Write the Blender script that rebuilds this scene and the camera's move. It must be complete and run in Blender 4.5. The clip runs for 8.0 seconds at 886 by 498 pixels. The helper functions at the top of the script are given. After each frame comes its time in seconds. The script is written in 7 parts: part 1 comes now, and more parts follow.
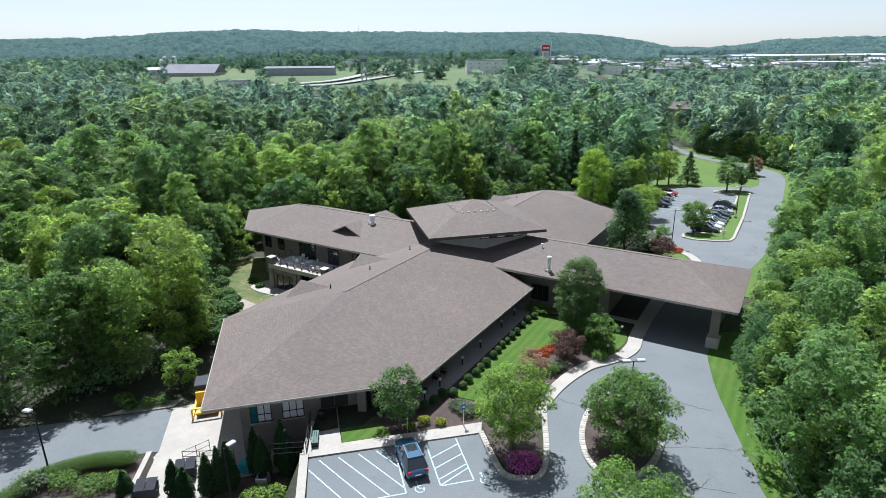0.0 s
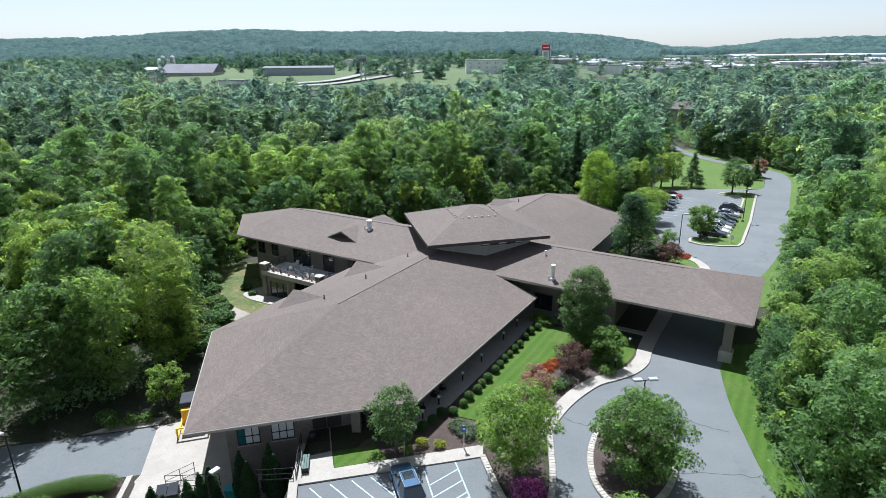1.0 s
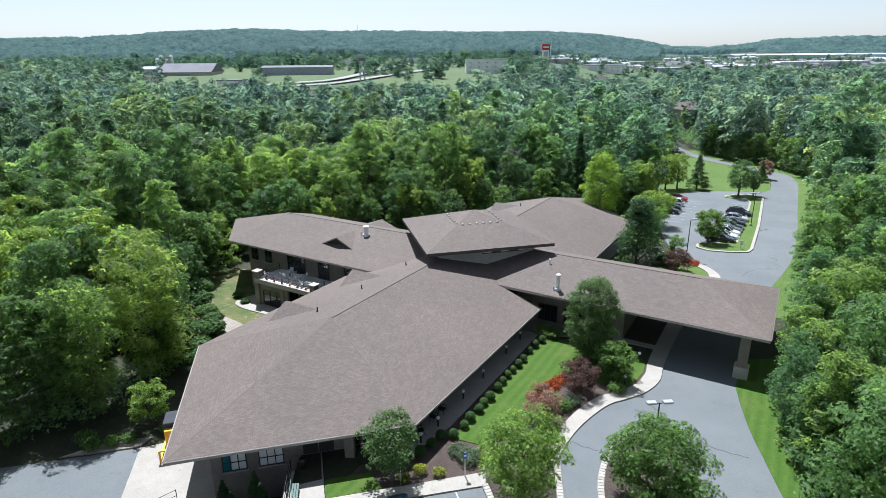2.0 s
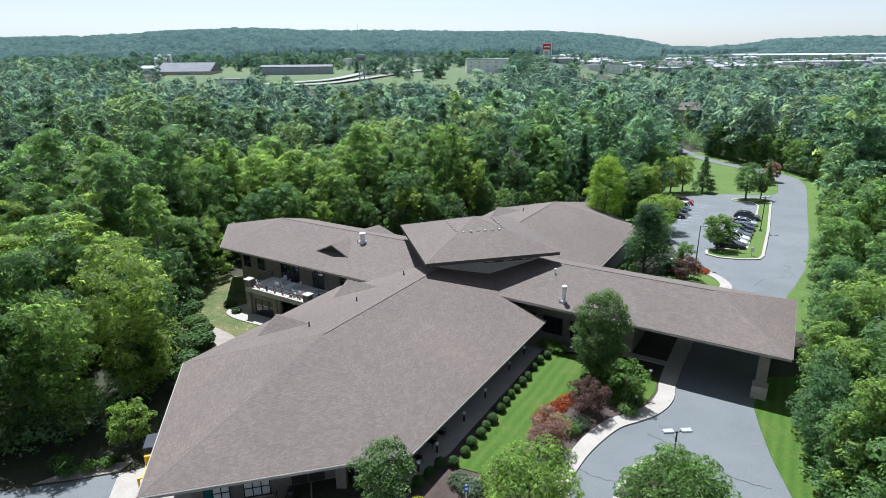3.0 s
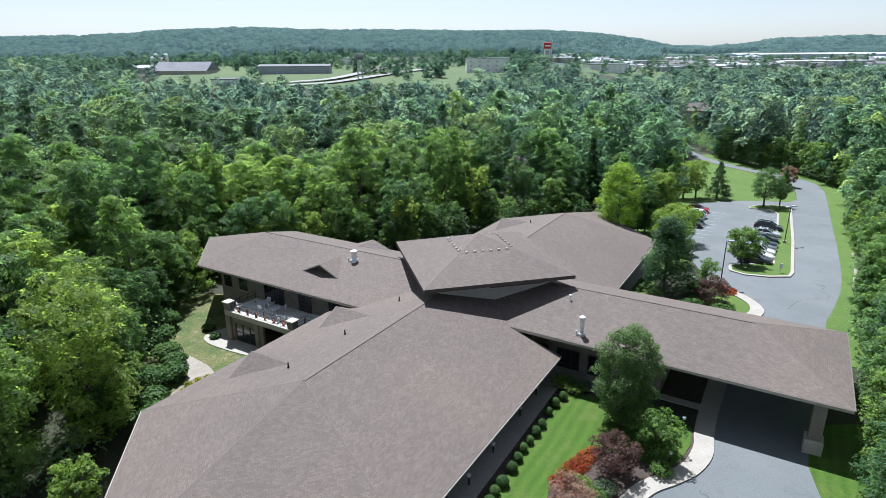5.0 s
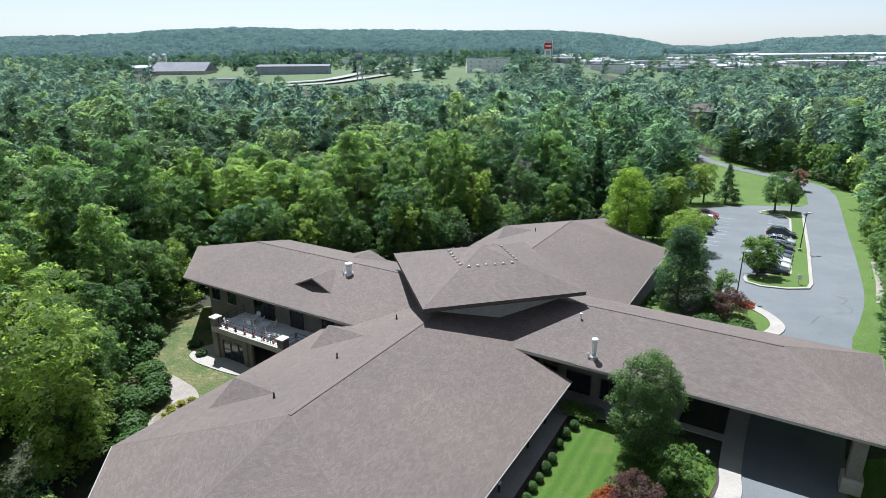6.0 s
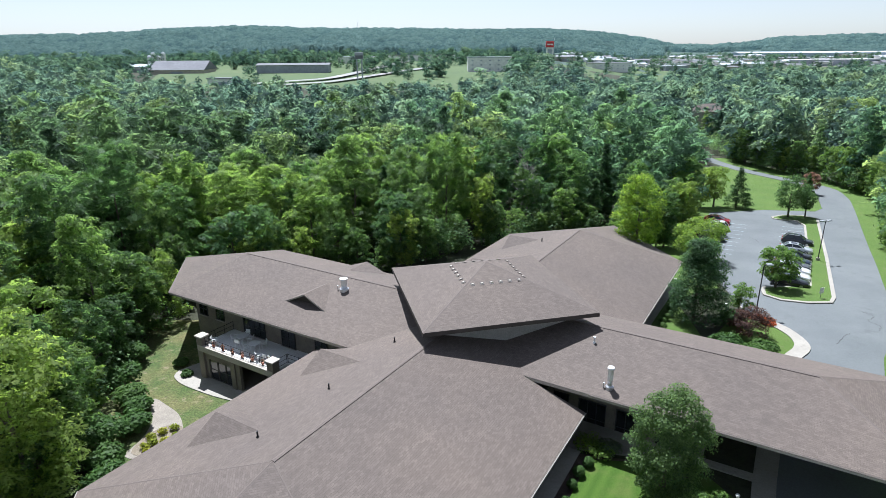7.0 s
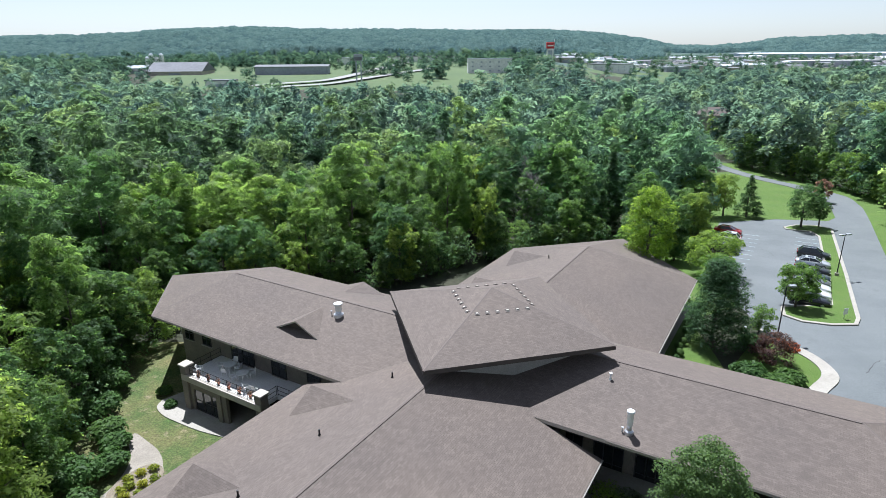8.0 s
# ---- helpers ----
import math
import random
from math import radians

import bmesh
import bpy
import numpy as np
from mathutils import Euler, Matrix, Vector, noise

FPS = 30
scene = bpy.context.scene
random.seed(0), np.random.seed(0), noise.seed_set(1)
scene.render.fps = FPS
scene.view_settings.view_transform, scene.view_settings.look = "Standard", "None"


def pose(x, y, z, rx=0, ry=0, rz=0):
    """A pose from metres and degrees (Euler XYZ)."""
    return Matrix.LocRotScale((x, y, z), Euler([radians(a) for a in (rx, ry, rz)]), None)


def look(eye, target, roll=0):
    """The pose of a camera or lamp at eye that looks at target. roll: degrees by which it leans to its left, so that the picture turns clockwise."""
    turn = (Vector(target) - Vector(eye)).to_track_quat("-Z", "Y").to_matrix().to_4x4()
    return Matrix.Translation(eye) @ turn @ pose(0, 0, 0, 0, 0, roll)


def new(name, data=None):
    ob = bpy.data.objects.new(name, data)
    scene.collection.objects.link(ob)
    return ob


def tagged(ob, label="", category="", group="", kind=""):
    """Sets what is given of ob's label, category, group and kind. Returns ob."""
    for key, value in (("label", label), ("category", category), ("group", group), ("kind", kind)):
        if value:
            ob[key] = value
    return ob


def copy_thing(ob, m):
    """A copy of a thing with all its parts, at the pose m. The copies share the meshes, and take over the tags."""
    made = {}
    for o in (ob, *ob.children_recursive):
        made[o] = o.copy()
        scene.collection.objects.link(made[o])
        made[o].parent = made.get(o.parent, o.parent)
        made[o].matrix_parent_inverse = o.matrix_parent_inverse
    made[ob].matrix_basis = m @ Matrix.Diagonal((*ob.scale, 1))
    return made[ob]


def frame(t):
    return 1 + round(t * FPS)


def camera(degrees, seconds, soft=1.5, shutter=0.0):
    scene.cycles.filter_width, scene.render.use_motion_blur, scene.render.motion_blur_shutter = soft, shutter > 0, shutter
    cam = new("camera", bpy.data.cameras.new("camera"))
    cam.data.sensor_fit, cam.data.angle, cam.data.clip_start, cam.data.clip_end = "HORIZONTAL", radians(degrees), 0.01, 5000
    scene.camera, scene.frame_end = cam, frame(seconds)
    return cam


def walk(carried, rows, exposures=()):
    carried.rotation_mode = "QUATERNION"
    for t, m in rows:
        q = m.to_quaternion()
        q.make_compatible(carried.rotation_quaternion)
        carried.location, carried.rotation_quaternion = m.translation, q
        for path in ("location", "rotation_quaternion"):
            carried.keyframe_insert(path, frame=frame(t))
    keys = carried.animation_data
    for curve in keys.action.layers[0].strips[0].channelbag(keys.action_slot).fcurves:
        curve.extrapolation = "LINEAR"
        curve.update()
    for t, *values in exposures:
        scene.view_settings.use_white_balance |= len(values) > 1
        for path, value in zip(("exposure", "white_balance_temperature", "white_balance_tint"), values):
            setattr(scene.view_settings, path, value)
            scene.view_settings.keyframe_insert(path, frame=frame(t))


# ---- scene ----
cam = camera(74.0, 8.0, soft=0.8)
PATH = [
    (0, (0.507, -0.943, 29.507), (0.451, 0.955, 28.881), -0.5),
    (0.5, (0.501, 0.507, 29.486), (0.445, 2.405, 28.86), -0.6),
    (1, (0.471, 2.07, 29.45), (0.416, 3.968, 28.823), -0.5),
    (1.5, (0.418, 3.656, 29.427), (0.364, 5.554, 28.799), -0.5),
    (3, (0.337, 8.597, 29.383), (0.283, 10.495, 28.753), -0.4),
    (3.5, (0.254, 10.398, 29.349), (0.2, 12.295, 28.718), -0.4),
    (4, (0.201, 12.221, 29.306), (0.147, 14.118, 28.675), -0.4),
    (4.5, (0.132, 14.177, 29.276), (0.079, 16.074, 28.644), -0.4),
    (6, (-0.104, 20.369, 29.187), (-0.157, 22.266, 28.556), -0.4),
    (6.5, (-0.194, 22.513, 29.242), (-0.248, 24.409, 28.608), -0.4),
    (7, (-0.285, 24.685, 29.395), (-0.341, 26.581, 28.759), -0.4),
    (7.5, (-0.454, 26.899, 29.68), (-0.508, 28.795, 29.043), -0.3),
    (8, (-0.584, 29.104, 30.045), (-0.639, 31.0, 29.411), -0.4),
]
walk(cam, [(t, look(eye, target, roll)) for t, eye, target, roll in PATH])
from mathutils.geometry import tessellate_polygon

# ---- sun, sky, exposure ----
SUN_EL, SUN_AZ = 64.0, 17.0          # degrees; azimuth from +y towards -x
to_sun = Vector((-math.sin(radians(SUN_AZ)) * math.cos(radians(SUN_EL)), math.cos(radians(SUN_AZ)) * math.cos(radians(SUN_EL)), math.sin(radians(SUN_EL))))
sun = new("sun", bpy.data.lights.new("sun", "SUN"))
sun.data.energy, sun.data.angle, sun.data.color = 5.0, radians(0.53), (1.0, 0.97, 0.925)
sun.matrix_world = look(to_sun * 100, (0, 0, 0))
world = bpy.data.worlds.new("world")
scene.world = world
world.use_nodes = True
_nt = world.node_tree
_sky = _nt.nodes.new("ShaderNodeTexSky")
_sky.sky_type, _sky.sun_disc = "NISHITA", False
_sky.sun_elevation, _sky.sun_rotation = radians(SUN_EL), radians(-SUN_AZ)
_sky.air_density, _sky.dust_density, _sky.ozone_density = 1.0, 0.6, 2.0
_soft = _nt.nodes.new("ShaderNodeHueSaturation")
_soft.inputs["Saturation"].default_value = 0.44
_nt.links.new(_sky.outputs[0], _soft.inputs["Color"])
_nt.links.new(_soft.outputs[0], _nt.nodes["Background"].inputs[0])
_nt.nodes["Background"].inputs[1].default_value = 0.063
scene.view_settings.exposure = 1.08
scene.view_settings.use_white_balance = True
scene.view_settings.white_balance_temperature = 5750

# ---- materials ----


def shader(name):
    m = bpy.data.materials.new(name)
    m.use_nodes = True
    return m, m.node_tree.nodes, m.node_tree.links, m.node_tree.nodes["Principled BSDF"]


def rgb(c):
    return (*c, 1.0)


def mixed(n, k, fac, a, b, mode="MIX"):
    x = n.new("ShaderNodeMix")
    x.data_type, x.blend_type = "RGBA", mode
    for sock, val in ((x.inputs[0], fac), (x.inputs[6], a), (x.inputs[7], b)):
        if isinstance(val, bpy.types.NodeSocket):
            k.new(val, sock)
        else:
            sock.default_value = rgb(val) if isinstance(val, tuple) and len(val) == 3 else val
    return x.outputs[2]


def noisy(n, k, scale, detail=4.0, rough=0.6, low=0.35, high=0.65, vec=None):
    """Noise in world metres, stretched to 0..1."""
    t = n.new("ShaderNodeTexNoise")
    t.inputs["Scale"].default_value, t.inputs["Detail"].default_value, t.inputs["Roughness"].default_value = scale, detail, rough
    if vec is None:
        vec = n.new("ShaderNodeNewGeometry").outputs["Position"]
    k.new(vec, t.inputs["Vector"])
    r = n.new("ShaderNodeMapRange")
    r.inputs[1].default_value, r.inputs[2].default_value = low, high
    k.new(t.outputs["Fac"], r.inputs[0])
    return r.outputs[0]


def bumped(n, k, bsdf, height, strength, distance):
    b = n.new("ShaderNodeBump")
    b.inputs["Strength"].default_value, b.inputs["Distance"].default_value = strength, distance
    k.new(height, b.inputs["Height"])
    k.new(b.outputs[0], bsdf.inputs["Normal"])


def mat(name, c1, c2, big=0.3, fine=12.0, rough=0.8, bump=0.3, dist=0.02, metal=0.0, c3=None, spec=0.4, grain=0.25):
    """Two-scale surface: c1 to c2 in patches, grain over it, c3 as rarer stains."""
    m, n, k, b = shader(name)
    col = mixed(n, k, noisy(n, k, big), c1, c2)
    if c3:
        col = mixed(n, k, noisy(n, k, big * 3.7, 6, 0.7, 0.56, 0.72), col, c3)
    g = noisy(n, k, fine, 5, 0.7)
    dark = mixed(n, k, 1.0, col, (1 - grain,) * 3, "MULTIPLY")
    col = mixed(n, k, g, dark, col)
    k.new(col, b.inputs["Base Color"])
    b.inputs["Roughness"].default_value, b.inputs["Metallic"].default_value, b.inputs["Specular IOR Level"].default_value = rough, metal, spec
    if bump:
        bumped(n, k, b, g, bump, dist)
    return m


def plain(name, c, rough=0.5, metal=0.0, var=0.15, spec=0.5):
    return mat(name, c, tuple(x * (1 - var) for x in c), 1.3, 25.0, rough, 0.05, 0.005, metal, None, spec, 0.08)


def shingle(name, c1, c2, c3):
    m, n, k, b = shader(name)
    uv = n.new("ShaderNodeUVMap")
    br = n.new("ShaderNodeTexBrick")
    br.offset, br.squash = 0.5, 1.0
    for key, val in (("Scale", 1.0), ("Mortar Size", 0.007), ("Mortar Smooth", 0.3), ("Bias", 0.0), ("Brick Width", 0.31), ("Row Height", 0.145)):
        br.inputs[key].default_value = val
    br.inputs["Color1"].default_value, br.inputs["Color2"].default_value = rgb(c1), rgb(c2)
    br.inputs["Mortar"].default_value = rgb(tuple(x * 0.68 for x in c1))
    k.new(uv.outputs[0], br.inputs["Vector"])
    patches = noisy(n, k, 1.1, 5, 0.65, 0.4, 0.68, uv.outputs[0])
    col = mixed(n, k, patches, br.outputs["Color"], c3)
    col2 = mixed(n, k, 0.5, br.outputs["Color"], col)
    wide = noisy(n, k, 0.09, 4, 0.6, 0.3, 0.7)
    shade = mixed(n, k, wide, (0.88, 0.88, 0.9), (1.08, 1.06, 1.04))
    col3 = mixed(n, k, 1.0, col2, shade, "MULTIPLY")
    grit = noisy(n, k, 30, 4, 0.8)
    col4 = mixed(n, k, grit, mixed(n, k, 1.0, col3, (0.66, 0.66, 0.66), "MULTIPLY"), mixed(n, k, 1.0, col3, (1.1, 1.1, 1.1), "MULTIPLY"))
    k.new(col4, b.inputs["Base Color"])
    b.inputs["Roughness"].default_value, b.inputs["Specular IOR Level"].default_value = 0.82, 0.35
    bumped(n, k, b, br.outputs["Fac"], -0.5, 0.012)
    return m


def lawn(name, c1, c2, c3):
    """Mown grass: stripes of the mower, patches, blades."""
    m, n, k, b = shader(name)
    geo = n.new("ShaderNodeNewGeometry")
    rot = n.new("ShaderNodeVectorRotate")
    rot.rotation_type = "Z_AXIS"
    rot.inputs["Angle"].default_value = radians(29.7)
    k.new(geo.outputs["Position"], rot.inputs["Vector"])
    wv = n.new("ShaderNodeTexWave")
    wv.inputs["Scale"].default_value, wv.inputs["Distortion"].default_value, wv.inputs["Detail"].default_value = 0.36, 2.0, 3.0
    k.new(rot.outputs[0], wv.inputs["Vector"])
    col = mixed(n, k, wv.outputs["Fac"], c1, c2)
    col = mixed(n, k, noisy(n, k, 0.5, 6, 0.7, 0.5, 0.8), col, c3)
    g = noisy(n, k, 9, 8, 0.8)
    col = mixed(n, k, g, mixed(n, k, 1.0, col, (0.55, 0.6, 0.55), "MULTIPLY"), col)
    k.new(col, b.inputs["Base Color"])
    b.inputs["Roughness"].default_value, b.inputs["Specular IOR Level"].default_value = 0.9, 0.2
    bumped(n, k, b, g, 0.6, 0.05)
    return m


def leafy(name, dark, light, warm, by="object", trans=0.55, hole=7.0, vary=1.0, gloss=0.2):
    """Leaves: hue by the tree, shade by the leaf clump."""
    m, n, k, b = shader(name)
    geo = n.new("ShaderNodeNewGeometry")
    if by == "object":
        tree = n.new("ShaderNodeObjectInfo").outputs["Random"]
    else:
        at = n.new("ShaderNodeAttribute")
        at.attribute_name = "tint"
        tree = at.outputs["Fac"]
    ramp = n.new("ShaderNodeValToRGB")
    e = ramp.color_ramp.elements
    e[0].color, e[1].color = rgb(dark), rgb(warm)
    e[0].position, e[1].position = 0.05, 1.0
    mid = e.new(0.62)
    mid.color = rgb(light)
    k.new(tree, ramp.inputs[0])
    leaf = mixed(n, k, geo.outputs["Random Per Island"], (1 - 0.35 * vary, 1 - 0.3 * vary, 1 - 0.28 * vary), (1 + 0.25 * vary, 1 + 0.22 * vary, 1 + 0.15 * vary))
    col = mixed(n, k, 1.0, ramp.outputs[0], leaf, "MULTIPLY")
    k.new(col, b.inputs["Base Color"])
    b.inputs["Roughness"].default_value, b.inputs["Specular IOR Level"].default_value = 0.52, gloss
    tr = n.new("ShaderNodeBsdfTranslucent")
    k.new(mixed(n, k, 1.0, col, (1.35, 1.38, 0.9), "MULTIPLY"), tr.inputs[0])
    ms = n.new("ShaderNodeMixShader")
    ms.inputs[0].default_value = trans
    k.new(b.outputs[0], ms.inputs[1])
    k.new(tr.outputs[0], ms.inputs[2])
    if not hole:
        k.new(ms.outputs[0], n["Material Output"].inputs[0])
        return m
    # ragged outline: a clump of leaves has gaps
    gaps = noisy(n, k, hole, 2.0, 0.6, 0.49, 0.53)
    clear = n.new("ShaderNodeBsdfTransparent")
    cut = n.new("ShaderNodeMixShader")
    k.new(gaps, cut.inputs[0])
    k.new(clear.outputs[0], cut.inputs[1])
    k.new(ms.outputs[0], cut.inputs[2])
    k.new(cut.outputs[0], n["Material Output"].inputs[0])
    return m


def glassy(name, c, rough=0.06):
    m, n, k, b = shader(name)
    b.inputs["Base Color"].default_value, b.inputs["Roughness"].default_value = rgb(c), rough
    b.inputs["Specular IOR Level"].default_value = 0.8
    return m


M_SHINGLE = shingle("roof_shingle", (0.112, 0.0913, 0.078), (0.15, 0.1225, 0.1055), (0.097, 0.0785, 0.0675))
M_RIDGE = mat("ridge_cap", (0.12, 0.097, 0.085), (0.135, 0.109, 0.096), 2, 18)
def stony(name, c1, c2):
    m, n, k, b = shader(name)
    col = mixed(n, k, n.new("ShaderNodeObjectInfo").outputs["Random"], c1, c2)
    g = noisy(n, k, 14, 5, 0.7)
    col = mixed(n, k, g, mixed(n, k, 1.0, col, (0.72, 0.72, 0.72), "MULTIPLY"), col)
    k.new(col, b.inputs["Base Color"])
    b.inputs["Roughness"].default_value = 0.85
    bumped(n, k, b, g, 0.5, 0.02)
    return m


M_STONE = stony("kerb_stone", (0.29, 0.265, 0.23), (0.42, 0.39, 0.34))
M_FASCIA = mat("fascia_tan", (0.45, 0.41, 0.35), (0.39, 0.35, 0.3), 1, 20, 0.6)
M_GUTTER = plain("gutter_pale", (0.25, 0.232, 0.21), 0.7)
M_GUTTERBROWN = plain("gutter_brown", (0.13, 0.11, 0.095), 0.55)
M_TRIM = mat("trim_dark_brown", (0.055, 0.045, 0.04), (0.075, 0.06, 0.052), 1, 20, 0.6)
M_SOFFIT = mat("soffit_board", (0.2, 0.17, 0.14), (0.16, 0.135, 0.115), 1, 14, 0.7)
M_STUCCO = mat("stone_wall", (0.25, 0.215, 0.175), (0.19, 0.165, 0.14), 0.6, 9, 0.85, 0.5, 0.03, c3=(0.15, 0.125, 0.105))
M_HUBWALL = mat("clerestory_wall", (0.36, 0.34, 0.31), (0.3, 0.285, 0.26), 0.6, 10, 0.75)
M_GLASS = glassy("window_glass", (0.012, 0.016, 0.02))
M_TEAL = glassy("tinted_glass", (0.02, 0.13, 0.14), 0.15)
M_BLIND = plain("window_blind", (0.68, 0.68, 0.65), 0.7)
M_FRAME = plain("window_frame_dark", (0.03, 0.028, 0.027), 0.45)
M_WHITE = plain("white_paint", (0.8, 0.8, 0.78), 0.45)
M_STEEL = plain("galvanised_steel", (0.62, 0.63, 0.64), 0.35, 0.8)
M_BLACK = plain("black_metal", (0.02, 0.02, 0.022), 0.4, 0.3)
M_ASPHALT = mat("asphalt", (0.11, 0.121, 0.126), (0.135, 0.146, 0.15), 0.12, 9, 0.9, 0.35, 0.01, c3=(0.1, 0.109, 0.113), grain=0.22)
M_CONCRETE = mat("concrete", (0.275, 0.254, 0.222), (0.32, 0.298, 0.262), 0.5, 7, 0.85, 0.25, 0.01, c3=(0.235, 0.215, 0.187), grain=0.18)
M_DECK = mat("deck_floor", (0.8, 0.79, 0.76), (0.74, 0.73, 0.7), 0.8, 8, 0.7)
M_LINE = mat("painted_line", (0.36, 0.46, 0.49), (0.29, 0.38, 0.41), 2, 12, 0.7, 0.2, 0.004, grain=0.3)
M_GRASS = lawn("lawn_grass", (0.055, 0.112, 0.014), (0.074, 0.135, 0.019), (0.115, 0.143, 0.038))
M_MEADOW = mat("meadow_grass", (0.072, 0.132, 0.02), (0.092, 0.152, 0.025), 0.25, 9, 0.95, 0.7, 0.05, c3=(0.12, 0.14, 0.05), grain=0.35)
M_PATCHY = mat("patchy_grass", (0.075, 0.125, 0.03), (0.175, 0.165, 0.065), 0.3, 5, 0.95, 0.9, 0.06, c3=(0.29, 0.245, 0.15), grain=0.55)
M_EARTH = mat("bare_earth", (0.2, 0.165, 0.12), (0.26, 0.22, 0.165), 0.6, 9, 0.95, 0.8, 0.03, c3=(0.14, 0.13, 0.075), grain=0.4)
M_MULCH = mat("bark_mulch", (0.085, 0.062, 0.052), (0.12, 0.09, 0.075), 0.8, 14, 0.95, 1.0, 0.05, grain=0.5)
M_GRAVEL = mat("pale_gravel", (0.33, 0.295, 0.25), (0.27, 0.24, 0.2), 0.8, 14, 0.95, 0.8, 0.03, grain=0.35)
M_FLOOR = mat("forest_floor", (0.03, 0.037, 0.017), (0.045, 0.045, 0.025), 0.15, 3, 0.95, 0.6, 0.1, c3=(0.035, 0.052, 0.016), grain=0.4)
# far ground in the canopy's blue-green, distance haze put into the colour
M_HILLSIDE = mat("hillside_hazed", (0.05, 0.088, 0.075), (0.062, 0.105, 0.085), 0.01, 0.2, 0.95, 0.0, c3=(0.04, 0.075, 0.068), grain=0.4)
M_BARK = mat("bark", (0.09, 0.07, 0.055), (0.13, 0.11, 0.09), 1.5, 12, 0.9, 0.8, 0.03)
M_DEADWOOD = mat("dead_wood", (0.22, 0.19, 0.2), (0.3, 0.27, 0.27), 1.5, 12, 0.9, 0.4, 0.02)
M_YELLOW = plain("yellow_paint", (0.75, 0.42, 0.01), 0.5)
M_POT = plain("clay_pot", (0.4, 0.16, 0.09), 0.7)
L_WOOD = leafy("leaf_wood", (0.092, 0.163, 0.07), (0.161, 0.252, 0.081), (0.222, 0.298, 0.075), trans=0.72, hole=5.0, vary=0.9)
# wood leaf copied bluer: shade and haze of these trees put into colour
L_WOOD_COOL = leafy("leaf_wood_cool", (0.086, 0.164, 0.074), (0.15, 0.253, 0.092), (0.206, 0.298, 0.086), trans=0.65, hole=5.0, vary=0.9)
# darker variant of the forest leaf for the left woods
L_FOREST_DARK = leafy("leaf_forest_dark", (0.067, 0.117, 0.09), (0.122, 0.192, 0.113), (0.189, 0.252, 0.115), "tint", 0.72, hole=2.2, vary=0.45, gloss=0.12)
# this and the farther leaves: distance haze put in as added blue
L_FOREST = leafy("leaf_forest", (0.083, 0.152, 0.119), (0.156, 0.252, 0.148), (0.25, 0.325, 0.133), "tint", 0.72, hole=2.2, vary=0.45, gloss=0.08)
L_MID_HAZE = leafy("leaf_mid_haze", (0.075, 0.127, 0.137), (0.131, 0.198, 0.178), (0.192, 0.252, 0.172), "tint", 0.72, hole=1.2, vary=0.28, gloss=0.02)
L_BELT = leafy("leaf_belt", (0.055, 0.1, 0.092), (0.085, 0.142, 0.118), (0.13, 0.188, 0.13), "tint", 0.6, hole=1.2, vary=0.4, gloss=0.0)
L_YARD = leafy("leaf_yard", (0.115, 0.2, 0.055), (0.15, 0.245, 0.06), (0.22, 0.31, 0.065), trans=0.58, hole=6.0, vary=1.6)
L_PEAR = leafy("leaf_pear", (0.085, 0.145, 0.05), (0.1, 0.162, 0.055), (0.115, 0.18, 0.06), trans=0.5, hole=0.0, vary=1.4)
L_CONIFER = leafy("leaf_conifer", (0.055, 0.112, 0.05), (0.068, 0.13, 0.053), (0.085, 0.152, 0.058), trans=0.5, hole=8.0, vary=1.1)
L_ARBOR = leafy("leaf_arborvitae", (0.026, 0.056, 0.02), (0.031, 0.064, 0.022), (0.038, 0.074, 0.025), trans=0.4, hole=0.0, vary=1.2, gloss=0.1)
L_BOX = leafy("leaf_shrub", (0.05, 0.1, 0.03), (0.062, 0.12, 0.034), (0.09, 0.15, 0.042), trans=0.4, hole=0.0, gloss=0.12)
L_SCRUB = leafy("leaf_scrub", (0.116, 0.207, 0.104), (0.171, 0.287, 0.128), (0.244, 0.342, 0.146), "tint", 0.6, hole=4.0)
L_PLUM = leafy("leaf_plum", (0.09, 0.05, 0.05), (0.115, 0.065, 0.062), (0.14, 0.085, 0.07), vary=1.5)
L_PINK = leafy("leaf_pink", (0.25, 0.14, 0.125), (0.28, 0.165, 0.14), (0.26, 0.18, 0.13), vary=1.4)
L_PURPLE = leafy("petal_purple", (0.38, 0.06, 0.33), (0.48, 0.1, 0.43), (0.42, 0.13, 0.38))
L_GOLD = leafy("leaf_gold", (0.19, 0.24, 0.025), (0.25, 0.28, 0.03), (0.34, 0.33, 0.03))
L_LIME = leafy("leaf_lime", (0.2, 0.3, 0.045), (0.21, 0.31, 0.048), (0.22, 0.32, 0.05), trans=0.68, hole=5.0, vary=1.0)
L_WILLOW = leafy("leaf_willow", (0.2, 0.275, 0.12), (0.21, 0.285, 0.125), (0.22, 0.295, 0.13), trans=0.65, hole=2.5, vary=0.7, gloss=0.1)
L_SILVER = leafy("leaf_silver", (0.12, 0.165, 0.0975), (0.15, 0.203, 0.128), (0.18, 0.225, 0.15))
L_HEDGE = leafy("leaf_hedge", (0.06, 0.115, 0.02), (0.066, 0.122, 0.021), (0.072, 0.13, 0.024), trans=0.4, hole=0.0, vary=1.0, gloss=0.1)
L_REDBED = leafy("petal_red", (0.3, 0.06, 0.02), (0.34, 0.09, 0.025), (0.24, 0.14, 0.03), vary=1.4)



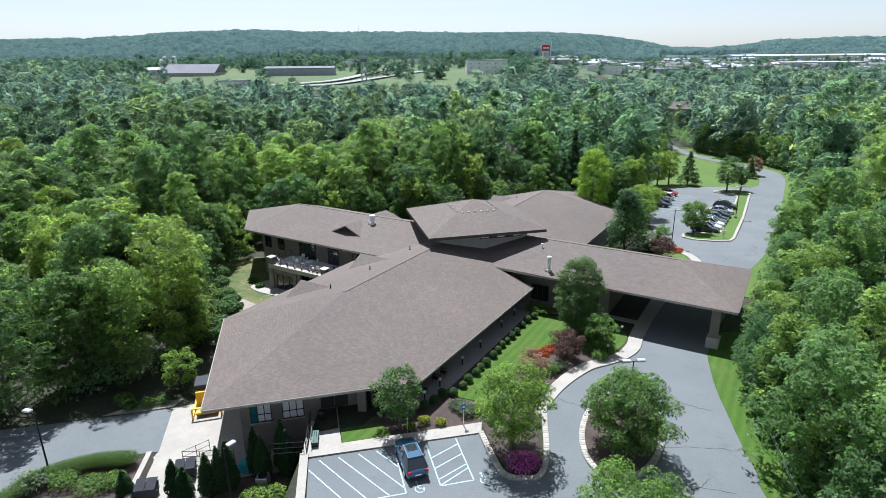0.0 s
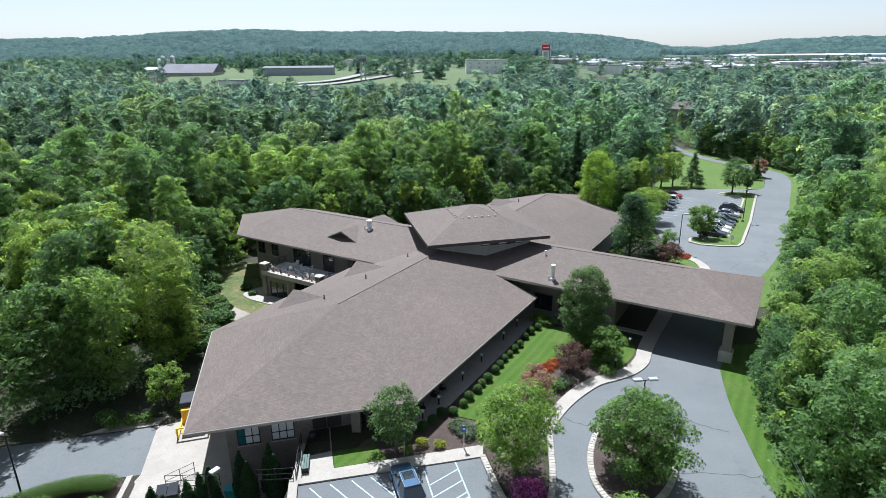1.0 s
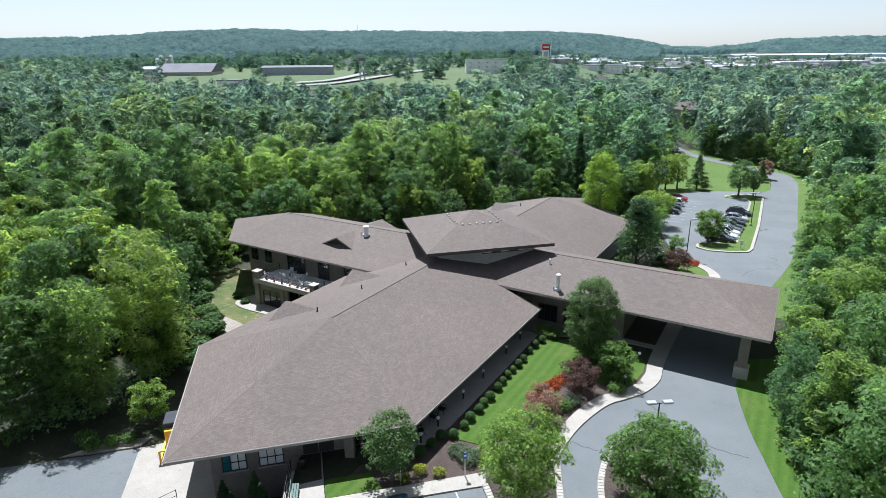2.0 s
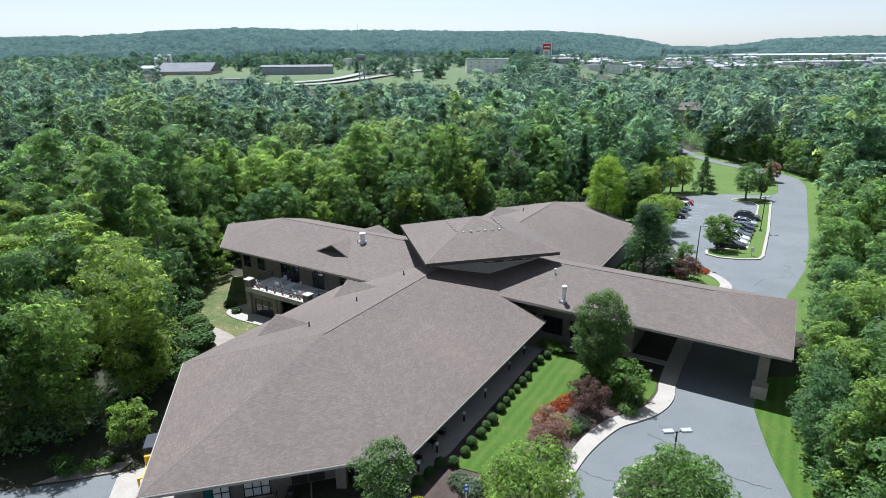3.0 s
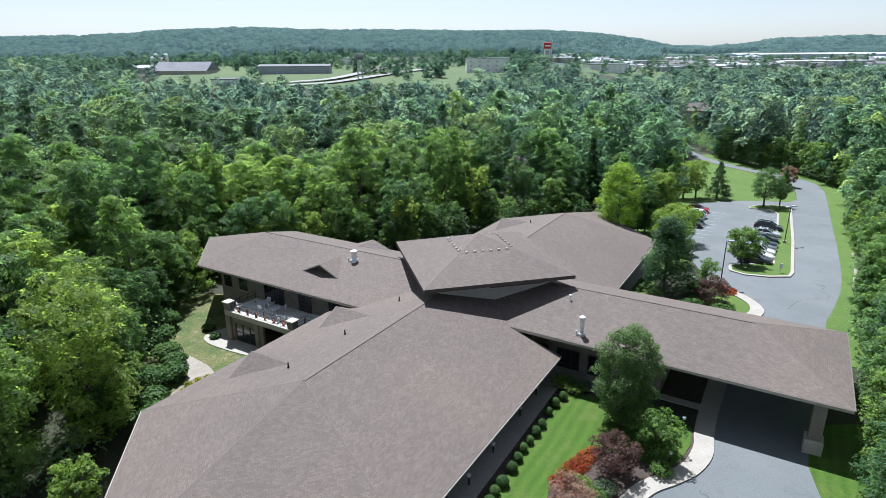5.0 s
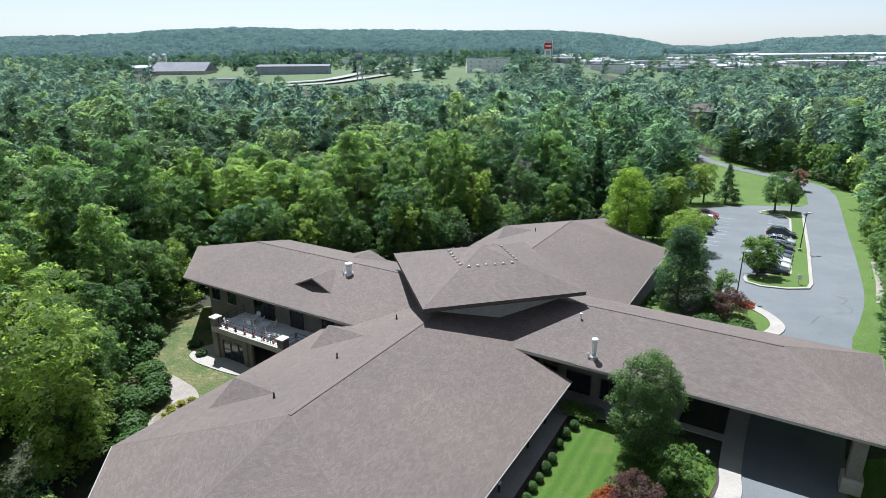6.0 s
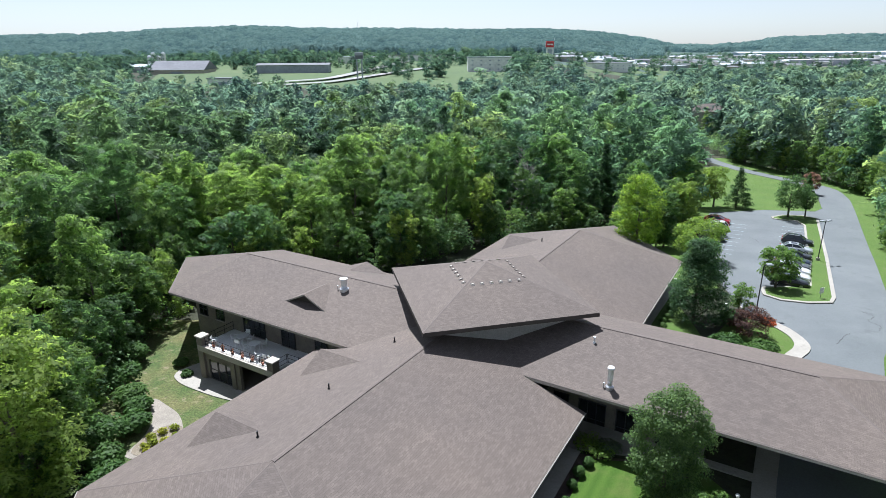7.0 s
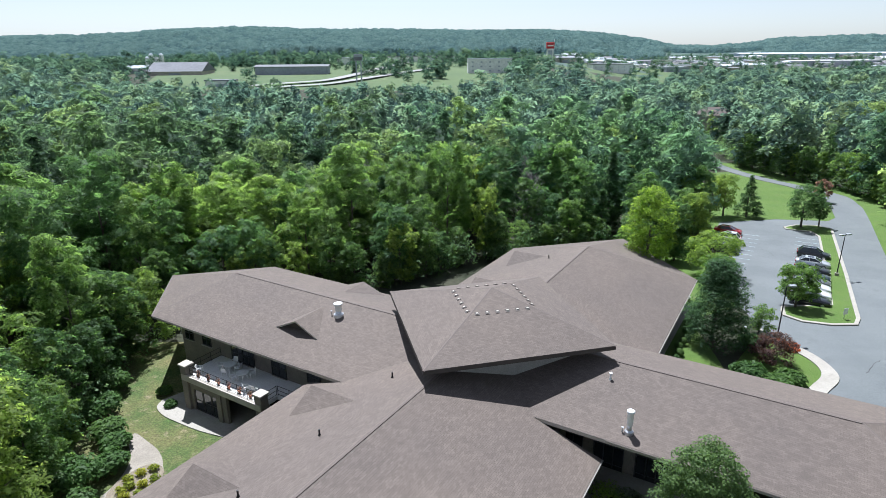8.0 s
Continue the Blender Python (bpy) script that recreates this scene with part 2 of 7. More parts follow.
def canopy(name, dark, light):
    """Far treetops: tone by the tree, darker down between crowns, mottled by branches."""
    m, n, k, b = shader(name)
    at = n.new("ShaderNodeAttribute")
    at.attribute_name = "tint"
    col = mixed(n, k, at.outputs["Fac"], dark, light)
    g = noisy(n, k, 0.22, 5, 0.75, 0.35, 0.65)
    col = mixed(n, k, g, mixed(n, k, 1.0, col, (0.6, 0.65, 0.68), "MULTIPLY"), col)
    k.new(col, b.inputs["Base Color"])
    b.inputs["Roughness"].default_value, b.inputs["Specular IOR Level"].default_value = 0.95, 0.0
    bumped(n, k, b, g, 1.0, 3.0)
    return m


# blue raised near green: distance haze put into the treetop colour
M_CANOPY_HAZED = canopy("hill_canopy", (0.052, 0.1, 0.108), (0.145, 0.22, 0.195))

# ---- building helpers ----


def ob_from(name, bm, material, parent=None, label="", smooth=False):
    me = bpy.data.meshes.new(name)
    bm.to_mesh(me)
    bm.free()
    for mm in material if isinstance(material, (list, tuple)) else [material]:
        me.materials.append(mm)
    if smooth:
        me.polygons.foreach_set("use_smooth", [True] * len(me.polygons))
    ob = new(name, me)
    if parent:
        ob.parent = parent
    if label:
        ob["label"] = label
    return ob


def part(name, bm, material, parent, label="", smooth=False):
    return ob_from(name, bm, material, parent, label, smooth)


def thing(name, m, label, category, group="", kind=""):
    e = new(name)
    e.matrix_world = m
    return tagged(e, label, category, group, kind)


def box(bm, x0, x1, y0, y1, z0, z1, mi=0):
    vs = [bm.verts.new((x, y, z)) for z in (z0, z1) for x, y in ((x0, y0), (x1, y0), (x1, y1), (x0, y1))]
    for f in ((3, 2, 1, 0), (4, 5, 6, 7), (0, 1, 5, 4), (1, 2, 6, 5), (2, 3, 7, 6), (3, 0, 4, 7)):
        bm.faces.new([vs[i] for i in f]).material_index = mi
    return vs


def boxes(*bs, bevel=0.0):
    bm = bmesh.new()
    for b in bs:
        box(bm, *b)
    if bevel:
        bmesh.ops.bevel(bm, geom=bm.edges[:], offset=bevel, segments=1, affect="EDGES")
    return bm


def tube(bm, p, q, r0, r1, seg=8, cap=True):
    p, q = Vector(p), Vector(q)
    z = (q - p).normalized()
    x = z.orthogonal().normalized()
    y = z.cross(x)
    rings = []
    for c, r in ((p, r0), (q, r1)):
        rings.append([bm.verts.new(c + (x * math.cos(a) + y * math.sin(a)) * r) for a in (2 * math.pi * i / seg for i in range(seg))])
    for i in range(seg):
        j = (i + 1) % seg
        bm.faces.new((rings[0][i], rings[0][j], rings[1][j], rings[1][i]))
    if cap:
        bm.faces.new(rings[0][::-1])
        bm.faces.new(rings[1])


def tubes(*ts, seg=8):
    bm = bmesh.new()
    for p, q, r0, r1 in ts:
        tube(bm, p, q, r0, r1, seg)
    return bm


def prism(outline, z0, z1):
    """An upright prism over a closed outline of (x, y)."""
    bm = bmesh.new()
    lo = [bm.verts.new((x, y, z0)) for x, y in outline]
    hi = [bm.verts.new((x, y, z1)) for x, y in outline]
    bm.faces.new(hi)
    bm.faces.new(lo[::-1])
    for i in range(len(lo)):
        j = (i + 1) % len(lo)
        bm.faces.new((lo[i], lo[j], hi[j], hi[i]))
    bmesh.ops.recalc_face_normals(bm, faces=bm.faces[:])
    return bm


def curve(pts, closed=False, steps=5):
    """Catmull-Rom through the points."""
    out, n = [], len(pts)
    for i in range(n if closed else n - 1):
        g = lambda j: Vector(pts[j % n] if closed else pts[min(max(j, 0), n - 1)])
        p0, p1, p2, p3 = g(i - 1), g(i), g(i + 1), g(i + 2)
        for s in range(steps):
            t = s / steps
            q = 0.5 * (2 * p1 + (p2 - p0) * t + (2 * p0 - 5 * p1 + 4 * p2 - p3) * t * t + (3 * p1 - p0 - 3 * p2 + p3) * t**3)
            out.append(tuple(q))
    if not closed:
        out.append(tuple(pts[-1]))
    return out


# ---- the lie of the land ----
KNOT_Y = (-200.0, 38.0, 55.0, 70.0, 82.0, 90.0, 100.0, 115.0, 140.0, 160.0, 260.0, 300.0)
KNOT_Z = (1.1, 1.1, 1.1, 1.2, 1.3, 0.9, 0.0, -0.9, -1.8, -2.8, -3.0, -3.0)
LOW, FRONT = -2.2, 1.1
HILL_AZ = (-60, -37, -33, -29, -25, -20, -15, -8, -3, 2, 7, 12, 16, 18.5, 22, 24.5, 26.8, 30, 37, 60)
HILL_Z = (66, 74, 72, 81, 99, 108, 103, 99, 97, 95, 95, 84, 60, 38, 32, 42, 60, 62, 58, 52)


def ground(x, y):
    if y < 300:
        z = float(np.interp(y, KNOT_Y, KNOT_Z))
        s = min(max((-11.5 - x) / 0.3 + 0.5, 0.0), 1.0) if y < 108 else min(max((-11.5 - x) / 12 + 0.5, 0.0), 1.0)
        return z * (1 - s) + min(LOW, z) * s
    d, az = math.hypot(x, y), math.degrees(math.atan2(x, y))
    w = min(max((az - 9) / 6, 0.0), 1.0)
    base = float(np.interp(y, (300, 400, 500, 700, 1000), (-3.0, 7.5, 11, 15, 18))) * (1 - w) + float(np.interp(y, (300, 500, 800, 1000, 1500), (-3.0, -3.0, 1, 6, 12))) * w
    top = float(np.interp(az, HILL_AZ, HILL_Z))
    foot = 1000 + 800 * w
    s = min(max((d - foot) / (2500 - foot), 0.0), 1.0)
    rough = 7 * noise.noise((x / 260, y / 260, 3.1)) * s
    return base + (top - base) * (s * s * (3 - 2 * s) if az < 16 else s) + rough


def grid_ground():
    xs = sorted({*np.linspace(-100, 130, 47).round(2).tolist(), -11.65, -11.35, *np.linspace(-2600, -100, 40).round(1).tolist(), *np.linspace(130, 2900, 42).round(1).tolist()})
    ys = sorted({*KNOT_Y, 108.0, 107.9, *np.linspace(-200, 300, 51).round(1).tolist(), *np.linspace(300, 600, 31).round(1).tolist(), *np.linspace(600, 2600, 46).round(1).tolist(), 2900.0, 3400.0, 4200.0})
    co = np.array([(x, y, ground(x, y)) for y in ys for x in xs])
    nx, ny = len(xs), len(ys)
    i = (np.arange(ny - 1)[:, None] * nx + np.arange(nx - 1)[None]).ravel()
    return np_mesh("ground", co, np.stack([i, i + 1, i + 1 + nx, i + nx], 1))


def np_mesh(name, co, quads, tint=None):
    me = bpy.data.meshes.new(name)
    me.vertices.add(len(co))
    me.vertices.foreach_set("co", np.asarray(co, np.float32).ravel())
    me.loops.add(quads.size)
    me.loops.foreach_set("vertex_index", quads.astype(np.int32).ravel())
    me.polygons.add(len(quads))
    me.polygons.foreach_set("loop_start", np.arange(0, quads.size, quads.shape[1], dtype=np.int32))
    if tint is not None:
        me.attributes.new("tint", "FLOAT", "POINT").data.foreach_set("value", np.asarray(tint, np.float32))
    me.update(calc_edges=True)
    return me


def drape(name, outline, up, material, label="", category="", kind="structure", skirt=0.3):
    """A sheet laid over the ground along an outline, with an edge that goes down into it."""
    bm = bmesh.new()
    pts = [p for i, p in enumerate(outline) if math.dist(p, outline[i - 1]) > 0.01]
    vs = [bm.verts.new((x, y, 0)) for x, y in pts]
    for tri in tessellate_polygon([[Vector((x, y, 0)) for x, y in pts]]):
        bm.faces.new([vs[i] for i in tri])
    for y in KNOT_Y:
        bmesh.ops.bisect_plane(bm, geom=bm.verts[:] + bm.edges[:] + bm.faces[:], plane_co=(0, y, 0), plane_no=(0, 1, 0))
    for v in bm.verts:
        v.co.z = ground(v.co.x, v.co.y) + up
    for f in bm.faces:
        f.normal_update()
        if f.normal.z < 0:
            f.normal_flip()
    for e in [e for e in bm.edges if e.is_boundary]:
        a, b = e.verts
        c, d = (bm.verts.new(v.co - Vector((0, 0, skirt))) for v in (a, b))
        bm.faces.new((a, b, d, c))
    return tagged(ob_from(name, bm, material), label, category, "", kind)


def kerb(name, pts, width, up, material, label, closed=False):
    """A raised strip along a line on the ground, centred on it."""
    bm, n, rows = bmesh.new(), len(pts), []
    for i, p in enumerate(pts):
        a = Vector(pts[i - 1] if closed or i else pts[0])
        b = Vector(pts[(i + 1) % n] if closed or i < n - 1 else pts[-1])
        d = (b - a).normalized()
        s = Vector((-d.y, d.x)) * width / 2
        z = ground(*p)
        row = []
        for side, h in ((1, -0.2), (1, up - 0.02), (0.85, up), (-0.85, up), (-1, up - 0.02), (-1, -0.2)):
            row.append(bm.verts.new((p[0] + s.x * side, p[1] + s.y * side, z + h)))
        rows.append(row)
    for i in range(n if closed else n - 1):
        r, q = rows[i], rows[(i + 1) % n]
        for j in range(5):
            bm.faces.new((r[j], q[j], q[j + 1], r[j + 1]))
    if not closed:
        bm.faces.new(rows[0][::-1])
        bm.faces.new(rows[-1])
    bmesh.ops.recalc_face_normals(bm, faces=bm.faces[:])
    return tagged(ob_from(name, bm, material), label, "kerb", "", "structure")


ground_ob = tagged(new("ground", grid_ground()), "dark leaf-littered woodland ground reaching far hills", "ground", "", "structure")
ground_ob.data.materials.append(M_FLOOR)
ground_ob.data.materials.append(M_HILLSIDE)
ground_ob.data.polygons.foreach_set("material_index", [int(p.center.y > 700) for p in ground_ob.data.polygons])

# ---- paving and lawns ----
DRIVE_RIGHT = [(20.71, 19.31), (21.09, 31.74), (21.48, 33.49), (21.77, 35.33), (22.18, 38.67), (22.71, 41.86), (23.25, 45.07), (24.08, 48.5), (25.01, 51.74)]
WALK_OUT = [(7.54, 41.26), (8.71, 43.46), (9.98, 45.37), (11.55, 47.19), (13.21, 48.71), (15.06, 49.62), (16.92, 50.73), (18.6, 52.56), (19.7, 55.0), (21.4, 58.24)]
WALK_IN = [(6.67, 41.26), (7.16, 42.96), (7.85, 44.37), (9.12, 46.28), (10.49, 48.0), (12.35, 49.72), (14.3, 50.73), (16.16, 51.84), (17.64, 53.77), (18.44, 55.71), (19.94, 58.64)]
PEN_OUT = [(2.23, 38.57), (3.19, 34.94), (3.67, 33.87), (4.34, 33.44), (5.21, 33.39), (6.08, 33.58), (6.7, 34.75), (7.09, 36.68), (7.34, 39.17), (7.54, 41.26)]
REAR_WALK = [(30.05, 73.08), (31.99, 75.2), (34.03, 77.04), (34.8, 78.68), (34.77, 81.19), (33.89, 84.16), (32.55, 86.18), (32.58, 88.83)]
ROAD_R = [(40.32, 75.79), (43.51, 79.65), (48.99, 87.4), (59.09, 104.53), (70.53, 125.35), (84.0, 149.8), (88.0, 158.0), (90.5, 166.5), (88.5, 175.0), (84.0, 185.0), (80.5, 197.0), (79.2, 211), (80.5, 240)]
ROAD_L = [(76.5, 240), (75.4, 211), (76.7, 197.0), (79.6, 186.5), (83.2, 177.5), (84.5, 169.0), (82.5, 160.5), (75.2, 145.6)]
LOT_L = [(72.0, 142.5), (62.5, 144.0), (50.5, 141.6), (44.96, 131.21), (40.65, 119.37), (36.44, 107.59), (33.88, 96.43)]
asphalt = [(-10.67, 35.33), (-9.9, 31.65), (-7.69, 19.31), (-6, -30), (22, -30)] + curve(DRIVE_RIGHT) + [(27.82, 56.62), (34.35, 66.46)] + curve(ROAD_R) + curve(ROAD_L) + curve(LOT_L)
asphalt += list(reversed(curve(REAR_WALK))) + list(reversed(curve(WALK_OUT))) + list(reversed(curve(PEN_OUT)))
drape("road", asphalt, 0.03, M_ASPHALT, "grey weathered asphalt drive with fine cracks", "road")
service = [(-26.69, 46.71), (-33.36, 44.83), (-44.16, 42.27), (-68.69, 39.31), (-70, 12), (-51.03, 19.66), (-41.21, 28.49), (-35.81, 33.41), (-32.38, 36.36), (-29.93, 38.53), (-27.47, 39.71), (-24.92, 40.3)]
drape("service_road", service, 0.03, M_ASPHALT, "grey asphalt service road in tree shade", "road")
apron = [(-26.69, 46.71), (-24.72, 47.5), (-20.6, 49.67), (-16.19, 41.77), (-13.93, 39.9), (-13.93, 37.94), (-18.05, 36.95), (-19.03, 32.42), (-23.06, 30.45), (-24.14, 36.36), (-25.02, 39.31), (-24.92, 40.3)]
drape("pavement", apron, 0.06, M_CONCRETE, "pale concrete service apron beside the building", "pavement")
front_walk = [(-11.06, 35.33), (2.23, 38.62), (2.33, 40.02), (-8.56, 37.13), (-9.1, 39.07), (-9.94, 42.26), (-11.87, 41.46), (-11.17, 38.27)]
drape("pavement", [(-11.18, 38.3), (-8.95, 38.6), (-10.1, 43.0), (-12.05, 42.3)], 0.137, M_CONCRETE, "shaded concrete walk to the side entrance", "pavement")
drape("pavement", front_walk, 0.13, M_CONCRETE, "pale concrete walk along the parking bays", "pavement")
drape("pavement", curve(WALK_OUT) + list(reversed(curve(WALK_IN))), 0.14, M_CONCRETE, "curving pale concrete walk to the entrance", "pavement")
drape("pavement", [(21.4, 58.24), (30.05, 73.08), (28.47, 73.85), (19.94, 58.64)], 0.14, M_CONCRETE, "shaded concrete walk under the portico", "pavement")
rear_in = [(32.38, 88.32), (31.36, 85.98), (32.78, 83.3), (33.6, 80.9), (33.52, 79.07), (32.75, 77.72), (31.0, 76.17), (28.47, 73.85)]
drape("pavement", curve(REAR_WALK) + curve(rear_in), 0.14, M_CONCRETE, "curving pale concrete walk by the rear lot", "pavement")
drape("mulch_bed", [(-8.46, 37.18), (2.33, 40.07), (3.09, 36.3), (4.15, 34.17), (5.21, 33.97), (6.08, 34.36), (6.56, 36.68), (6.67, 41.26)] + curve(WALK_IN[1:-1]) + [(13.7, 60.37), (8.32, 61.38), (-3.08, 42.06), (-6.75, 40.66)], 0.05, M_MULCH, "brown bark mulch planting bed", "mulch")
lawn_front = [(-0.09, 43.86), (2.14, 43.06), (4.65, 44.06), (5.44, 46.18), (6.12, 48.71), (8.37, 51.34), (11.3, 53.06), (13.82, 51.74), (14.59, 51.14), (16.06, 52.05), (17.55, 53.98), (18.35, 56.01), (17.11, 58.84), (13.21, 60.37), (9.2, 60.57)]
drape("lawn", lawn_front, 0.10, M_GRASS, "mown striped green lawn before the entrance wing", "lawn")
drape("lawn", [(-9.0, 38.97), (-8.51, 37.18), (-4.81, 38.17), (-5.97, 39.87)], 0.12, M_GRASS, "small mown lawn patch by the entry walk", "lawn")
drape("lawn", curve(DRIVE_RIGHT)[5:] + [(27.82, 56.62), (33.2, 56.82), (28.63, 47.69), (26.52, 38.67), (25.04, 28.93), (24.08, 19.31)], 0.06, M_GRASS, "sunlit grass verge along the drive", "lawn")
drape("lawn", [(34.35, 66.46)] + curve(ROAD_R)[:56] + [(84.5, 212), (87.0, 200.0), (91.0, 189.0), (95.5, 178.0), (97.0, 164.0), (93.0, 150.0), (79.47, 125.64), (67.33, 104.42), (55.54, 85.78), (46.15, 72.88), (39.23, 64.94)], 0.05, M_MEADOW, "mown grass verge along the rear road", "lawn")
far_lawn = LOT_L[1:4][::-1] + [(72.0, 142.5), (75.2, 145.6), (82.5, 160.5), (84.3, 169.0), (82.6, 177.5), (79.0, 186.5), (75.9, 197.0), (70.0, 196.0), (60.0, 172.0), (50.0, 150.0), (44.12, 133.32)]
drape("lawn", far_lawn, 0.05, M_MEADOW, "sunny lawn with young trees behind the lot", "lawn")
drape("lawn", [(x + 0.5, y + 0.1) for x, y in rear_in] + [(24.51, 77.72), (25.65, 90.98), (33.14, 95.62), (35.63, 107.59), (39.94, 119.37), (44.37, 130.93), (40.16, 130.45), (28.26, 112.88), (21.9, 95.62), (18.63, 82.63), (21.59, 74.82)], 0.05, M_MEADOW, "lawn between the rear wing and the lot", "lawn")
isl = [(38.71, 95.62), (37.93, 94.24), (37.31, 92.6), (38.25, 90.63), (40.86, 89.64), (43.62, 89.74), (45.04, 91.56), (54.7, 109.17), (67.0, 132.84), (68.52, 135.71), (67.25, 138.29), (63.54, 138.67), (60.67, 137.14), (60.31, 135.81), (61.63, 134.85), (63.76, 133.9), (63.25, 130.45), (53.46, 111.82), (44.94, 96.31)]
drape("lawn", isl, 0.16, M_MEADOW, "grassed parking island inside a pale kerb", "lawn")
kerb("kerb", isl[:13], 0.45, 0.2, M_CONCRETE, "pale concrete kerb round the parking island")
kerb("kerb", isl[12:] + isl[:1], 0.35, 0.19, M_CONCRETE, "pale concrete kerb at the bay heads")
kerb_bed = kerb("kerb", curve(PEN_OUT), 0.46, 0.2, M_CONCRETE, "pale stone kerb round the flower bed")
ISL_C, ISL_A, ISL_B = (13.41, 39.17), 3.15, 5.7
ring = [(ISL_C[0] + ISL_A * math.cos(t) + 0.28 * ISL_B * math.sin(t), ISL_C[1] + ISL_B * math.sin(t)) for t in (2 * math.pi * i / 40 for i in range(40))]
drape("mulch_bed", ring, 0.14, M_MULCH, "brown mulch in the round drive island", "mulch")
kerb_ring = kerb("kerb", ring, 0.46, 0.2, M_CONCRETE, "pale stone kerb round the drive island", True)
low_lawn = [(-37.29, 72.86), (-39.25, 90.59), (-32.38, 90.59), (-26.49, 79.26), (-19.62, 72.86), (-19.62, 64.98), (-24.53, 61.03), (-32.38, 64.98)]
drape("lawn", low_lawn, 0.04, M_PATCHY, "lower lawn below the balcony", "lawn")
drape("gravel_bed", curve([(-29.63, 73.06), (-28.06, 72.07), (-26.1, 70.5), (-24.82, 68.53), (-24.14, 66.46), (-25.02, 64.49), (-27.87, 64.49), (-27.67, 66.95), (-28.06, 69.51), (-29.24, 71.48)], True, 4), 0.09, M_GRAVEL, "pale gravel path by the lower lawn", "gravel")
patio = curve([(-29.63, 78.38), (-29.63, 77.19), (-28.36, 75.81), (-26.1, 74.53), (-23.55, 73.35), (-20.6, 72.37)]) + [(-15.7, 72.86), (-19.62, 78.77), (-26.49, 81.73)]
drape("pavement", patio, 0.12, M_CONCRETE, "pale curved concrete patio under the balcony", "pavement")
riprap = [(48.64, 84.76), (49.42, 84.36), (54.93, 92.6), (60.73, 102.32), (60.04, 102.74), (54.31, 93.3)]
drape("gravel_bed", [(-32.77, 45.32), (-29.44, 46.11), (-26.79, 46.9), (-26.39, 48.19), (-28.45, 47.79), (-30.81, 46.8)], 0.08, M_GRAVEL, "pale stony strip at the edge of the service road", "gravel")
drape("gravel_bed", riprap, 0.12, M_GRAVEL, "pale stone drainage strip beside the verge", "gravel")

# painted bays


def stripe(name, pts, width=0.1, up=0.042, label="white painted parking line"):
    for p, q in pts:
        p, q = Vector(p), Vector(q)
        d = (q - p).normalized()
        s = Vector((-d.y, d.x)) * width / 2
        drape(name, [tuple(p + s), tuple(p - s), tuple(q - s), tuple(q + s)], up, M_LINE, label, "line", skirt=0.01)


BAY_U = Vector((0.963, 0.268))
BAY_V = Vector((-0.268, 0.963))
hatch0 = Vector((-2.11, 37.38))
hl = [(hatch0, hatch0 - BAY_V * 4.95), (hatch0 + BAY_U * 2.4, hatch0 + BAY_U * 2.4 - BAY_V * 4.95), (hatch0 - BAY_V * 4.95, hatch0 + BAY_U * 2.4 - BAY_V * 4.95)]
hl += [(hatch0 - BAY_V * (1.9 + 1.2 * i), hatch0 + BAY_U * 2.4 - BAY_V * (0.75 + 1.2 * i)) for i in range(3)] + [(hatch0 - BAY_V * 4.9, hatch0 + BAY_U * 2.4 - BAY_V * 3.6)]
left0 = Vector((-4.46, 36.68))
hl += [(left0, left0 - BAY_V * 5.0), (left0 - BAY_V * 5.0, left0 - BAY_V * 5.0 - BAY_U * 6.3)]
hl += [(left0 - BAY_U * 1.35, left0 - BAY_V * 2.3), (left0 - BAY_U * 2.7, left0 - BAY_V * 4.5), (left0 - BAY_U * 4.2, left0 - BAY_U * 1.1 - BAY_V * 5.0), (left0 - BAY_U * 5.6, left0 - BAY_U * 2.6 - BAY_V * 5.0), (left0 - BAY_U * 6.4 - BAY_V * 0.9, left0 - BAY_U * 4.0 - BAY_V * 5.0)]
stripe("parking_line", [(tuple(a), tuple(b)) for a, b in hl])
LOT_E = Vector((0.511, 0.86))
LOT_N = Vector((0.86, -0.511))
bay0 = Vector((39.52, 97.23))
stripe("parking_line", [(tuple(bay0 + LOT_E * 2.72 * i), tuple(bay0 + LOT_E * 2.72 * i + LOT_N * 5.3)) for i in range(1, 15)])
left_bay = Vector((34.87, 110.02))
stripe("parking_line", [(tuple(left_bay + LOT_E * 2.72 * i), tuple(left_bay + LOT_E * 2.72 * i + LOT_N * 5.0)) for i in range(2, 11)])

# ---- the building ----
UU, VV = Vector((0.9643, 0.2648)), Vector((-0.2648, 0.9643))
D1, D2 = (UU + VV) / math.sqrt(2), (UU - VV) / math.sqrt(2)
OO = Vector((2.14, 74.5))
RIDGE, SLOPE = 7.7, 0.308
PLACE = Matrix(((D1.x, D2.x, 0, OO.x), (D1.y, D2.y, 0, OO.y), (0, 0, 1, 0), (0, 0, 0, 1)))


def plan(a, b, z=None):
    """From the building's own axes (a along one pair of wings, b along the other) to the world."""
    p = OO + D1 * a + D2 * b
    return (p.x, p.y) if z is None else (p.x, p.y, z)


house = thing("clubhouse", Matrix.Identity(4), "brown-shingled stone building with four wings round a raised centre", "building")


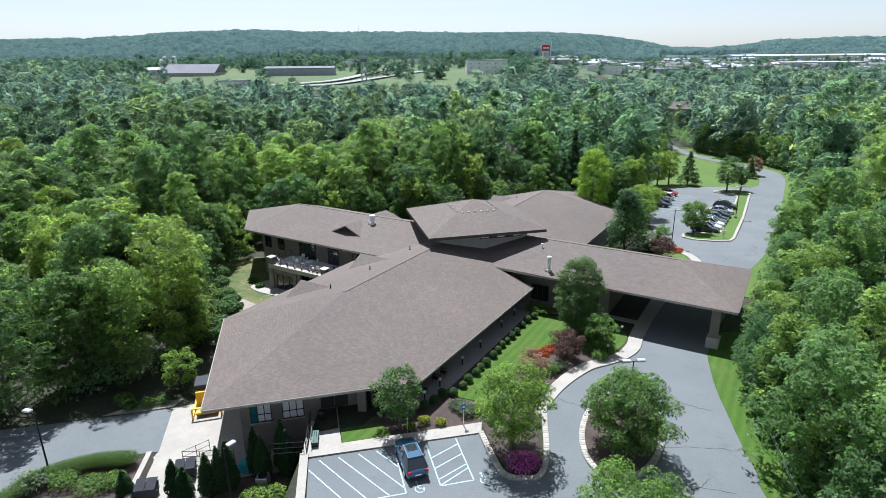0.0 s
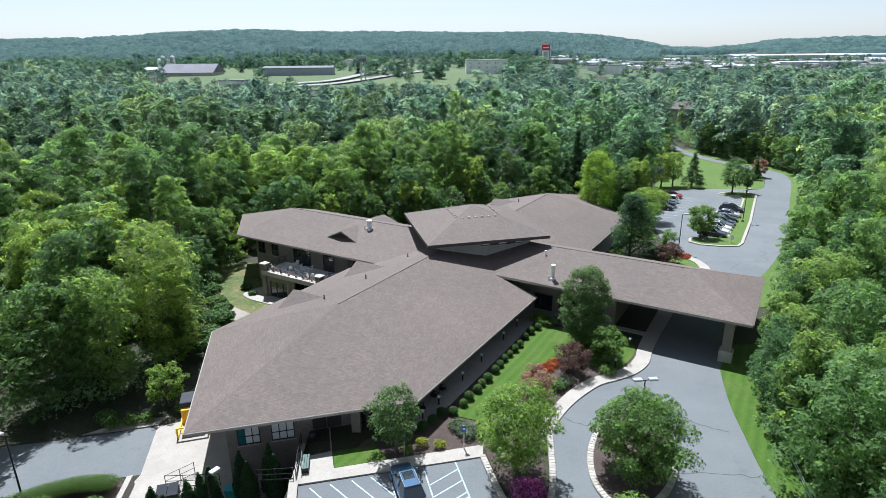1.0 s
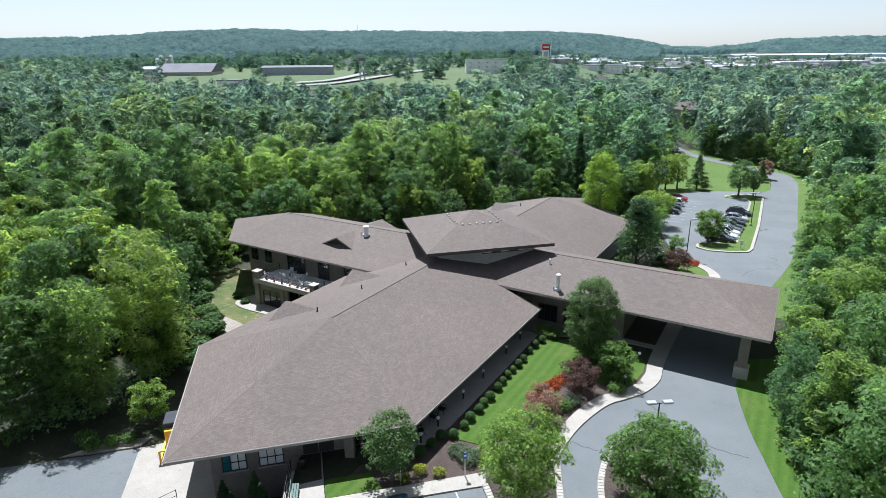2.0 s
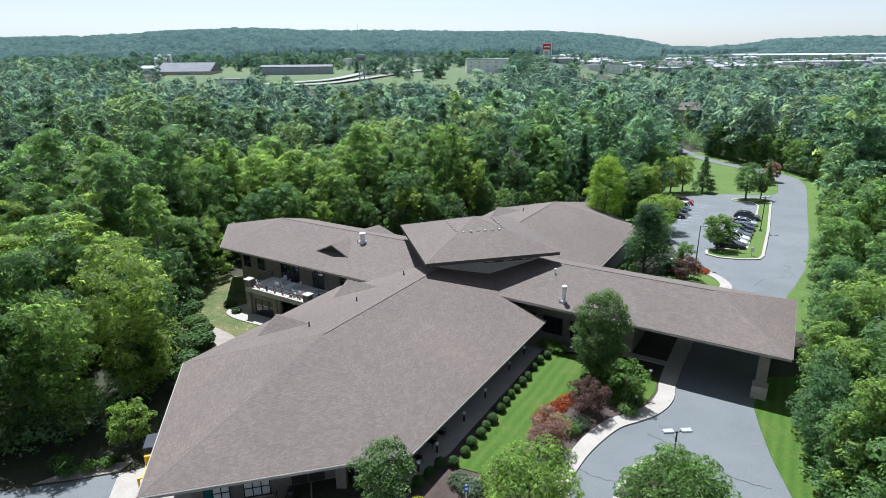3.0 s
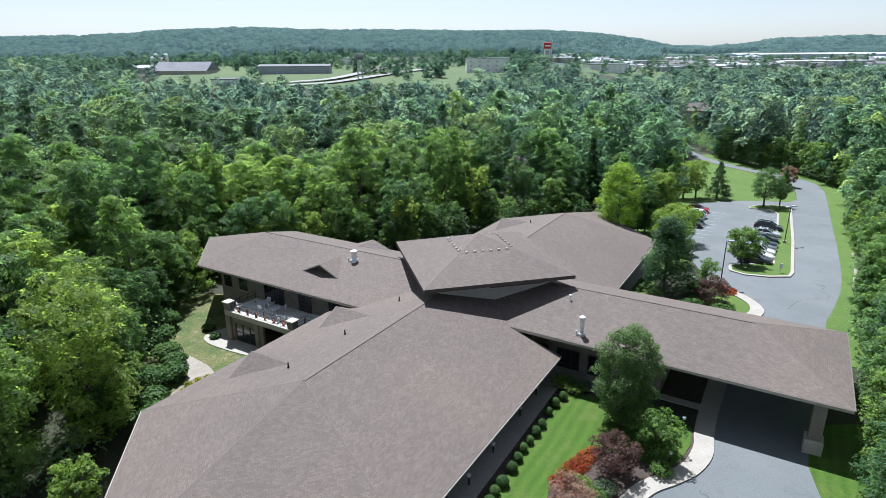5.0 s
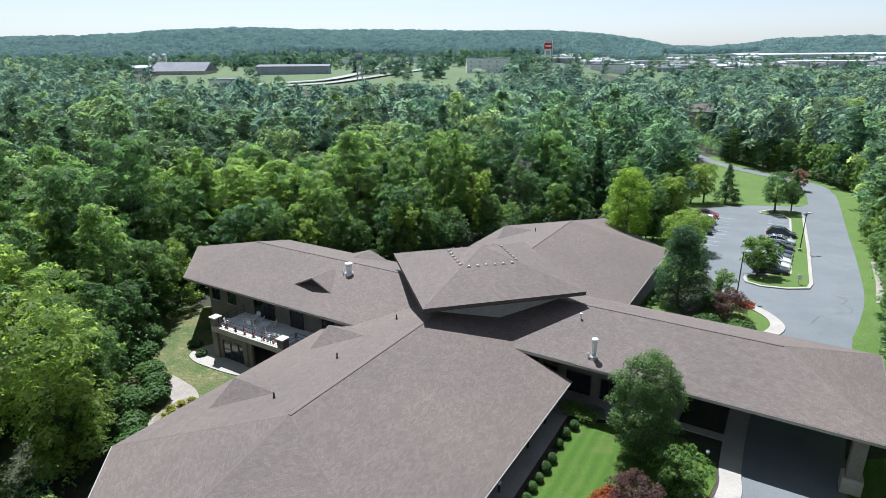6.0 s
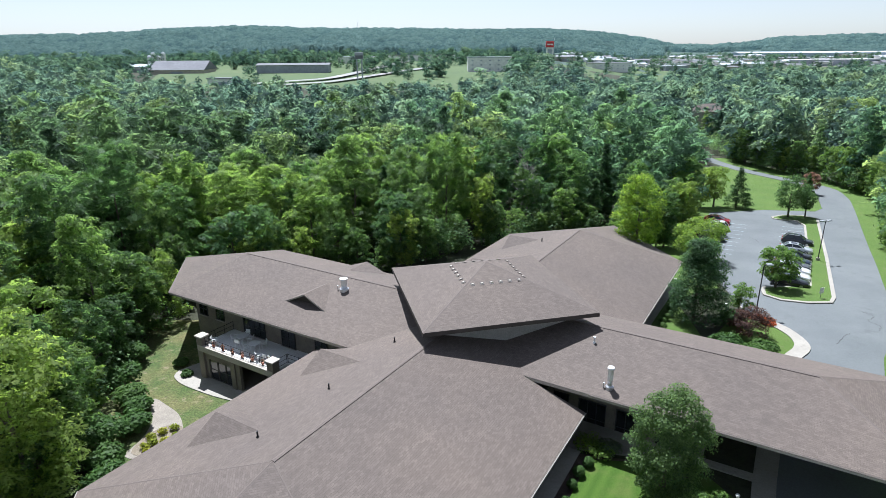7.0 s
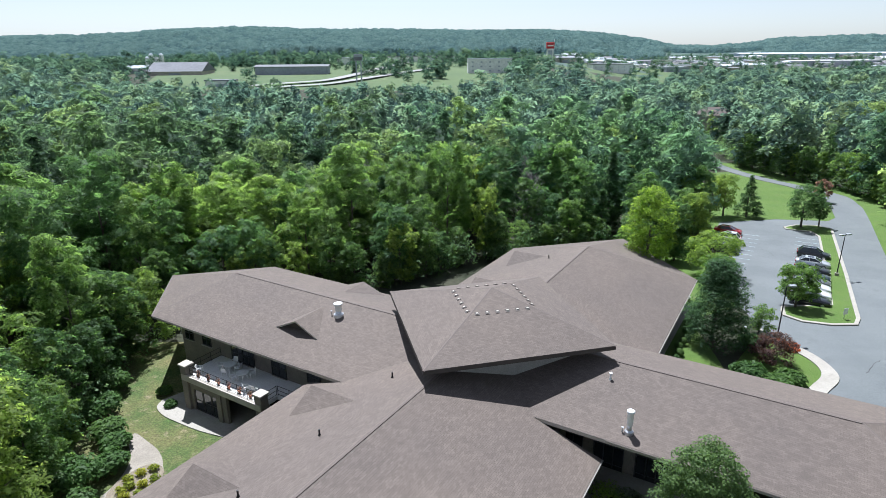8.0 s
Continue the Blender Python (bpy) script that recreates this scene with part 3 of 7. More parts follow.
def solid_roof(name, faces, parent, edge, thick=0.28, label="", shingle_mat=None):
    """A roof of planes (a, b, z), each with its shingles laid along the eave, with thickness and a fascia."""
    bm = bmesh.new()
    uvl = bm.loops.layers.uv.new("UVMap")
    top = {}

    def vert(store, p, dz):
        key = tuple(round(c, 3) for c in p)
        if key not in store:
            store[key] = bm.verts.new(plan(p[0], p[1], p[2] + dz))
        return store[key]

    low = {}
    for f in faces:
        q = [Vector(plan(*p)) for p in f]
        nrm = (q[1] - q[0]).cross(q[2] - q[0])
        if nrm.z < 0:
            f = f[::-1]
            q = q[::-1]
            nrm = -nrm
        nrm.normalize()
        across = Vector((-nrm.y, nrm.x, 0)).normalized()
        upw = nrm.cross(across)
        face = bm.faces.new([vert(top, p, 0) for p in f])
        for loop in face.loops:
            loop[uvl].uv = (loop.vert.co.dot(across), loop.vert.co.dot(upw))
        under = bm.faces.new([vert(low, p, -thick) for p in f[::-1]])
        under.material_index = 2
    bm.edges.ensure_lookup_table()
    tops = set(top.values())
    for e in [e for e in bm.edges if e.is_boundary and e.verts[0] in tops]:
        a, b = e.verts
        ka = next(k for k, v in top.items() if v is a)
        kb = next(k for k, v in top.items() if v is b)
        bm.faces.new((a, b, low[kb], low[ka])).material_index = 1
    bmesh.ops.recalc_face_normals(bm, faces=bm.faces[:])
    return part(name, bm, [shingle_mat or M_SHINGLE, edge, M_SOFFIT], parent, label)


EA, EB, EP = RIDGE - 12 * SLOPE, RIDGE - 8.2 * SLOPE, RIDGE - 7 * SLOPE
AX = -1.7
zf = lambda drop: RIDGE - SLOPE * drop
wing_a = [
    [(-31, 12, EA), (-7.1, 12, EA), (-7.1, 7.1, zf(7.1)), (0, 0, RIDGE), (-26.03, 0, RIDGE)],
    [(-31, 12, EA), (-26.03, 0, RIDGE), (-43, 0, EA)],
    [(-43, 0, EA), (-26.03, 0, RIDGE), (-31, -12, EA)],
    [(-31, -12, EA), (-26.03, 0, RIDGE), (AX, 0, RIDGE), (-9.95, -8.25, zf(8.25)), (-9.95, -12, EA)],
]
wing_c = [
    [(31, 12, EA), (26.03, 0, RIDGE), (0, 0, RIDGE), (7.1, 7.1, zf(7.1)), (7.1, 12, EA)],
    [(31, 12, EA), (43, 0, EA), (26.03, 0, RIDGE)],
    [(43, 0, EA), (31, -12, EA), (26.03, 0, RIDGE)],
    [(31, -12, EA), (6.55, -12, EA), (6.55, -8.25, zf(8.25)), (AX, 0, RIDGE), (26.03, 0, RIDGE)],
]
wing_p = [
    [(-7, 7, EP), (-7, 33.2, EP), (0, 26.2, RIDGE), (0, 0, RIDGE)],
    [(-7, 33.2, EP), (7, 33.2, EP), (0, 26.2, RIDGE)],
    [(7, 33.2, EP), (7, 7, EP), (0, 0, RIDGE), (0, 26.2, RIDGE)],
]
wing_b = [
    [(-9.9, -8.2, EB), (AX, 0, RIDGE), (AX, -29.6, RIDGE), (-9.9, -33, EB)],
    [(-9.9, -33, EB), (AX, -29.6, RIDGE), (AX, -41.2, EB)],
    [(AX, -41.2, EB), (AX, -29.6, RIDGE), (6.5, -33, EB)],
    [(6.5, -33, EB), (AX, -29.6, RIDGE), (AX, 0, RIDGE), (6.5, -8.2, EB)],
]
HUB_E, HUB_T, HUB_R = 8.93, 11.5, 10.55
hub = [[(-HUB_R, 0, HUB_E), (0, HUB_R, HUB_E), (0, 0, HUB_T)], [(0, HUB_R, HUB_E), (HUB_R, 0, HUB_E), (0, 0, HUB_T)], [(HUB_R, 0, HUB_E), (0, -HUB_R, HUB_E), (0, 0, HUB_T)], [(0, -HUB_R, HUB_E), (-HUB_R, 0, HUB_E), (0, 0, HUB_T)]]
roof_a = solid_roof("roof", wing_a, house, M_FASCIA, label="brown shingle hip roof of the front wing")
roof_b = solid_roof("roof", wing_b, house, M_FASCIA, label="brown shingle hip roof of the balcony wing")
roof_c = solid_roof("roof", wing_c, house, M_FASCIA, label="brown shingle hip roof of the rear wing")
roof_p = solid_roof("roof", wing_p, house, M_FASCIA, label="brown shingle roof over the portico wing")
roof_h = solid_roof("roof", hub, house, M_TRIM, 0.35, label="raised square shingle hip roof")


def ridge_cap(p, q, parent, w=0.13, h=0.05):
    """A saddle of cap shingles along a ridge or hip."""
    p, q = Vector(plan(*p)), Vector(plan(*q))
    d = (q - p).normalized()
    s = Vector((-d.y, d.x, 0)).normalized() * w
    up = Vector((0, 0, 1))
    bm = bmesh.new()
    rows = [[bm.verts.new(c + o) for o in (s - up * 0.06, s + up * (h - 0.045), up * h, -s + up * (h - 0.045), -s - up * 0.06)] for c in (p, q)]
    for i in range(4):
        bm.faces.new((rows[0][i], rows[1][i], rows[1][i + 1], rows[0][i + 1]))
    bm.faces.new(rows[0])
    bm.faces.new(rows[1][::-1])
    bmesh.ops.recalc_face_normals(bm, faces=bm.faces[:])
    part("ridge_cap", bm, M_RIDGE, parent)


FR, BK, PT, BW = (-26.03, 0, RIDGE), (26.03, 0, RIDGE), (0, 26.2, RIDGE), (AX, -29.6, RIDGE)
for p, q, r in ((FR, (-7, 0, RIDGE), roof_a), (BK, (7, 0, RIDGE), roof_c), (PT, (0, 7, RIDGE), roof_p), (BW, (AX, -7, RIDGE), roof_b)):
    ridge_cap(p, q, r)
for p, q, r in ((FR, (-43, 0, EA), roof_a), (FR, (-31, 12, EA), roof_a), (FR, (-31, -12, EA), roof_a), (BK, (43, 0, EA), roof_c), (BK, (31, 12, EA), roof_c), (BK, (31, -12, EA), roof_c), (PT, (-7, 33.2, EP), roof_p), (PT, (7, 33.2, EP), roof_p), (BW, (-9.9, -33, EB), roof_b), (BW, (AX, -41.2, EB), roof_b)):
    ridge_cap(p, q, r, 0.1, 0.022)
for a, b in ((-HUB_R, 0), (0, HUB_R), (0, -HUB_R), (HUB_R, 0)):
    ridge_cap((0, 0, HUB_T), (a, b, HUB_E), roof_h, 0.1, 0.022)

# walls under the wings


def wall(name, outline, z0, z1, material, label):
    return part(name, prism([plan(a, b) for a, b in outline], z0, z1), material, house, label)


wall("wall", [(-39.6, 0), (-31.0, 8.6), (-4.6, 8.6), (-4.6, -9.6), (-30.0, -9.6)], LOW - 0.3, EA + 0.35, M_STUCCO, "tan and grey stone wall of the front wing")
wall("wall", [(39.6, 0), (31.0, 8.6), (4.6, 8.6), (4.6, -9.6), (30.0, -9.6)], LOW - 0.3, EA + 0.35, M_STUCCO, "tan stone wall of the rear wing")
wall("wall", [(-4.2, 4), (-4.2, 20.0), (4.2, 20.0), (4.2, 4)], -0.3, EP + 0.3, M_STUCCO, "shaded stone entrance wall")
wall("wall", [(-7.6, -6), (-7.6, -32.0), (AX, -37.9), (4.2, -32.0), (4.2, -6)], LOW - 0.3, EB + 0.3, M_STUCCO, "grey stone wall of the balcony wing")
wall("wall", [(-8, 0), (0, 8), (8, 0), (0, -8)], 4.5, HUB_E + 0.1, M_HUBWALL, "pale clerestory wall under the raised roof")

# gablets on the long slopes


def gablet(near, far, peak, back, parent):
    """A small gable roof standing on a slope: peak at its front, two feet on the slope, back where its ridge dies."""
    bm = bmesh.new()
    uvl = bm.loops.layers.uv.new("UVMap")
    P = {k: bm.verts.new(plan(*v)) for k, v in (("n", near), ("f", far), ("p", peak), ("b", back))}
    lo = {k: bm.verts.new(v.co - Vector((0, 0, 0.16))) for k, v in P.items()}
    tops = [bm.faces.new((P["b"], P["p"], P["n"])), bm.faces.new((P["b"], P["f"], P["p"]))]
    bm.faces.new((lo["n"], lo["p"], lo["b"]))
    bm.faces.new((lo["p"], lo["f"], lo["b"]))
    for i, j in (("n", "p"), ("p", "f"), ("f", "b"), ("b", "n")):
        bm.faces.new((P[i], P[j], lo[j], lo[i])).material_index = 1
    bmesh.ops.recalc_face_normals(bm, faces=bm.faces[:])
    for f in tops:
        nrm = f.normal if f.normal.z > 0 else -f.normal
        ac = Vector((-nrm.y, nrm.x, 0)).normalized()
        upw = nrm.cross(ac)
        for loop in f.loops:
            loop[uvl].uv = (loop.vert.co.dot(ac), loop.vert.co.dot(upw))
    roof = part("gablet_roof", bm, [M_SHINGLE, M_FASCIA], parent)
    bm = bmesh.new()
    inward = (Vector(back) - Vector(peak)) * 0.12
    q = [Vector(plan(*(Vector(v) + inward))) - Vector((0, 0, 0.14)) for v in (near, far, peak)]
    bm.faces.new([bm.verts.new(v) for v in q])
    g = bmesh.ops.extrude_face_region(bm, geom=bm.faces[:])
    off = Vector(plan(*back)) - Vector(plan(*peak))
    bmesh.ops.translate(bm, vec=off.normalized() * 0.12, verts=[v for v in g["geom"] if isinstance(v, bmesh.types.BMVert)])
    bmesh.ops.recalc_face_normals(bm, faces=bm.faces[:])
    part("gablet_louver", bm, M_TRIM, roof)


for a0, r in ((-12.85, roof_a), (-23.2, roof_a), (23.7, roof_c), (13.2, roof_c)):
    gablet((a0 - 2.5, -8.6, zf(8.6)), (a0 + 2.5, -8.6, zf(8.6)), (a0, -8.6, 6.34), (a0, -4.42, 6.34), r)
gablet((5.4, -21.0, zf(7.1)), (5.4, -15.2, zf(7.1)), (5.4, -18.1, 6.55), (2.05, -18.1, 6.55), roof_b)
gablet((-6.8, -18.75, zf(5.1)), (-6.8, -13.55, zf(5.1)), (-6.8, -16.15, 7.33), (-2.9, -16.15, 7.33), roof_b)

# vents and pipes on the roofs


def lathe(bm, c, prof, seg=14):
    rows = [[bm.verts.new((c[0] + r * math.cos(a), c[1] + r * math.sin(a), c[2] + z)) for a in (2 * math.pi * i / seg for i in range(seg))] for r, z in prof]
    for r, q in zip(rows, rows[1:]):
        for i in range(seg):
            j = (i + 1) % seg
            bm.faces.new((r[i], r[j], q[j], q[i]))
    bm.faces.new(rows[0][::-1])
    bm.faces.new(rows[-1])


def vent_stack(a, b, z, h, r, label):
    e = thing("roof_vent", Matrix.Translation(plan(a, b, z)), label, "vent")
    bm = bmesh.new()
    lathe(bm, (0, 0, -0.3), [(r * 0.8, 0), (r * 0.8, h * 0.62)])
    part("stack", bm, M_STEEL, e, "", True)
    bm = bmesh.new()
    lathe(bm, (0, 0, 0.0), [(r * 1.5, -0.25), (r * 1.35, 0.12), (r * 0.8, 0.22)])
    part("flashing", bm, M_STEEL, e)
    bm = bmesh.new()
    lathe(bm, (0, 0, h * 0.32), [(r * 0.82, 0), (r * 0.95, h * 0.06), (r * 0.95, h * 0.48), (r * 1.18, h * 0.5), (r * 1.18, h * 0.58), (r * 0.9, h * 0.61)])
    part("cap", bm, M_WHITE, e, "white sheet-metal hood", True)
    bm = bmesh.new()
    lathe(bm, (-r * 1.9, 0.1, -0.2), [(0.05, 0), (0.05, 0.5), (0.08, 0.5), (0.08, 0.56)], 8)
    part("conduit", bm, M_STEEL, e)


vent_stack(-5.9, 13.3, zf(5.9), 1.85, 0.225, "tall white metal exhaust stack on the shingle roof")
vent_stack(-3.5, -13.9, zf(1.8), 1.3, 0.35, "short white metal exhaust hood on the shingle roof")
for a, b, z in ((-17.4, -3.6, zf(3.6)), (-23.9, -3.7, zf(3.7)), (-9.1, -3.8, zf(3.8)), (22.5, -3.6, zf(3.6)), (29.0, -2.5, zf(6))):
    e = thing("vent_pipe", Matrix.Translation(plan(a, b, z)), "small black plumbing vent pipe through the shingles", "pipe", "roof pipes")
    part("pipe", tubes(((0, 0, -0.2), (0, 0, 0.45), 0.06, 0.06)), M_BLACK, e)
    part("boot", tubes(((0, 0, -0.15), (0, 0, 0.1), 0.16, 0.08)), M_BLACK, e)
e = thing("vent_pipe", Matrix.Translation(plan(-1.9, 10.8, zf(1.9))), "small white vent pipe on the portico roof", "pipe", "roof pipes")
part("pipe", tubes(((0, 0, -0.2), (0, 0, 0.5), 0.07, 0.07), ((0, 0, 0.42), (0, 0, 0.52), 0.12, 0.12)), M_WHITE, e)
part("boot", tubes(((0, 0, -0.15), (0, 0, 0.1), 0.18, 0.09)), M_STEEL, e)

first = None
RING = 2.72
hub_z = lambda r: HUB_T - (HUB_T - HUB_E) * r / (HUB_R / math.sqrt(2))
for side in range(4):
    for i in range(6):
        s = -2.1 + 4.2 * i / 5
        c, sn = (1, 0, -1, 0)[side], (0, 1, 0, -1)[side]
        up_, vp_ = s * c - (-RING) * sn, s * sn + (-RING) * c
        p = OO + UU * up_ + VV * vp_
        m = Matrix.Translation((p.x, p.y, hub_z(RING))) @ Matrix.Rotation(math.atan2(UU.y, UU.x) + side * math.pi / 2, 4, "Z") @ Matrix.Rotation(0.33, 4, "X")
        if first is None:
            first = thing("box_vent", m, "small pale metal box vent on the raised roof", "vent", "box vents")
            part("hood", boxes((-0.09, 0.09, -0.08, 0.08, 0.02, 0.1), bevel=0.02), M_FASCIA, first)
            part("flange", boxes((-0.17, 0.17, -0.19, 0.17, -0.03, 0.035)), M_TRIM, first)
        else:
            copy_thing(first, m)

# windows and doors


def window(p, q, z0, z1, panes, rows=1, glass=(M_GLASS,), name="window", fm=None, inset=0.06, sill=True):
    """A framed window on a wall from p to q (world x, y), facing to the right hand of p to q."""
    p, q = Vector(p), Vector(q)
    w = (q - p).length
    ang = math.atan2((q - p).y, (q - p).x)
    e = new(name)
    e.parent = house
    e.matrix_world = Matrix.Translation((p.x, p.y, z0)) @ Matrix.Rotation(ang, 4, "Z")
    h, t = z1 - z0, 0.07
    bars = [(-0.02, w + 0.02, -0.09, 0.05, -0.02, t), (-0.02, w + 0.02, -0.09, 0.05, h - t, h + 0.02)]
    bars += [(x - t / 2, x + t / 2, -0.085, 0.05, t, h - t) for x in [t / 2 + (w - t) * i / panes for i in range(panes + 1)]]
    bars += [(t, w - t, -0.08, 0.05, h * (0.36 if rows == 2 else 0.5) - t / 2, h * (0.36 if rows == 2 else 0.5) + t / 2)] if rows > 1 else []
    part("window_frame", boxes(*bars), fm or M_FRAME, e)
    for i in range(panes):
        x0, x1 = t + (w - t) * i / panes, (w - t) * (i + 1) / panes
        part("pane", boxes((x0, x1, -0.05, 0.0, t, h - t)), glass[i % len(glass)], e)
    if sill:
        part("window_sill", boxes((-0.1, w + 0.1, -0.18, 0.0, -0.1, -0.02)), M_FASCIA, e)
    return e


along = lambda s: plan(-39.6 + s, s)          # front wall, from the west corner
window(along(0.55), along(1.75), 0.75, 2.75, 3, 2, (M_TEAL, M_BLIND, M_BLIND))
window(along(2.35), along(3.6), 0.75, 2.75, 3, 2, (M_BLIND,))
part("door", boxes((0, 1.1, -0.08, 0.0, 0, 2.3), (1.16, 2.26, -0.08, 0, 0, 2.3)), M_FRAME, house, "dark glazed entry doors").matrix_world = Matrix.Translation((*along(4.6), FRONT + 0.1)) @ Matrix.Rotation(math.atan2(UU.y, UU.x), 4, "Z")
part("door_glass", boxes((0.15, 0.95, -0.1, -0.081, 1.2, 2.1), (1.31, 2.1, -0.1, -0.081, 1.2, 2.1)), M_GLASS, house).matrix_world = Matrix.Translation((*along(4.6), FRONT + 0.1)) @ Matrix.Rotation(math.atan2(UU.y, UU.x), 4, "Z")
part("pier", boxes((-0.35, 0.35, -0.35, 0.35, -0.2, EA)), M_STUCCO, house).matrix_world = Matrix.Translation((*plan(-33.2, 7.6), 0))
for s in (6.9, 7.75):
    window(along(s), along(s + 0.7), 0.6, 2.7, 2, 2)
for a in (-28, -24.5, -21, -17.5, -14, -10.5):
    window(plan(a, 8.6), plan(a + 1.9, 8.6), 0.7 + 0.2, 2.9, 2, 2)
for a in (9, 13, 17, 21, 25):
    window(plan(a, 8.6), plan(a + 1.9, 8.6), 1.2, 3.1, 2, 2)
for b in (7.6, 10.6, 13.6, 16.6):
    window(plan(-4.2, b), plan(-4.2, b + 2.2), 0.8, 3.2, 3, 2)
FB = -7.6
for b0, b1, z0, z1, n in ((-31.4, -30.1, 2.1, 4.2, 2), (-28.7, -27.4, 2.1, 4.2, 2), (-24.4, -21.2, 1.55, 4.1, 4), (-18.9, -17.0, 1.55, 4.1, 2), (-14.4, -12.8, 2.0, 4.1, 2)):
    window(plan(FB, b0), plan(FB, b1), z0, z1, n, 2)
for b0, b1 in ((-25.4, -23.9), (-23.5, -22.0)):
    window(plan(FB, b0), plan(FB, b1), LOW + 0.15, -0.3, 3, 2, (M_GLASS, M_BLIND, M_GLASS))
window(plan(FB, -20.5), plan(FB, -17.5), LOW + 0.15, -0.3, 3, 1)
hubw = lambda s: plan(-8 + s, s)              # wall under the raised roof, towards the portico
window(hubw(3.6), hubw(7.4), 7.8, 8.2, 5, 1, (M_BLIND, M_GLASS), "clerestory_window")
# unseen flat slab added under the roof to cut light in the portico
wall("portico_shade_slab", [(-6.6, 20.1), (-6.6, 32.8), (6.6, 32.8), (6.6, 20.1)], EP - 0.42, EP - 0.34, M_SOFFIT, "unseen flat slab added to darken the portico")
for bb in (-6.3, 6.3):
    part("pier", boxes((-0.42, 0.42, -0.42, 0.42, 2.0, EP - 0.42)), M_STUCCO, house, "stone portico pier").matrix_world = Matrix.Translation((*plan(bb, 31.3), 0)) @ Matrix.Rotation(math.atan2(D1.y, D1.x), 4, "Z")
    part("pier_base", boxes((-0.62, 0.62, -0.62, 0.62, 0.5, 2.25), bevel=0.04), M_FASCIA, house, "pale stone pier base").matrix_world = Matrix.Translation((*plan(bb, 31.3), 0)) @ Matrix.Rotation(math.atan2(D1.y, D1.x), 4, "Z")

# gutters along the low eaves
for p, q, z in (((-31, 12.06), (-7.1, 12.06), EA), ((31, 12.06), (7.1, 12.06), EA), ((-43.06, 0), (-31, -12.06), EA), ((-43.06, 0), (-31, 12.06), EA), ((-9.96, -33), (-9.96, -12.2), EB), ((-9.96, -33), (AX, -41.26), EB), ((-7.06, 33.2), (-7.06, 12.1), EP), ((-7, 33.26), (7, 33.26), EP)):
    P, Q = Vector(plan(*p, z - 0.05)), Vector(plan(*q, z - 0.05))
    part("gutter", tubes((P, Q, 0.048, 0.048), seg=6), M_GUTTER if z == EA else M_GUTTERBROWN, house)

# ---- balcony ----
BAL = thing("balcony", PLACE, "stone-fronted balcony with pale floor and black railing", "balcony")
DZ = 1.5
part("floor_slab", boxes((-11.7, -7.55, -26.2, -15.8, DZ - 0.35, DZ), (-10.0, -7.55, -15.8, -11.5, DZ - 0.35, DZ)), M_DECK, BAL)
part("edge_band", boxes((-12.05, -11.7, -26.3, -15.7, DZ - 0.5, DZ + 0.1)), M_FASCIA, BAL, "pale stone edge band")
for b in (-26.0, -16.0):
    pier = part("pier", boxes((-12.0, -11.2, b - 0.4, b + 0.4, LOW - 0.2, 2.45)), M_STUCCO, BAL)
    part("pier_cap", boxes((-12.12, -11.08, b - 0.52, b + 0.52, 2.45, 2.62), bevel=0.03), M_FASCIA, pier, "pale stone cap")
part("pier", boxes((-11.9, -11.3, -21.8, -21.2, LOW - 0.2, DZ - 0.35)), M_STUCCO, BAL)
part("pier", boxes((-11.9, -7.6, -26.1, -25.8, LOW - 0.2, DZ - 0.35)), M_STUCCO, BAL, "stone side wall")
part("front_wall", boxes((-11.75, -11.45, -25.6, -25.2, LOW - 0.2, DZ - 0.35), (-11.75, -11.45, -21.5, -20.6, LOW - 0.2, DZ - 0.35), (-11.75, -11.45, -25.2, -21.5, 0.2, DZ - 0.35)), M_STUCCO, BAL, "stone front wall below the floor")
for b0 in (-25.15, -23.95, -22.75):
    d = part("glazed_door", boxes((-11.68, -11.58, b0, b0 + 0.08, LOW, 0.2), (-11.68, -11.58, b0 + 1.07, b0 + 1.15, LOW, 0.2), (-11.68, -11.58, b0 + 0.08, b0 + 1.07, 0.1, 0.2), (-11.68, -11.58, b0 + 0.08, b0 + 1.07, LOW, LOW + 0.25), (-11.68, -11.58, b0 + 0.08, b0 + 1.07, -0.95, -0.89)), M_FRAME, BAL, "dark framed glazed door")
    part("pane", boxes((-11.65, -11.61, b0 + 0.08, b0 + 1.07, LOW + 0.25, 0.1)), M_GLASS, d)


def railing(parent, p, q, h=0.95, gap=1.25):
    p, q = Vector(p), Vector(q)
    n = max(1, round((q - p).length / gap))
    up = Vector((0, 0, 1))
    for z in (h, h * 0.55, 0.12):
        part("rail", tubes((p + up * z, q + up * z, 0.025, 0.025), seg=6), M_BLACK, parent)
    for i in range(n + 1):
        c = p.lerp(q, i / n)
        part("post", tubes((c, c + up * (h + 0.04), 0.03, 0.03), seg=6), M_BLACK, parent)


railing(BAL, (-11.6, -25.55, DZ), (-11.6, -16.45, DZ))
railing(BAL, (-11.2, -26.0, DZ), (-7.7, -26.0, DZ))
railing(BAL, (-11.2, -15.85, DZ), (-10.0, -15.85, DZ))
railing(BAL, (-9.9, -15.8, DZ), (-9.9, -11.6, DZ))


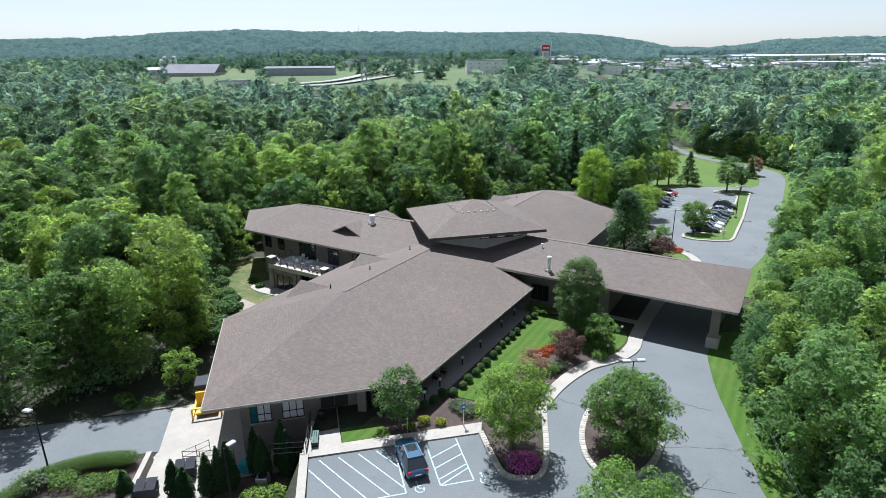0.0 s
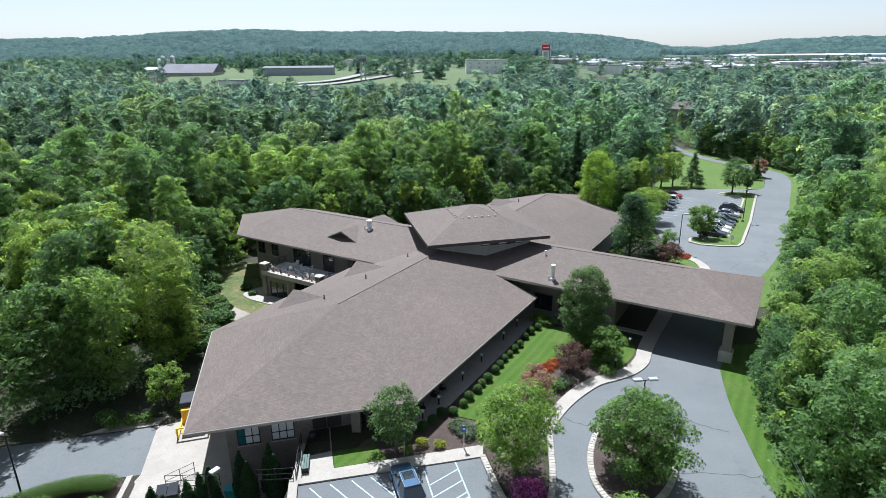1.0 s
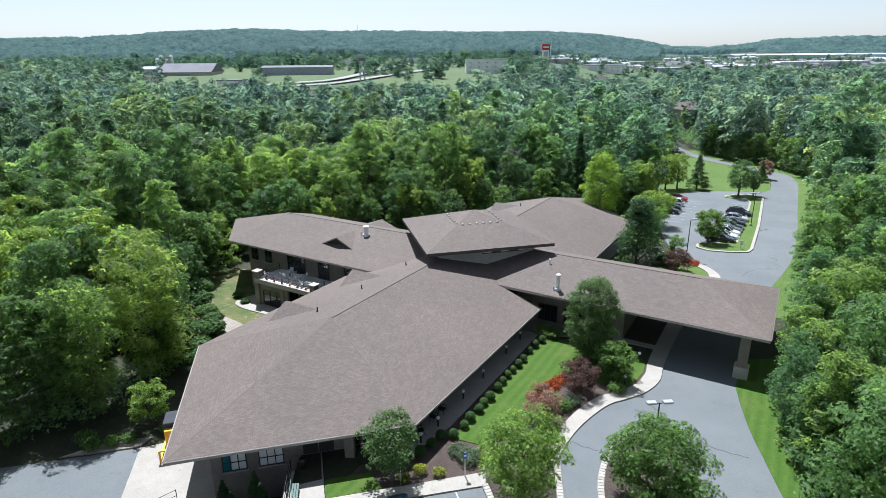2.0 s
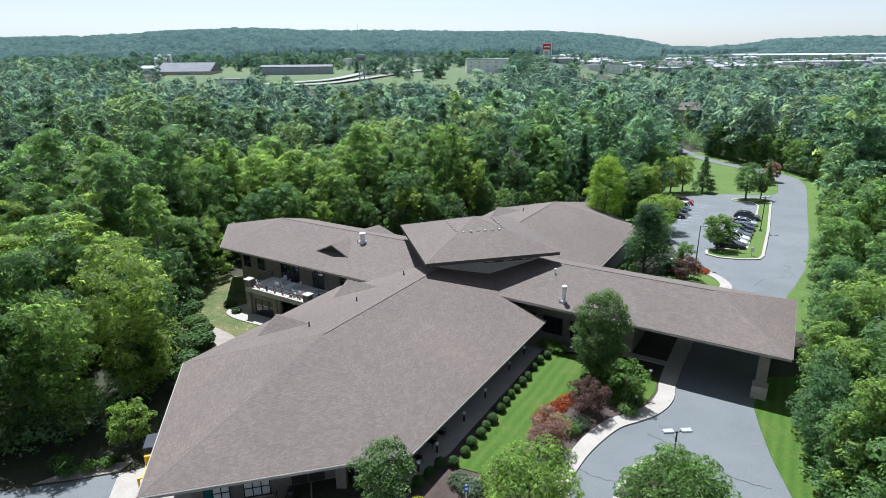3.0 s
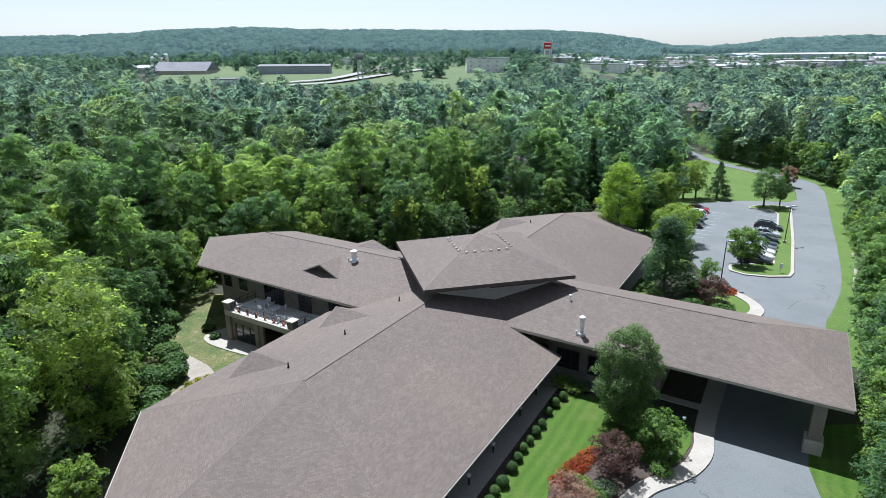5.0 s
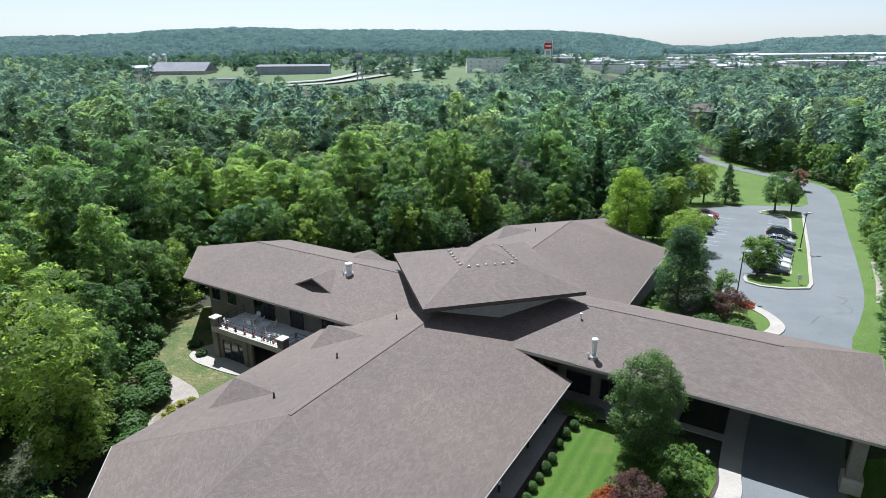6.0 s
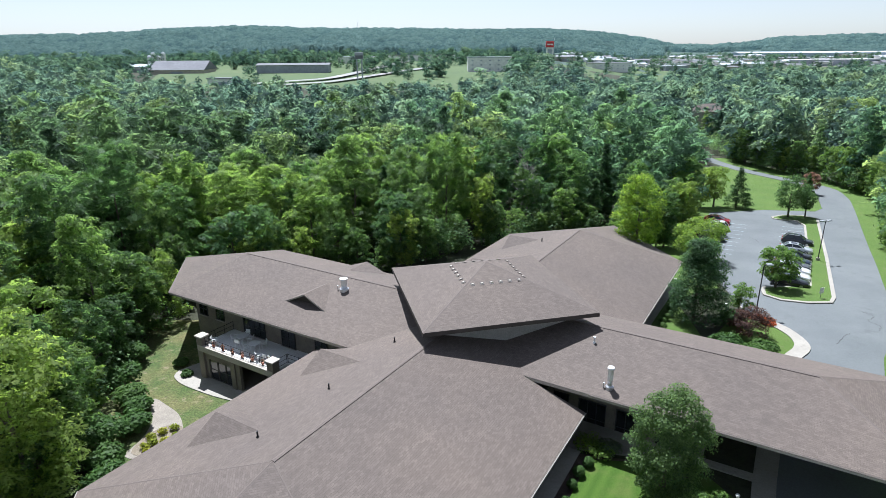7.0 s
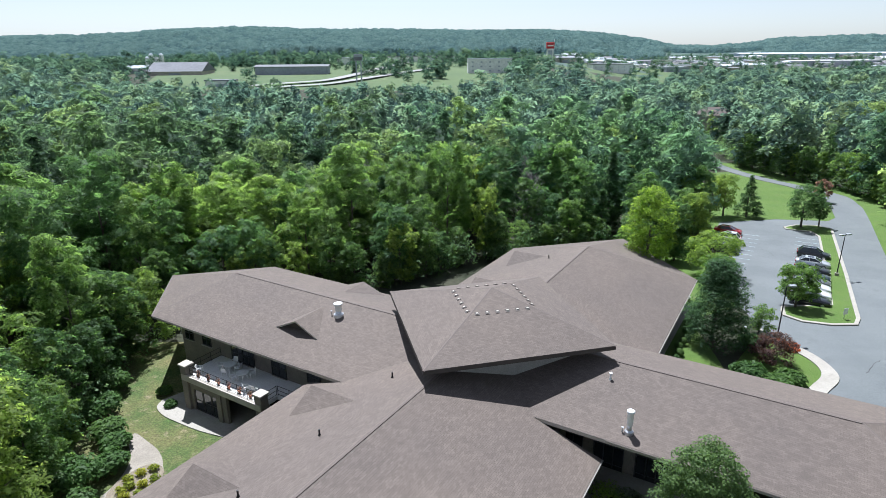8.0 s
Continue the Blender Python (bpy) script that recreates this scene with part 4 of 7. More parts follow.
def chair_at(m):
    e = thing("patio_chair", m, "white moulded plastic armchair on the balcony floor", "chair", "balcony chairs")
    part("seat", boxes((-0.24, 0.24, -0.24, 0.24, 0.4, 0.44), bevel=0.015), M_WHITE, e)
    bm = boxes((-0.24, 0.24, 0.22, 0.26, 0.44, 0.88), bevel=0.015)
    for v in bm.verts:
        v.co.y += (v.co.z - 0.44) * 0.25
    part("backrest", bm, M_WHITE, e)
    for x in (-0.26, 0.26):
        part("armrest", boxes((x - 0.03, x + 0.03, -0.22, 0.28, 0.62, 0.66)), M_WHITE, e)
        for y in (-0.21, 0.21):
            part("leg", tubes(((x * 1.05, y * 1.1, 0), (x * 0.9, y, 0.62), 0.022, 0.022), seg=6), M_WHITE, e)
    return e


def table_at(m):
    e = thing("patio_table", m, "round white plastic table on the balcony floor", "table", "balcony tables")
    bm = bmesh.new()
    lathe(bm, (0, 0, 0), [(0.55, 0.68), (0.58, 0.7), (0.58, 0.72), (0.55, 0.735)], 20)
    part("tabletop", bm, M_WHITE, e)
    for i in range(4):
        a = math.pi / 4 + i * math.pi / 2
        part("leg", tubes(((0.42 * math.cos(a), 0.42 * math.sin(a), 0), (0.32 * math.cos(a), 0.32 * math.sin(a), 0.69), 0.03, 0.03), seg=6), M_WHITE, e)
    return e


def on_deck(a, b, turn=0.0):
    return Matrix.Translation(plan(a, b, DZ)) @ Matrix.Rotation(math.atan2(D1.y, D1.x) + radians(turn), 4, "Z")


base_chair = base_table = None
for a, b, seats in ((-9.15, -22.9, (20, 110, 200, 290)), (-9.6, -20.6, (60, 240))):
    if base_table is None:
        base_table = table_at(on_deck(a, b))
    else:
        copy_thing(base_table, on_deck(a, b))
    for s in seats:
        m = on_deck(a, b, s) @ pose(0, 0.85, 0, 0, 0, 0)
        if base_chair is None:
            base_chair = chair_at(m)
        else:
            copy_thing(base_chair, m)
for a, b, s in ((-10.9, -25.0, 35), (-10.6, -17.9, 95), (-10.6, -17.2, 80), (-10.7, -16.6, 130), (-10.9, -18.6, 60)):
    copy_thing(base_chair, on_deck(a, b, s))

# ---- plants: numpy leaf clouds ----


def leaf_cloud(rng, blobs, n, size, spread=0.75, lift=-0.15):
    """n bent leaf-clump quads on the outer shells of the blobs (x, y, z, rx, ry, rz)."""
    blobs = np.asarray(blobs, float)
    area = (blobs[:, 3] * blobs[:, 5])
    pick = rng.choice(len(blobs), n, p=area / area.sum())
    d = rng.normal(size=(n, 3))
    d /= np.linalg.norm(d, axis=1, keepdims=True)
    flip = d[:, 2] < lift
    d[flip, 2] *= -1
    rad = 1.1 - 0.6 * rng.random(n) ** 2.0
    c = blobs[pick, :3] + d * blobs[pick, 3:] * rad[:, None]
    nrm = d * 0.8 + rng.normal(size=(n, 3)) * spread * 0.55 + (0, 0, 0.5)
    nrm /= np.linalg.norm(nrm, axis=1, keepdims=True)
    t = np.cross(nrm, rng.normal(size=(n, 3)))
    t /= np.linalg.norm(t, axis=1, keepdims=True)
    b = np.cross(nrm, t)
    s = size * (0.55 + 0.9 * rng.random(n))[:, None]
    w = s * (0.45 + 0.3 * rng.random(n))[:, None]
    droop = nrm * s * 0.35 * rng.random(n)[:, None]
    co = np.stack([c - t * s, c - b * w + droop, c + t * s, c + b * w + droop], 1)
    return co.reshape(-1, 3)


def quads_of(co):
    return np.arange(len(co)).reshape(-1, 4)


def crown_blobs(rng, h, base, r, k, shape="round"):
    """Flat leafy tiers that make up a crown from base to h, of radius r."""
    out, mid, half = [], (h + base) / 2, (h - base) / 2
    lob = [(rng.uniform(0, 6.28), rng.uniform(0.75, 1.15)) for _ in range(5)]
    for i in range(k):
        u = (i + rng.random()) / k
        z = base + (h - base) * (0.02 + 0.95 * u)
        v = (z - mid) / half
        if shape == "cone":
            ring = r * (1 - u) * 0.95 + 0.06
        elif shape == "egg":
            ring = r * max(0.12, 1 - u) ** 0.62 * (0.75 + 0.25 * min(1, u * 4))
        elif shape == "oval":
            ring = r * math.sqrt(max(0.03, 1 - v * v)) * 0.88
        elif shape == "broad":
            ring = r * (0.98 if v < 0.15 else math.sqrt(max(0.05, 1 - v * v)) * 0.95)
        else:
            ring = r * math.sqrt(max(0.06, 1 - (0.92 * v) ** 2)) * 0.9
        a = i * 2.399 + rng.random() * 1.2
        ring *= min(1.15, max(c * (0.8 + 0.3 * math.cos(a - p)) for p, c in lob))
        q = ring * math.sqrt(0.12 + 0.88 * rng.random())
        br = r * rng.uniform(0.17, 0.31) * (0.5 + 0.6 * ring / r if shape == "cone" else 1)
        out.append((q * math.cos(a), q * math.sin(a), z, br, br * rng.uniform(0.8, 1.2), br * rng.uniform(0.6, 0.9)))
    return out


def trunk_mesh(rng, h, base, r, thick):
    bm = bmesh.new()
    top = base + (h - base) * 0.6
    lean = Vector((rng.normal() * 0.15, rng.normal() * 0.15, 0))
    tube(bm, (0, 0, -0.3), Vector((0, 0, base)) + lean * 0.5, thick, thick * 0.75, 8)
    tube(bm, Vector((0, 0, base)) + lean * 0.5, Vector((0, 0, top)) + lean, thick * 0.75, thick * 0.25, 7)
    for i in range(6):
        a, z = i * 2.4 + rng.random(), base + (top - base) * (i / 6.5)
        p = Vector((0, 0, z)) + lean * 0.6
        q = p + Vector((math.cos(a), math.sin(a), 0.75)) * r * (0.75 - 0.06 * i)
        tube(bm, p, q, thick * 0.42, thick * 0.08, 5)
    return bm


def tree_thing(name, x, y, h, r, seed, leaf, label, n=3000, size=0.3, base=None, shape="round", k=22, group="", turn=0.0, thick=None, z=None):
    rng = np.random.default_rng(seed)
    base = h * 0.25 if base is None else base
    e = thing(name, Matrix.Translation((x, y, ground(x, y) if z is None else z)) @ Matrix.Rotation(turn, 4, "Z"), label, "tree", group)
    part("trunk", trunk_mesh(rng, h, base, r, thick or (0.05 + 0.022 * h)), M_BARK, e)
    co = leaf_cloud(rng, crown_blobs(rng, h, base, r, int(k * 3.2), shape), int(n * 1.9), size * 0.62)
    c = new("crown", np_mesh("crown", co, quads_of(co)))
    c.data.materials.append(leaf)
    c.parent = e
    return e


def shrub(name, x, y, h, r, seed, leaf, label, n=500, size=0.14, k=7, group="", category="shrub", z=None):
    rng = np.random.default_rng(seed)
    blobs = [(0, 0, h * 0.45, r * 0.85, r * 0.85, h * 0.5)] + [(r * 0.5 * math.cos(i * 2.4), r * 0.5 * math.sin(i * 2.4), h * (0.35 + 0.3 * rng.random()), r * 0.5, r * 0.5, h * 0.35) for i in range(k)]
    co = leaf_cloud(rng, blobs, n, size, 0.6, -0.2)
    co[:, 2] = np.maximum(co[:, 2], 0.0)
    e = tagged(new(name, np_mesh(name, co, quads_of(co))), label, category, group)
    e.data.materials.append(leaf)
    e.location = (x, y, ground(x, y) if z is None else z)
    return e


# pots along the balcony railing
pot0 = None
for k in range(6):
    m = Matrix.Translation(plan(-11.4, -24.6 + 1.4 * k, DZ))
    if pot0 is None:
        pot0 = thing("planter", m, "small clay pot with red blossoms by the railing", "planter", "railing planters")
        bm = bmesh.new()
        lathe(bm, (0, 0, 0.0), [(0.1, 0), (0.15, 0.26), (0.17, 0.29)])
        part("pot", bm, M_POT, pot0)
        rng = np.random.default_rng(3)
        co = leaf_cloud(rng, [(0, 0, 0.4, 0.18, 0.18, 0.2)], 110, 0.07)
        lf = new("foliage", np_mesh("foliage", co, quads_of(co)))
        lf.data.materials.append(L_PINK)
        lf.parent = pot0
    else:
        copy_thing(pot0, m)

# yard trees
tree_thing("yard_tree", 4.44, 36.39, 6.9, 2.9, 11, L_YARD, "young leafy tree in the flower-bed peninsula", 5200, 0.23, 1.6, "oval", 24)
tree_thing("yard_tree", 13.01, 36.3, 6.3, 3.15, 12, L_YARD, "round leafy shade tree in the drive island", 7800, 0.24, 1.0, "round", 30)
tree_thing("yard_tree", 10.21, 25.37, 6.3, 3.3, 13, L_YARD, "leafy tree in a parking bed near the drive", 6500, 0.23, 1.4, "round", 26)
tree_thing("yard_tree", -4.23, 39.07, 5.2, 2.2, 14, L_PEAR, "small grey-green tree beside the parking bay", 2600, 0.15, 1.5, "oval", 16)
tree_thing("pear_tree", 13.08, 56.41, 8.3, 2.35, 15, L_PEAR, "dense upright ornamental tree before the portico wing", 15000, 0.115, 0.5, "oval", 52)
tree_thing("yard_tree", 25.35, 83.95, 9.2, 3.5, 16, L_CONIFER, "tall dark dense tree beside the rear wing", 9500, 0.25, 0.3, "egg", 60)
tree_thing("yard_tree", 35.25, 108.64, 6.0, 3.9, 17, L_YARD, "bright green tree between wing and rear lot", 3200, 0.34, 1.2, "round", 22)
tree_thing("yard_tree", 33.33, 102.74, 4.6, 2.4, 27, L_YARD, "bright young tree behind the rear wing", 2200, 0.3, 1.0, "round", 16)
tree_thing("yard_tree", 39.99, 95.39, 5.2, 2.4, 18, L_YARD, "young shade tree in the parking island", 3200, 0.3, 1.3, "round", 20)
tree_thing("yard_tree", 63.6, 137.0, 7.8, 3.5, 19, L_WOOD, "shade tree at the end of the parking island", 4200, 0.28, 1.8, "oval", 20)
tree_thing("yard_tree", 67.0, 137.2, 5.2, 1.6, 20, L_WOOD, "slim shade tree beyond the parking island", 1500, 0.28, 1.6, "oval", 14)
tree_thing("spruce_tree", 57.8, 146.4, 8.6, 2.9, 21, L_CONIFER, "dark conical spruce on the far lawn", 3800, 0.28, 0.3, "cone", 30)
tree_thing("yard_tree", 53.4, 147.0, 8.4, 3.1, 22, L_WOOD, "young tree on the far lawn", 3400, 0.28, 1.6, "oval", 16)
tree_thing("spruce_tree", 50.2, 146.0, 8.2, 2.8, 25, L_WOOD, "tree at the edge of the far lawn", 2000, 0.4, 1.2, "oval", 16)
tree_thing("blossom_tree", 81.5, 161.5, 4.8, 2.1, 23, L_PINK, "small pink-leaved tree by the road bend", 1200, 0.4, 1.0, "round", 12)
tree_thing("spruce_tree", 78.5, 157.5, 5.5, 1.8, 26, L_CONIFER, "small dark spruce by the road bend", 1000, 0.4, 0.2, "cone", 18)
tree_thing("plum_tree", 11.09, 50.63, 2.9, 1.8, 31, L_PLUM, "purple-leaved ornamental plum by the walk", 3000, 0.16, 0.5, "round", 16)
tree_thing("plum_tree", 6.99, 46.08, 3.0, 1.8, 32, L_PINK, "red-leaved ornamental shrub tree by the walk", 3000, 0.16, 0.4, "round", 16)
tree_thing("yard_tree", 14.32, 52.76, 3.7, 2.0, 33, L_YARD, "bright green multi-stem bush on the lawn", 2200, 0.24, 0.4, "round", 14)
tree_thing("plum_tree", 29.59, 80.52, 2.9, 1.8, 34, L_PLUM, "purple-leaved plum by the rear walk", 2200, 0.22, 0.3, "broad", 16)
tree_thing("yard_tree", 31.87, 87.4, 3.0, 1.6, 35, L_YARD, "yellow-green shrub tree by the rear walk", 1500, 0.22, 0.4, "round", 12)
tree_thing("yard_tree", -27.08, 49.97, 4.2, 1.9, 36, L_YARD, "small sunlit tree beside the yellow compactor", 1700, 0.26, 1.0, "round", 14)

tree_thing("lime_tree", 24.4, 104.0, 13.6, 3.5, 37, L_LIME, "tall bright yellow-green tree behind the rear wing", 6500, 0.3, 1.0, "oval", 40)
tree_thing("willow_tree", 125.0, 217.0, 17.0, 8.0, 38, L_WILLOW, "broad pale green willow beyond the road", 4200, 0.8, 1.5, "round", 30)

bush = [(-1.92, 43.56), (-1.25, 44.57), (-0.28, 44.77), (0.59, 45.98), (1.08, 46.99), (1.85, 48.2), (2.24, 49.21), (2.83, 50.02), (3.61, 51.54), (4.59, 53.77), (5.17, 54.69), (5.76, 55.71), (6.35, 56.72), (7.14, 58.44), (7.83, 59.66), (8.71, 60.67), (4.1, 52.66), (-2.7, 42.56)]
b0 = None
for i, (x, y) in enumerate(bush):
    x, y = x + 0.26, y - 0.78
    if b0 is None:
        b0 = shrub("boxwood_shrub", x, y, 0.85, 0.44, 41, L_BOX, "clipped round dark green shrub along the covered walk", 1000, 0.05, 0, "clipped shrubs")
    else:
        s = 0.88 + 0.22 * ((i * 37) % 10) / 10
        c = copy_thing(b0, Matrix.Translation((x, y, ground(x, y))) @ Matrix.Rotation(i * 1.3, 4, "Z"))
        c.scale = (s, s, s)
for i in range(16):
    x, y = plan(9.0 + 1.35 * i, 12.75 + 0.15 * (i % 3))
    c = copy_thing(b0, Matrix.Translation((x, y, ground(x, y))) @ Matrix.Rotation(i * 1.7, 4, "Z"))
    c.scale = (1.05, 1.05, 0.9 + 0.06 * (i % 4))
    tagged(c, "rounded dark green shrub along the rear wing walk", "shrub", "rear wing shrubs")
for i, (x, y, r) in enumerate(((-3.41, 38.97, 0.45), (-2.35, 39.92, 0.55), (-1.0, 39.67, 0.5))):
    shrub("golden_shrub", x, y, 0.7, r, 50 + i, L_GOLD, "small golden yellow shrub in the mulch", 500, 0.09, 6, "golden shrubs")
drape("earth_bed", curve([(-27.6, 65.0), (-25.4, 64.6), (-24.3, 66.2), (-24.7, 68.4), (-26.2, 68.9), (-27.4, 67.4)], True, 4), 0.11, M_EARTH, "bare tan earth round the golden shrubs", "earth")
for i, (x, y) in enumerate(((-26.3, 66.16), (-26.2, 67.64), (-25.41, 68.23), (-24.72, 67.05), (-25.12, 65.27), (-26.1, 64.98), (-25.41, 66.36), (-26.88, 66.95), (-26.69, 65.57), (-24.43, 65.87))):
    shrub("golden_shrub", x, y, 0.6, 0.42, 60 + i, L_GOLD, "small golden yellow shrub beside the gravel path", 420, 0.1, 6, "gravel bed shrubs")
for i, (x, y, h, r) in enumerate(((1.17, 41.26, 0.9, 0.9), (2.52, 41.66, 1.0, 1.0), (3.78, 41.96, 0.8, 0.8), (0.4, 42.06, 0.7, 0.8), (5.04, 42.26, 0.9, 0.8), (8.93, 47.9, 1.0, 0.9), (9.91, 48.71, 0.8, 0.8), (8.36, 49.31, 0.7, 0.8), (9.4, 61.89, 1.1, 1.2), (10.77, 61.48, 0.9, 1.0), (14.2, 50.63, 1.0, 0.8), (10.18, 61.08, 0.9, 0.9), (5.72, 43.86, 0.9, 0.8))):
    shrub("perennial_clump", x, y, h, r, 80 + i, L_YARD if i % 3 else L_SILVER, "leafy green perennial clump in the mulch bed", 800, 0.13, 10, "perennials")
shrub("flower_clump", 5.11, 34.84, 0.75, 1.35, 95, L_PURPLE, "mass of magenta flowers inside the kerbed bed", 1500, 0.1, 9, "", "flowers")
for i, (x, y, r) in enumerate(((6.91, 49.62, 0.7), (7.59, 50.32, 0.8), (8.18, 50.93, 0.85), (8.76, 51.54, 0.85), (9.45, 52.25, 0.8), (10.13, 52.76, 0.7))):
    shrub("flower_clump", x, y, 0.45, r, 100 + i, L_REDBED, "low orange-red flowers in the lawn bed", 700, 0.1, 7, "red flowers", "flowers")
for i, (x, y) in enumerate(((33.4, 83.95), (32.72, 84.76), (32.04, 85.17), (32.97, 83.08))):
    shrub("flower_clump", x, y, 0.45, 0.8, 110 + i, L_REDBED, "low orange-red flowers by the rear walk", 420, 0.12, 6, "rear red flowers", "flowers")
for i, (x, y, h, r) in enumerate(((-33.95, 75.42, 2.4, 1.9), (-31.4, 72.27, 2.0, 1.5), (-30.02, 70.89, 1.5, 1.3), (-28.85, 68.13, 1.7, 1.4), (-30.32, 65.96, 2.6, 2.1), (-35.32, 79.76, 2.4, 1.8), (-28.65, 63.01, 1.9, 1.6), (-26.69, 59.94, 2.4, 1.9), (29.42, 76.75, 1.2, 1.3), (27.86, 75.79, 1.2, 1.2), (26.08, 77.72, 1.5, 1.6), (-28.36, 77.39, 0.6, 0.55), (-30.02, 79.56, 0.7, 0.7), (29.25, 83.3, 1.4, 1.4))):
    shrub("leafy_bush", x, y, h, r, 120 + i, L_BOX, "rounded dark green bush at the woodland edge", 1300, 0.17, 9, "edge bushes")
for i, (x, y, h, r) in enumerate(((-30.61, 46.41, 0.9, 0.8), (-29.24, 47.1, 0.8, 0.7), (-28.06, 47.59, 0.8, 0.7), (-31.79, 47.4, 1.0, 1.0), (-25.12, 49.18, 1.2, 1.0), (-32.38, 35.57, 1.6, 1.5), (-30.22, 35.97, 1.3, 1.2), (-27.87, 35.57, 1.0, 1.4), (-26.49, 36.26, 0.9, 1.0), (-14.71, 34.79, 0.9, 1.2), (-13.34, 34.98, 0.9, 0.9))):
    shrub("leafy_bush", x, y, h, r, 140 + i, L_SILVER if i == 5 else L_YARD, "light green bush beside the service road", 700, 0.14, 7, "service bushes")

# clipped hedge by the service road
rng = np.random.default_rng(7)
line = curve([(-33.56, 33.01), (-32.38, 35.77), (-30.61, 37.34), (-28.45, 38.23), (-26.3, 38.43)], False, 16)
blobs = [(x, y, ground(x, y) + 0.7, 0.8, 0.8, 0.6) for x, y in line]
co = leaf_cloud(rng, blobs, 26000, 0.045, 0.25, -0.1)
hedge = tagged(new("hedge", np_mesh("hedge", co, quads_of(co))), "clipped curving green hedge along the service road", "hedge")
hedge.data.materials.append(L_HEDGE)
drape("mulch_bed", [(-35.32, 32.91), (-33.36, 37.34), (-30.91, 39.31), (-26.49, 39.71), (-25.12, 38.92), (-24.33, 35.38), (-24.04, 29.47), (-33.36, 27.51)], 0.05, M_MULCH, "brown mulch bed behind the hedge", "mulch")
drape("mulch_bed", [(-17.86, 36.75), (-13.83, 37.84), (-11.69, 37.18), (-11.68, 28.93), (-18.64, 29.47)], 0.05, M_MULCH, "brown mulch under the columnar evergreens", "mulch")

# columnar evergreens
a0 = None
for i, (x, y, h) in enumerate(((-21.0, 35.08, 3.2), (-20.11, 34.79, 2.8), (-18.54, 35.28, 3.6), (-17.76, 35.67, 3.9), (-17.07, 35.87, 4.3), (-15.6, 37.64, 4.2), (-14.91, 37.15, 3.8), (-13.64, 38.23, 4.4), (-13.05, 37.64, 4.0), (-24.53, 34.59, 2.6))):
    if a0 is None:
        rng = np.random.default_rng(9)
        a0 = thing("arborvitae", Matrix.Translation((x, y, ground(x, y))), "narrow dark columnar evergreen in the mulch bed", "tree", "columnar evergreens")
        part("trunk", tubes(((0, 0, -0.2), (0, 0, 2.4), 0.07, 0.02), seg=6), M_BARK, a0)
        blobs = [(0.04 * math.cos(j), 0.04 * math.sin(j), 0.25 + 0.3 * j, w, w, 0.45) for j, w in enumerate(0.7 * (1 - (j / 13.2) ** 2.2) * min(1, 0.7 + 0.15 * j) for j in range(13))]
        co = leaf_cloud(rng, blobs, 5200, 0.075, 0.35)
        c = new("crown", np_mesh("crown", co, quads_of(co)))
        c.data.materials.append(L_ARBOR)
        c.parent = a0
        a0.scale = (1, 1, h / 4.1)
    else:
        c = copy_thing(a0, Matrix.Translation((x, y, ground(x, y))) @ Matrix.Rotation(i * 1.1, 4, "Z"))
        c.scale = (1, 1, h / 4.1)

# ---- woodland ----
CLEAR = [(-75, 10), (-73.6, 40.1), (-44.16, 42.46), (-34.34, 44.83), (-29.83, 47.4), (-28.06, 57.08), (-28.06, 61.03), (-30.91, 68.92), (-32.97, 76.8), (-34.34, 84.68), (-34.34, 93.55), (-30.42, 96.5), (-23.55, 98.47), (-8.02, 100.22), (3.02, 111.82), (23.22, 116.94), (30.26, 111.82), (35.32, 112.88), (42.28, 123.72), (46.07, 136.19), (47.0, 148.0), (59.5, 176.0), (70.5, 198.0), (75.8, 214), (77.5, 240), (83, 240), (80.6, 214), (82.0, 199.0), (85.2, 187.0), (89.4, 177.0), (91.8, 166.0), (86.6, 148.0), (71.65, 124.78), (60.18, 104.0), (49.86, 86.79), (41.8, 75.4), (37.1, 66.26), (32.26, 58.84), (27.24, 51.34), (24.21, 44.67), (22.73, 36.68), (21.77, 27.01), (22, 10)]


def inside(x, y, poly):
    hit = False
    for (x0, y0), (x1, y1) in zip(poly, poly[1:] + poly[:1]):
        if (y0 > y) != (y1 > y) and x < (x1 - x0) * (y - y0) / (y1 - y0) + x0:
            hit = not hit
    return hit


def near_clear(x, y, m):
    return any(inside(x + dx * m, y + dy * m, CLEAR) for dx, dy in ((0, 0), (1, 0), (-1, 0), (0, 1), (0, -1), (0.7, 0.7), (-0.7, 0.7), (0.7, -0.7), (-0.7, -0.7)))


KINDS = (("round", 17.0, 4.6, 1.4), ("oval", 19.0, 4.2, 1.2), ("broad", 15.0, 4.8, 1.0), ("round", 13.0, 4.0, 0.6), ("oval", 17.0, 3.7, 1.0), ("cone", 18.0, 3.4, 0.6))


def woodland_template(i, n, size):
    rng = np.random.default_rng(200 + i)
    shape, h, r, base = KINDS[i % 6]
    blobs = crown_blobs(rng, h, base, r, int(min(110, 22 + n / 40)) if n > 20 else 6, shape)
    co = leaf_cloud(rng, blobs, n, size, 0.75)
    if shape != "cone":
        co[:, :2] += np.sin(co[:, 2:3] * 0.6 + i) * 0.35
    return co, h


